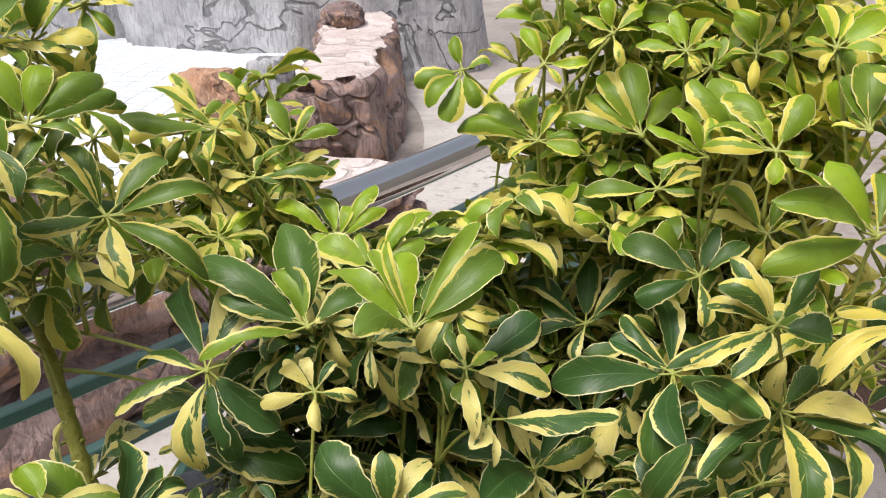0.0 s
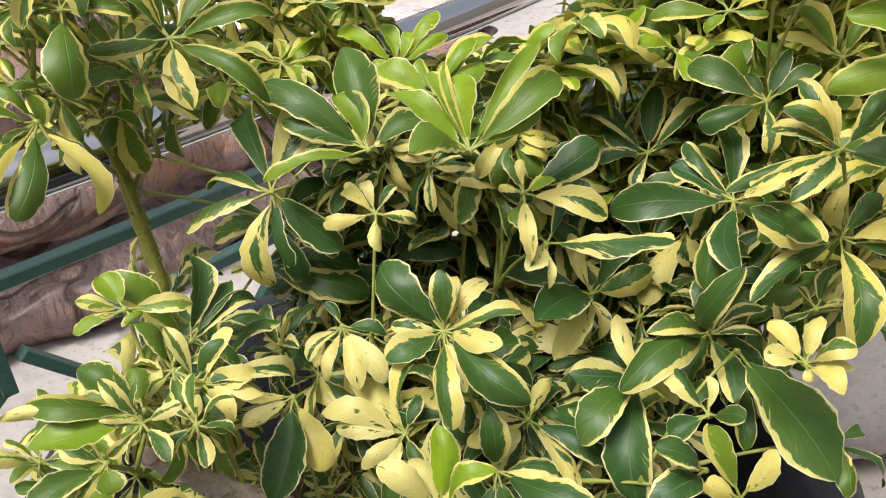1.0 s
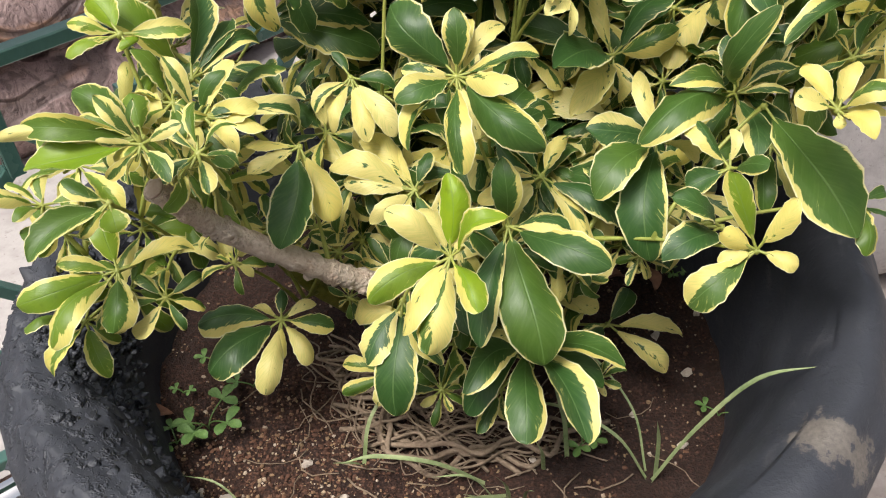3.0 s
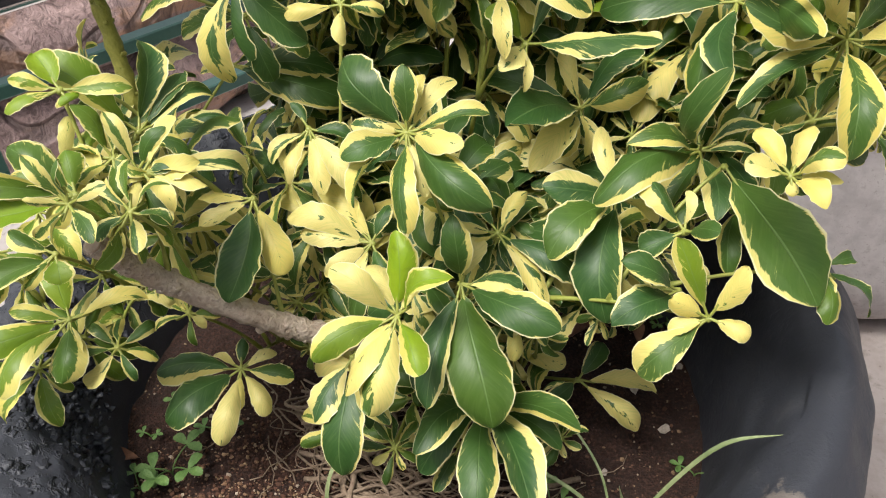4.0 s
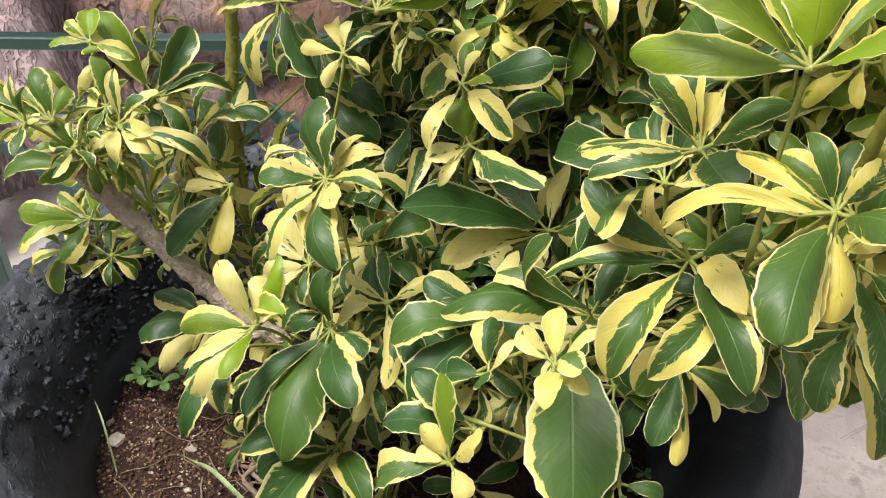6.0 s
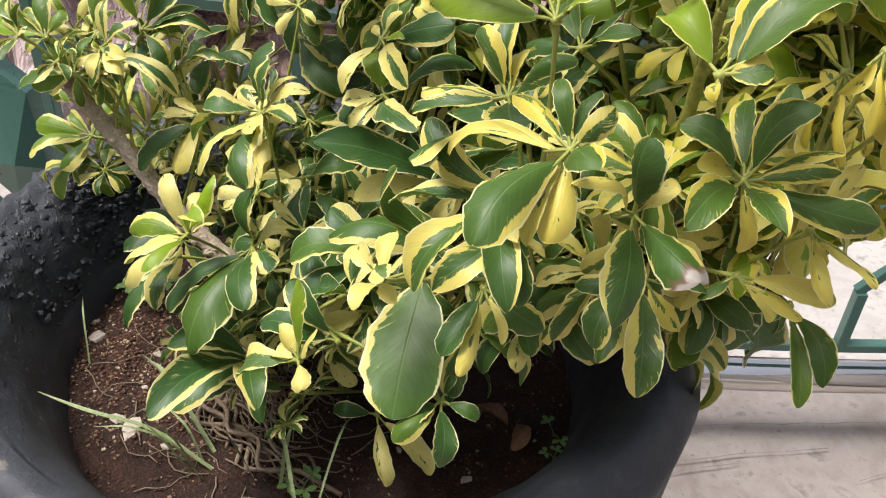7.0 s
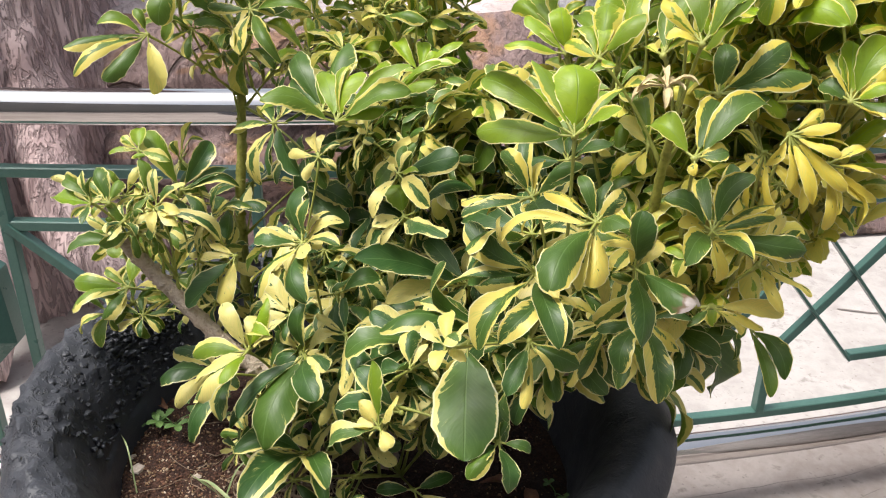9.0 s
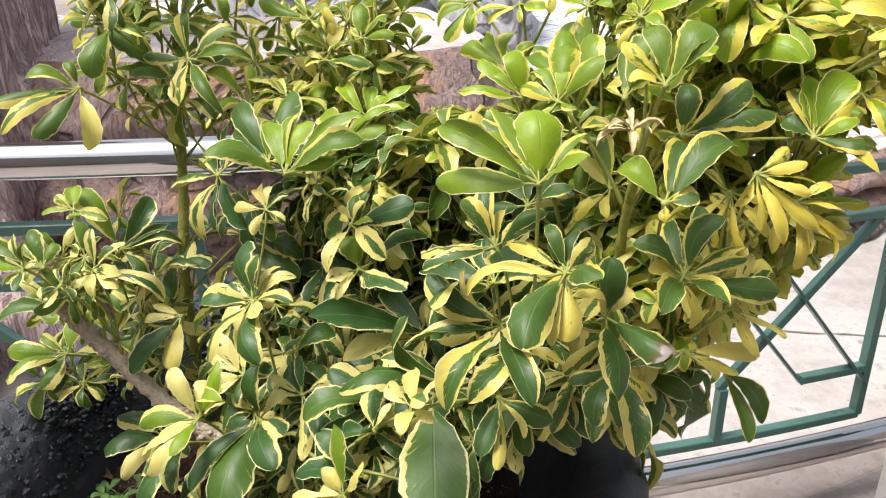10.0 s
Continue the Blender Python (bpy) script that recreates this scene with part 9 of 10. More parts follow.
# smaller sprays
auto_whorl((-0.162, 0.862, 1.300), (-74, 26), 900, 0.049, None, 0.5, 0.35)
auto_whorl((-0.135, 0.929, 1.264), (-35, 30), 920, 0.038, None, 0.5, 0.35)
auto_whorl((-0.102, 0.902, 1.292), (-84, 21), 940, 0.037, None, 0.5, 0.35)
auto_whorl((-0.146, 0.881, 1.261), (-104, 16), 960, 0.037, None, 0.5, 0.35)
auto_whorl((-0.170, 0.872, 1.231), (-117, 63), 980, 0.05, None, 0.5, 0.35)
auto_whorl((-0.096, 0.840, 1.239), (-79, 17), 1000, 0.046, None, 0.5, 0.35)
auto_whorl((-0.180, 0.842, 1.219), (-24, 31), 1020, 0.042, None, 0.5, 0.35)
auto_whorl((-0.128, 0.836, 1.231), (-62, 28), 1040, 0.048, None, 0.5, 0.35)
auto_whorl((-0.066, 0.866, 1.262), (-94, 35), 1060, 0.039, None, 0.5, 0.35)
auto_whorl((-0.058, 0.900, 1.234), (-92, 35), 1082, 0.041, None, 0.5, 0.35)
auto_whorl((-0.193, 0.856, 1.265), (-59, 13), 1100, 0.049, None, 0.5, 0.35)
auto_whorl((-0.215, 0.855, 1.252), (-40, 34), 1120, 0.037, None, 0.5, 0.35)
auto_whorl((-0.141, 0.852, 1.317), (-61, 51), 1140, 0.048, None, 0.5, 0.35)
auto_whorl((-0.093, 0.955, 1.261), (-86, 55), 1164, 0.041, None, 0.5, 0.35)
auto_whorl((-0.122, 0.915, 1.295), (-107, 54), 1180, 0.043, None, 0.5, 0.35)
auto_whorl((-0.137, 0.840, 1.252), (-104, 37), 1200, 0.045, None, 0.5, 0.35)
auto_whorl((-0.122, 0.909, 1.192), (-93, 37), 1220, 0.038, None, 0.5, 0.35)
auto_whorl((-0.202, 0.926, 1.238), (-66, 29), 1240, 0.049, None, 0.5, 0.35)
auto_whorl((-0.294, 0.720, 1.370), (-31, 39), 1260, 0.056, None, 0.35, 0.3)
auto_whorl((-0.250, 0.693, 1.398), (-84, 37), 1281, 0.055, None, 0.35, 0.3)
auto_whorl((-0.294, 0.686, 1.352), (-35, 56), 1300, 0.049, None, 0.35, 0.3)
auto_whorl((-0.200, 0.739, 1.356), (-77, 24), 1323, 0.053, None, 0.35, 0.3)
auto_whorl((-0.206, 0.700, 1.320), (-64, 55), 1367, 0.045, None, 0.35, 0.3)
auto_whorl((-0.307, 0.690, 1.280), (-93, 72), 1380, 0.049, None, 0.35, 0.3)
auto_whorl((-0.288, 0.643, 1.309), (-70, 23), 1400, 0.063, None, 0.35, 0.3)
auto_whorl((-0.232, 0.703, 1.224), (-77, 23), 1420, 0.062, None, 0.35, 0.3)
auto_whorl((-0.262, 0.627, 1.271), (-16, 52), 1440, 0.048, None, 0.35, 0.3)
auto_whorl((-0.245, 0.721, 1.405), (-66, 56), 1460, 0.054, None, 0.35, 0.3)
auto_whorl((-0.284, 0.696, 1.407), (-62, 18), 1480, 0.05, None, 0.35, 0.3)
auto_whorl((-0.229, 0.743, 1.401), (-92, 16), 1500, 0.062, None, 0.35, 0.3)
auto_whorl((-0.182, 0.589, 1.021), (-49, 48), 1520, 0.041, None, 0.5, 0)
auto_whorl((-0.146, 0.596, 1.001), (-47, 55), 1540, 0.048, None, 0.5, 0)
auto_whorl((-0.139, 0.594, 0.943), (-123, 77), 1560, 0.043, None, 0.5, 0)
auto_whorl((-0.150, 0.560, 0.971), (-71, 40), 1582, 0.039, None, 0.5, 0)
auto_whorl((-0.066, 0.579, 0.930), (-80, 37), 1651, 0.032, None, 0.5, 0)
auto_whorl((-0.090, 0.602, 0.934), (-78, 38), 1661, 0.038, None, 0.5, 0)
auto_whorl((-0.051, 0.600, 0.926), (-45, 46), 1680, 0.043, None, 0.5, 0)
auto_whorl((-0.181, 0.500, 0.944), (-31, 47), 1705, 0.042, None, 0.5, 0)
auto_whorl((-0.113, 0.561, 0.967), (-98, 37), 1781, 0.038, None, 0.5, 0)
auto_whorl((-0.019, 0.576, 0.911), (-113, 49), 1801, 0.047, None, 0.5, 0)
auto_whorl((-0.125, 0.805, 1.049), (-52, 49), 1840, 0.056, None, 0.3, 0)
auto_whorl((-0.078, 0.797, 1.059), (-75, 42), 1860, 0.058, None, 0.3, 0)
auto_whorl((-0.101, 0.787, 1.029), (-35, 58), 1880, 0.058, None, 0.3, 0)
auto_whorl((-0.048, 0.753, 1.008), (-100, 53), 1900, 0.058, None, 0.3, 0)
auto_whorl((-0.020, 0.756, 1.037), (-91, 48), 1920, 0.059, None, 0.3, 0)
auto_whorl((-0.071, 0.778, 0.975), (-82, 53), 1940, 0.061, None, 0.3, 0)
auto_whorl((0.198, 0.771, 1.057), (-70, 54), 1960, 0.059, None, 0.3, 0)
auto_whorl((0.217, 0.766, 1.022), (-133, 49), 1980, 0.063, None, 0.3, 0)
auto_whorl((0.271, 0.790, 1.060), (-113, 41), 2000, 0.06, None, 0.3, 0)
auto_whorl((0.306, 0.787, 1.052), (-146, 49), 2020, 0.064, None, 0.3, 0)
auto_whorl((-0.269, 0.837, 1.268), (-27, 44), 2040, 0.046, None, 0.45, 0.3)
auto_whorl((-0.250, 0.871, 1.295), (-68, 40), 2060, 0.043, None, 0.45, 0.3)
auto_whorl((-0.287, 0.817, 1.298), (-37, 21), 2080, 0.05, None, 0.45, 0.3)
auto_whorl((-0.263, 0.756, 1.288), (-6, 43), 2100, 0.048, None, 0.45, 0.3)
auto_whorl((-0.267, 0.737, 1.311), (4, 47), 2120, 0.04, None, 0.45, 0.3)
auto_whorl((-0.103, 0.859, 1.308), (-16, 37), 2140, 0.037, None, 0.45, 0.3)
auto_whorl((-0.104, 0.906, 1.309), (-15, 30), 2160, 0.048, None, 0.45, 0.3)
auto_whorl((-0.106, 0.918, 1.279), (-41, 34), 2180, 0.047, None, 0.45, 0.3)
auto_whorl((-0.168, 0.935, 1.245), (-42, 57), 2200, 0.047, None, 0.45, 0.3)
auto_whorl((-0.108, 0.833, 1.278), (-13, 30), 2220, 0.05, None, 0.45, 0.3)
auto_whorl((-0.083, 0.923, 1.217), (-53, 26), 2240, 0.037, None, 0.45, 0.3)
auto_whorl((-0.091, 0.900, 1.198), (-62, 48), 2260, 0.047, None, 0.45, 0.3)
auto_whorl((-0.178, 0.846, 1.258), (-57, 24), 2280, 0.043, None, 0.45, 0.3)
auto_whorl((-0.041, 0.931, 1.164), (-16, 44), 2301, 0.04, None, 0.45, 0.3)
auto_whorl((-0.144, 0.872, 1.216), (-23, 52), 2320, 0.045, None, 0.45, 0.3)
auto_whorl((-0.208, 0.798, 1.254), (-15, 50), 2340, 0.045, None, 0.45, 0.3)
auto_whorl((0.338, 0.929, 1.340), (-41, 58), 2360, 0.053, None, 0.4, 0.3)
auto_whorl((0.343, 0.988, 1.348), (-62, 21), 2380, 0.054, None, 0.4, 0.3)
auto_whorl((0.357, 1.021, 1.317), (-92, 31), 2400, 0.066, None, 0.4, 0.3)
auto_whorl((0.418, 0.918, 1.372), (-42, 54), 2420, 0.058, None, 0.4, 0.3)
auto_whorl((0.418, 1.017, 1.354), (-89, 66), 2440, 0.058, None, 0.4, 0.3)
auto_whorl((0.453, 0.966, 1.325), (-29, 31), 2460, 0.057, None, 0.4, 0.3)
auto_whorl((0.343, 0.972, 1.284), (-87, 59), 2480, 0.057, None, 0.4, 0.3)
auto_whorl((0.393, 0.932, 1.268), (-103, 44), 2500, 0.048, None, 0.4, 0.3)
auto_whorl((0.334, 0.877, 1.367), (-96, 27), 2520, 0.047, None, 0.4, 0.3)
auto_whorl((0.363, 0.885, 1.288), (-68, 35), 2540, 0.058, None, 0.4, 0.3)
auto_whorl((0.378, 0.942, 1.193), (-68, 71), 2560, 0.036, None, 0.88, 0.1)
auto_whorl((0.398, 0.940, 1.217), (-94, 49), 2580, 0.039, None, 0.88, 0.1)
auto_whorl((0.400, 0.977, 1.177), (-102, 48), 2600, 0.041, None, 0.88, 0.1)
auto_whorl((0.398, 0.936, 1.158), (-27, 36), 2620, 0.045, None, 0.88, 0.1)
auto_whorl((0.429, 0.936, 1.174), (-73, 37), 2640, 0.039, None, 0.88, 0.1)
auto_whorl((0.408, 0.961, 1.135), (-48, 37), 2660, 0.037, None, 0.88, 0.1)
auto_whorl((0.384, 0.912, 1.168), (-61, 26), 2680, 0.042, None, 0.88, 0.1)
auto_whorl((0.421, 0.975, 1.190), (-53, 32), 2700, 0.036, None, 0.88, 0.1)
auto_whorl((0.369, 0.930, 1.133), (-70, 71), 2720, 0.04, None, 0.88, 0.1)
auto_whorl((0.404, 0.981, 1.207), (-92, 73), 2740, 0.045, None, 0.88, 0.1)
auto_whorl((0.094, 0.610, 0.986), (-42, 60), 2780, 0.045, None, 0.45, 0)
auto_whorl((0.134, 0.609, 0.982), (-75, 53), 2800, 0.049, None, 0.45, 0)
auto_whorl((0.184, 0.611, 0.971), (54, 86), 2820, 0.046, None, 0.45, 0)
auto_whorl((0.163, 0.599, 0.937), (-64, 67), 2847, 0.036, None, 0.45, 0)
auto_whorl((0.181, 0.624, 0.908), (8, 53), 2867, 0.038, None, 0.45, 0)
auto_whorl((0.240, 0.715, 1.031), (-67, 61), 2921, 0.043, None, 0.45, 0)
auto_whorl((0.258, 0.734, 1.014), (-58, 29), 2940, 0.042, None, 0.45, 0)
auto_whorl((0.191, 0.719, 1.016), (-79, 34), 2970, 0.032, None, 0.45, 0)
auto_whorl((0.273, 0.741, 1.000), (-25, 66), 2980, 0.047, None, 0.45, 0)
auto_whorl((-0.244, 0.484, 0.929), (-39, 56), 3000, 0.043, None, 0.4, 0.3)
auto_whorl((-0.267, 0.532, 0.974), (-57, 43), 3020, 0.042, None, 0.4, 0.3)
auto_whorl((-0.265, 0.517, 1.015), (-10, 58), 3061, 0.039, None, 0.4, 0.3)
auto_whorl((-0.263, 0.572, 1.012), (-58, 61), 3080, 0.052, None, 0.4, 0.3)
auto_whorl((-0.221, 0.562, 0.958), (-51, 60), 3100, 0.054, None, 0.4, 0.3)
auto_whorl((-0.205, 0.559, 0.937), (-64, 56), 3120, 0.043, None, 0.4, 0.3)
auto_whorl((-0.195, 0.582, 0.956), (-100, 43), 3140, 0.04, None, 0.4, 0.3)
auto_whorl((-0.154, 0.567, 1.005), (-87, 44), 3163, 0.049, None, 0.4, 0.3)
auto_whorl((-0.135, 0.533, 0.954), (-103, 56), 3193, 0.028, None, 0.4, 0.3)
auto_whorl((-0.209, 0.502, 0.949), (-44, 55), 3203, 0.045, None, 0.4, 0.3)
auto_whorl((0.262, 0.902, 1.384), (-138, 37), 3320, 0.05, None, 0.4, 0.6)
auto_whorl((0.290, 0.871, 1.392), (-80, 41), 3340, 0.054, None, 0.4, 0.6)
auto_whorl((0.328, 0.883, 1.376), (-95, 30), 3360, 0.048, None, 0.4, 0.6)
auto_whorl((0.298, 0.834, 1.356), (-120, 35), 3433, 0.032, None, 0.4, 0.6)
auto_whorl((0.348, 0.887, 1.384), (-68, 68), 3440, 0.064, None, 0.4, 0.6)
auto_whorl((0.352, 0.806, 1.373), (-115, 18), 3460, 0.05, None, 0.4, 0.6)
auto_whorl((0.389, 0.854, 1.388), (-83, 44), 3480, 0.066, None, 0.4, 0.6)
auto_whorl((0.371, 0.845, 1.323), (-134, 41), 3560, 0.063, None, 0.4, 0.6)
auto_whorl((0.397, 0.821, 1.342), (-113, 26), 3583, 0.059, None, 0.4, 0.6)
auto_whorl((0.427, 0.840, 1.380), (-131, 59), 3603, 0.053, None, 0.4, 0.6)
auto_whorl((-0.061, 0.576, 0.881), (-96, 45), 3632, 0.023, None, 0.45, 0.1)
auto_whorl((0.004, 0.603, 0.860), (-89, 54), 3660, 0.048, None, 0.45, 0.1)
auto_whorl((0.031, 0.552, 0.859), (-132, 70), 3680, 0.038, None, 0.45, 0.1)
auto_whorl((0.068, 0.572, 0.896), (-61, 33), 3701, 0.048, None, 0.45, 0.1)
auto_whorl((0.104, 0.605, 0.867), (-60, 44), 3720, 0.044, None, 0.45, 0.1)
auto_whorl((0.126, 0.576, 0.843), (-149, 50), 3744, 0.043, None, 0.45, 0.1)
auto_whorl((0.127, 0.579, 0.921), (-106, 34), 3769, 0.03, None, 0.45, 0.1)
auto_whorl((0.071, 0.532, 0.829), (-80, 63), 3780, 0.039, None, 0.45, 0.1)
auto_whorl((0.151, 0.541, 0.841), (-118, 72), 3813, 0.026, None, 0.45, 0.1)
auto_whorl((0.029, 0.493, 0.869), (-62, 46), 3831, 0.026, None, 0.45, 0.1)
auto_whorl((-0.022, 0.535, 0.836), (-65, 43), 3840, 0.041, None, 0.45, 0.1)
auto_whorl((0.072, 0.570, 0.953), (-94, 46), 3860, 0.048, None, 0.4, 0.05)
auto_whorl((0.108, 0.568, 0.946), (-100, 42), 3880, 0.041, None, 0.4, 0.05)
auto_whorl((0.176, 0.582, 0.941), (-103, 44), 3909, 0.027, None, 0.4, 0.05)
auto_whorl((0.182, 0.635, 0.929), (-35, 48), 3921, 0.044, None, 0.4, 0.05)
auto_whorl((0.213, 0.628, 0.973), (-54, 56), 3940, 0.044, None, 0.4, 0.05)
auto_whorl((0.171, 0.615, 0.989), (-90, 42), 3985, 0.042, None, 0.4, 0.05)
auto_whorl((0.028, 0.583, 0.958), (-89, 43), 4000, 0.043, None, 0.4, 0.05)
# dark leaves on long stalks from the tall stem
auto_whorl((-0.100, 0.655, 1.172), (-105, 52), 8001, 0.082, 8, 0.10, 0.05, droop=-22, stalk=(-0.246, 0.705, 1.185))
auto_whorl((-0.118, 0.705, 1.118), (-120, 48), 8002, 0.072, 8, 0.12, 0.05, droop=-18, stalk=(-0.238, 0.697, 1.150))
for i in range(14):
    rnd = random.Random(8100 + i)
    p = Vector((-0.245 + rnd.gauss(0, 0.045), 0.735 + rnd.gauss(0, 0.06), 1.305 + rnd.gauss(0, 0.05)))
    auto_whorl(p, (rnd.uniform(-120, 10), rnd.uniform(25, 70)), 8200 + i, rnd.uniform(0.036, 0.050), None, 0.40, rnd.uniform(0.1, 0.45), droop=rnd.uniform(-35, 5))
for i in range(8):
    rnd = random.Random(8300 + i)
    p = Vector((-0.140 + rnd.gauss(0, 0.022), 0.500 + rnd.gauss(0, 0.022), 1.105 + rnd.gauss(0, 0.022)))
    auto_whorl(p, (rnd.uniform(-110, -10), rnd.uniform(30, 70)), 8400 + i, rnd.uniform(0.028, 0.040), None, 0.50, rnd.uniform(0.1, 0.4), droop=rnd.uniform(-20, 25))



# ---- small growth and litter on the soil ----
def root_mat():
    """Matted dry roots round the foot of the shrub."""
    rnd = random.Random(21)
    root = new("root_mat")
    root.location = (0.03, 0.58, SOIL_Z)
    tagged(root, "tangle of thin dry brown roots at the foot of the shrub", "roots")
    inv = Matrix.Translation(-root.location)
    for i in range(76):
        a0 = radians(rnd.uniform(185, 250))
        span = radians(rnd.uniform(35, 110))
        r = rnd.uniform(0.05, 0.15)
        cx, cy = 0.03 + rnd.uniform(-0.02, 0.02), 0.665 + rnd.uniform(-0.02, 0.02)
        lift = rnd.uniform(0.002, 0.05) * max(0.0, 1 - (r - 0.05) / 0.12)
        pts = []
        for k in range(10):
            a = a0 + span * k / 9
            rr = r * (1 + 0.10 * math.sin(k * rnd.uniform(0.9, 1.5) + i)) + rnd.uniform(-0.008, 0.008)
            x, y = cx + rr * math.cos(a) * 1.1, cy + rr * math.sin(a)
            pts.append(inv @ Vector((x, y, soil_height(x, y) + 0.002 + lift * math.sin(math.pi * k / 9) + rnd.uniform(-0.001, 0.002))))
        rad = rnd.choice((0.0005, 0.0006, 0.0008, 0.0009, 0.0011, 0.0013, 0.0018, 0.0026))
        v, f = tube(spline(pts, 3), rad, 6, True, 0.25, rnd)
        mesh_object("root", v, f, M_ROOT, root)
    for i in range(60):
        x, y = rnd.uniform(-0.16, 0.2), rnd.uniform(0.44, 0.62)
        a = rnd.uniform(0, 6.28)
        pts, p = [], Vector((x, y, 0))
        for k in range(6):
            a += rnd.uniform(-0.7, 0.7)
            p = p + Vector((math.cos(a), math.sin(a), 0)) * 0.012
            pts.append(inv @ Vector((p.x, p.y, soil_height(p.x, p.y) + 0.0015 + rnd.uniform(0, 0.003))))
        v, f = tube(pts, rnd.uniform(0.0004, 0.0009), 5)
        mesh_object("rootlet", v, f, M_ROOT, root)


root_mat()


def grass_blade(points, wide, name="grass_blade"):
    pts = spline(points, 6)
    n = len(pts)
    verts, faces = [], []
    for i, p in enumerate(pts):
        t = (pts[min(i + 1, n - 1)] - pts[max(i - 1, 0)]).normalized()
        s = t.cross(Vector((0, 0, 1)))
        s = s.normalized() if s.length > 0.01 else Vector((1, 0, 0))
        up = s.cross(t)
        w = 0.38 * wide * min(1.0, 3.0 * (1 - i / (n - 1)) + 0.05)
        verts += [p - s * w + up * w * 0.4, p, p + s * w + up * w * 0.4]
        if i:
            k = 3 * i
            faces += [(k - 3, k - 2, k + 1, k), (k - 2, k - 1, k + 2, k + 1)]
    ob = mesh_object(name, verts, faces, M_GRASS)
    return tagged(ob, "long thin grass blade growing from the soil", "grass", "grass blades")


def g(x, y, up=0.0):
    return (x, y, soil_height(x, y) + up)


grass_blade([g(0.205, 0.525), (0.235, 0.53, 0.80), (0.275, 0.54, 0.855), (0.321, 0.545, 0.87)], 0.006)
grass_blade([g(0.20, 0.527), (0.17, 0.535, 0.775), (0.12, 0.55, 0.79), (0.08, 0.552, 0.785)], 0.005)
grass_blade([g(0.208, 0.53), (0.205, 0.525, 0.78), (0.20, 0.518, 0.82)], 0.005)
grass_blade([g(0.20, 0.535), (0.185, 0.56, 0.78), (0.15, 0.60, 0.80), (0.13, 0.625, 0.785)], 0.003)
grass_blade([g(0.11, 0.52), (0.108, 0.51, 0.775), (0.10, 0.50, 0.81)], 0.005)
grass_blade([g(0.06, 0.50), (0.02, 0.49, 0.775), (-0.03, 0.485, 0.785), (-0.06, 0.48, 0.778)], 0.006)
grass_blade([g(0.08, 0.49), (0.04, 0.45, 0.78), (0.0, 0.40, 0.80), (-0.06, 0.36, 0.80)], 0.006)
grass_blade([g(0.13, 0.54), (0.125, 0.55, 0.775), (0.115, 0.565, 0.80)], 0.006)
grass_blade([g(-0.05, 0.51), (-0.045, 0.53, 0.775), (-0.025, 0.56, 0.80), (-0.01, 0.58, 0.815)], 0.005)
grass_blade([g(-0.045, 0.505), (-0.05, 0.49, 0.765), (-0.065, 0.475, 0.785)], 0.005)
grass_blade([g(0.07, 0.475), (0.06, 0.46, 0.775), (0.045, 0.43, 0.80), (0.03, 0.40, 0.805)], 0.004)
grass_blade([g(0.085, 0.475), (0.082, 0.462, 0.79), (0.075, 0.445, 0.83)], 0.005)
grass_blade([g(0.075, 0.47), (0.066, 0.455, 0.78), (0.05, 0.44, 0.81)], 0.0045)
grass_blade([g(0.095, 0.48), (0.098, 0.463, 0.785), (0.105, 0.445, 0.815)], 0.004)
grass_blade([g(0.07, 0.485), (0.05, 0.48, 0.775), (0.02, 0.47, 0.785)], 0.0035)
grass_blade([g(-0.12, 0.43), (-0.15, 0.44, 0.79), (-0.19, 0.45, 0.785)], 0.0025)


def weed(x, y, seed, leaves, size, name="seedling", label="small fresh green seedling with trifoliate leaves"):
    rnd = random.Random(seed)
    root = new(name)
    root.location = (x, y, soil_height(x, y))
    tagged(root, label, "weed", "weeds in the planter")
    for i in range(leaves):
        a = 6.283 * i / leaves + rnd.uniform(-0.4, 0.4)
        r, h = size * rnd.uniform(0.7, 1.3), size * rnd.uniform(0.7, 1.3)
        end = Vector((r * math.cos(a), r * math.sin(a), h))
        v, f = tube(bezier((0, 0, 0), (0, 0, h * 0.8), end, 5), 0.0007, 5)
        mesh_object("stalk", v, f, M_WEED, root)
        for k in range(3):
            b = a + (k - 1) * 1.5
            d = Vector((math.cos(b), math.sin(b), 0.12))
            pts = leaf_points(end, d * size * rnd.uniform(0.75, 0.95), Vector((0, 0, 1)), size * 0.50, 0.08, 0.25, 0.015, rnd.uniform(0, 6), 0.0, 0.62)
            mesh_object("leaflet", pts, LEAF_FACES, M_WEED, root)


weed(-0.198, 0.524, 1, 4, 0.020)
weed(-0.222, 0.505, 2, 3, 0.012)
weed(0.272, 0.613, 3, 2, 0.011)
weed(0.144, 0.556, 4, 3, 0.014)
weed(-0.17, 0.575, 5, 2, 0.012)
weed(-0.215, 0.60, 6, 2, 0.012)
weed(0.24, 0.80, 7, 3, 0.010)
weed(0.215, 0.82, 8, 2, 0.012)
weed(-0.235, 0.56, 9, 2, 0.008)

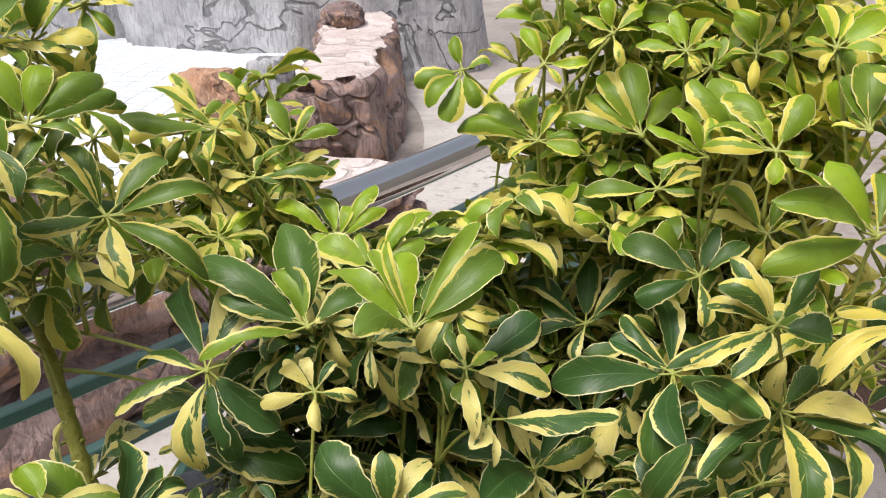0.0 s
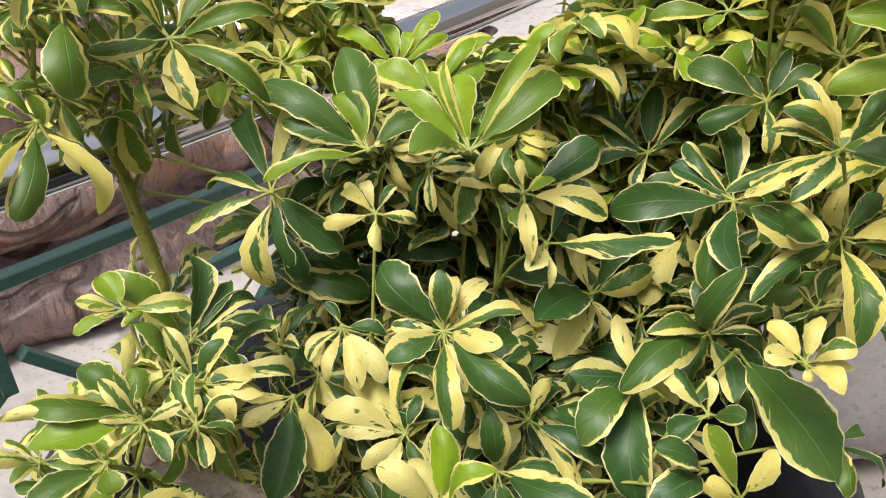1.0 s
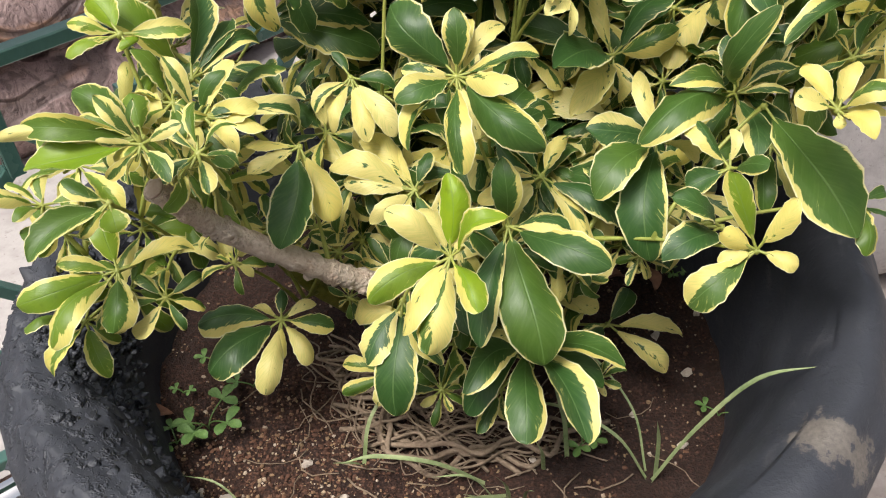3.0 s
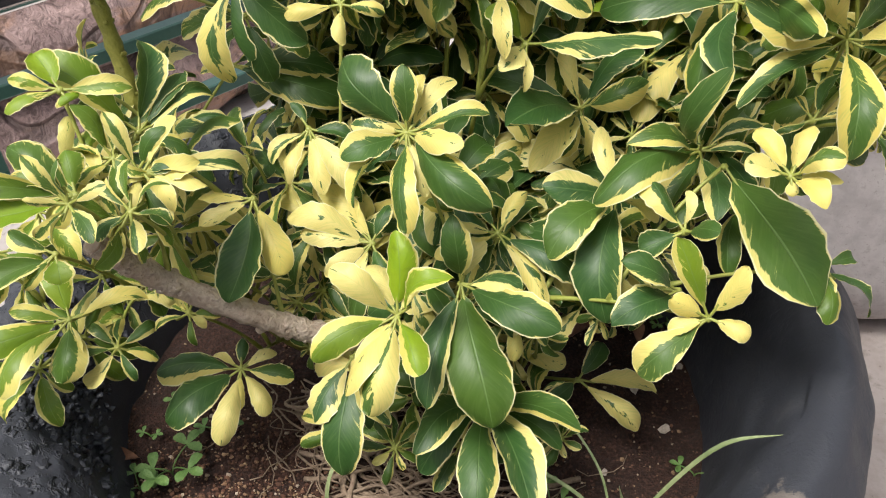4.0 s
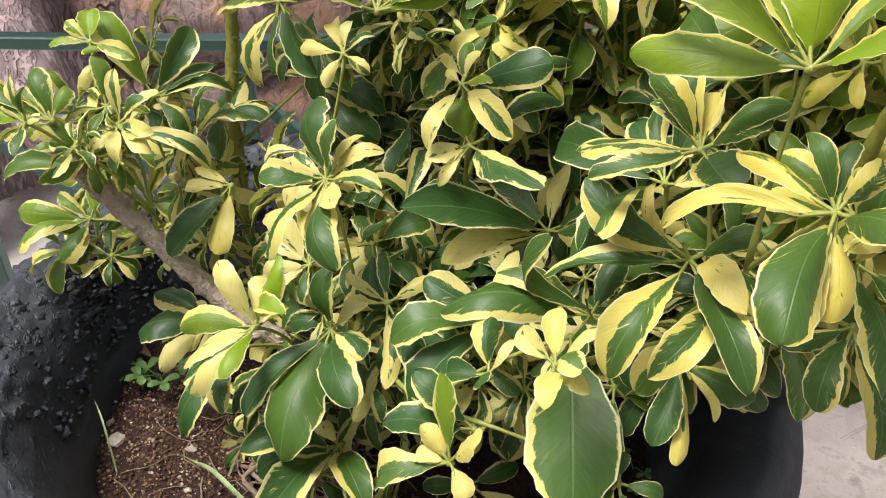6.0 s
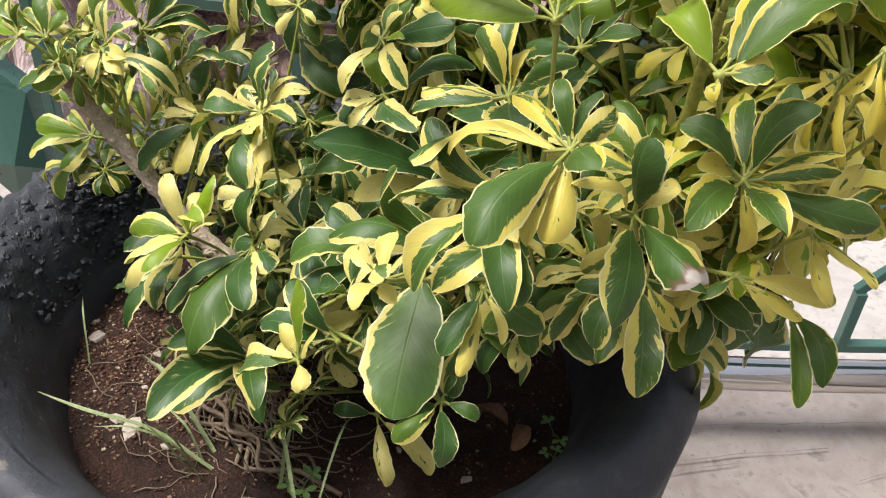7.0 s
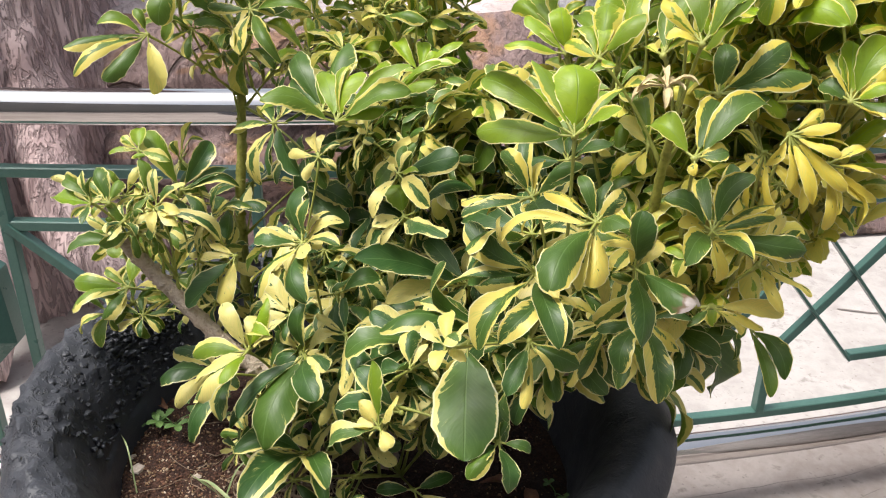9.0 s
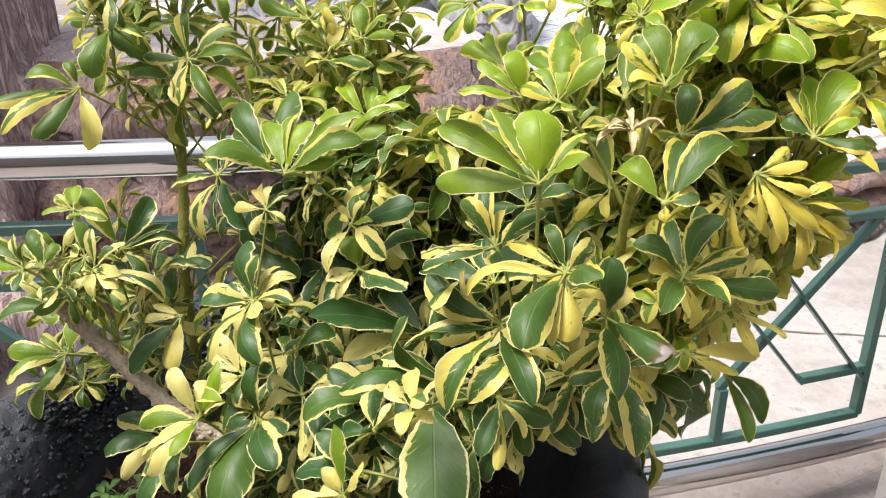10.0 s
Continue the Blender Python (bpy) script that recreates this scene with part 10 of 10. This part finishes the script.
pebble(0.216, 0.705, 0.0075, 1, 0.25)
pebble(-0.157, 0.449, 0.010, 2, 0.35)
pebble(-0.183, 0.457, 0.0055, 3, 0.5)
pebble(-0.011, 0.440, 0.016, 4, 0.22)
pebble(-0.03, 0.432, 0.009, 5, 0.3)
pebble(0.245, 0.66, 0.006, 6)
pebble(0.19, 0.60, 0.005, 7)
pebble(0.235, 0.57, 0.006, 8)
pebble(-0.10, 0.50, 0.006, 9)
pebble(0.15, 0.665, 0.004, 10)
pebble(0.26, 0.745, 0.005, 11)
pebble(-0.06, 0.47, 0.005, 12)
pebble(0.10, 0.53, 0.0045, 13)
pebble(0.03, 0.46, 0.006, 14)


def dead_leaf(x, y, size, turn, seed):
    pts = leaf_points(Vector((0, 0, 0)), Vector((size, 0, size * 0.15)), Vector((0, 0, 1)), size * 0.45, 0.14, 0.7, 0.03, seed, 0.6)
    ob = mesh_object("dead_leaf", pts, LEAF_FACES, M_DRYLEAF)
    ob.matrix_basis = pose(x, y, soil_height(x, y) + 0.006, 0, 0, turn)
    tagged(ob, "curled reddish brown dead leaf lying on the soil", "leaf", "fallen leaves")


dead_leaf(0.195, 0.80, 0.045, -60, 1)
dead_leaf(0.14, 0.76, 0.05, 20, 2)
dead_leaf(-0.235, 0.535, 0.035, 200, 3)
dead_leaf(0.05, 0.80, 0.05, 100, 4)


def dried_shoot(c, n, size):
    """A small withered spray of narrow tan leaves."""
    rnd = random.Random(77)
    c = TO_SHRUB @ Vector(c)
    hub = mesh_object("dried_shoot", *blob(c, (0.003, 0.003, 0.003), rnd, 7, 5), M_WITHER, SHRUB, "withered pale brown shoot")
    for i in range(n):
        a = 6.283 * i / n + rnd.uniform(-0.3, 0.3)
        d = Vector((math.cos(a), math.sin(a), rnd.uniform(-0.6, 0.35))) * size * rnd.uniform(0.7, 1.15)
        pts = leaf_points(c, d, Vector((0, 0, 1)), size * 0.26, 0.22, 0.8, 0.03, rnd.uniform(0, 6), rnd.uniform(-0.6, 0.6))
        mesh_object("withered_leaf", pts, LEAF_FACES, M_WITHER, hub)


dried_shoot((0.402, 0.663, 1.324), 12, 0.021)

# ---- scores and cracks in the paving ----
crack((-0.20, 1.40, 0), (0.16, 2.02, 0), 1)
crack((-0.16, 1.22, 0), (0.10, 1.78, 0), 2)
crack((-0.13, 1.24, 0), (0.03, 1.58, 0), 3, 0.004)
crack((0.19, 1.76, 0), (0.26, 2.05, 0), 4)
crack((0.30, 1.76, 0), (0.50, 1.75, 0), 5)
crack((0.15, 1.95, 0), (0.36, 2.50, 0), 6)
crack((0.28, 1.95, 0), (0.34, 2.20, 0), 7, 0.004)
crack((-1.4, 0.2, 0), (-0.9, -0.3, 0), 8)
crack((-0.2, 2.8, 0), (0.9, 3.6, 0), 9, 0.01)
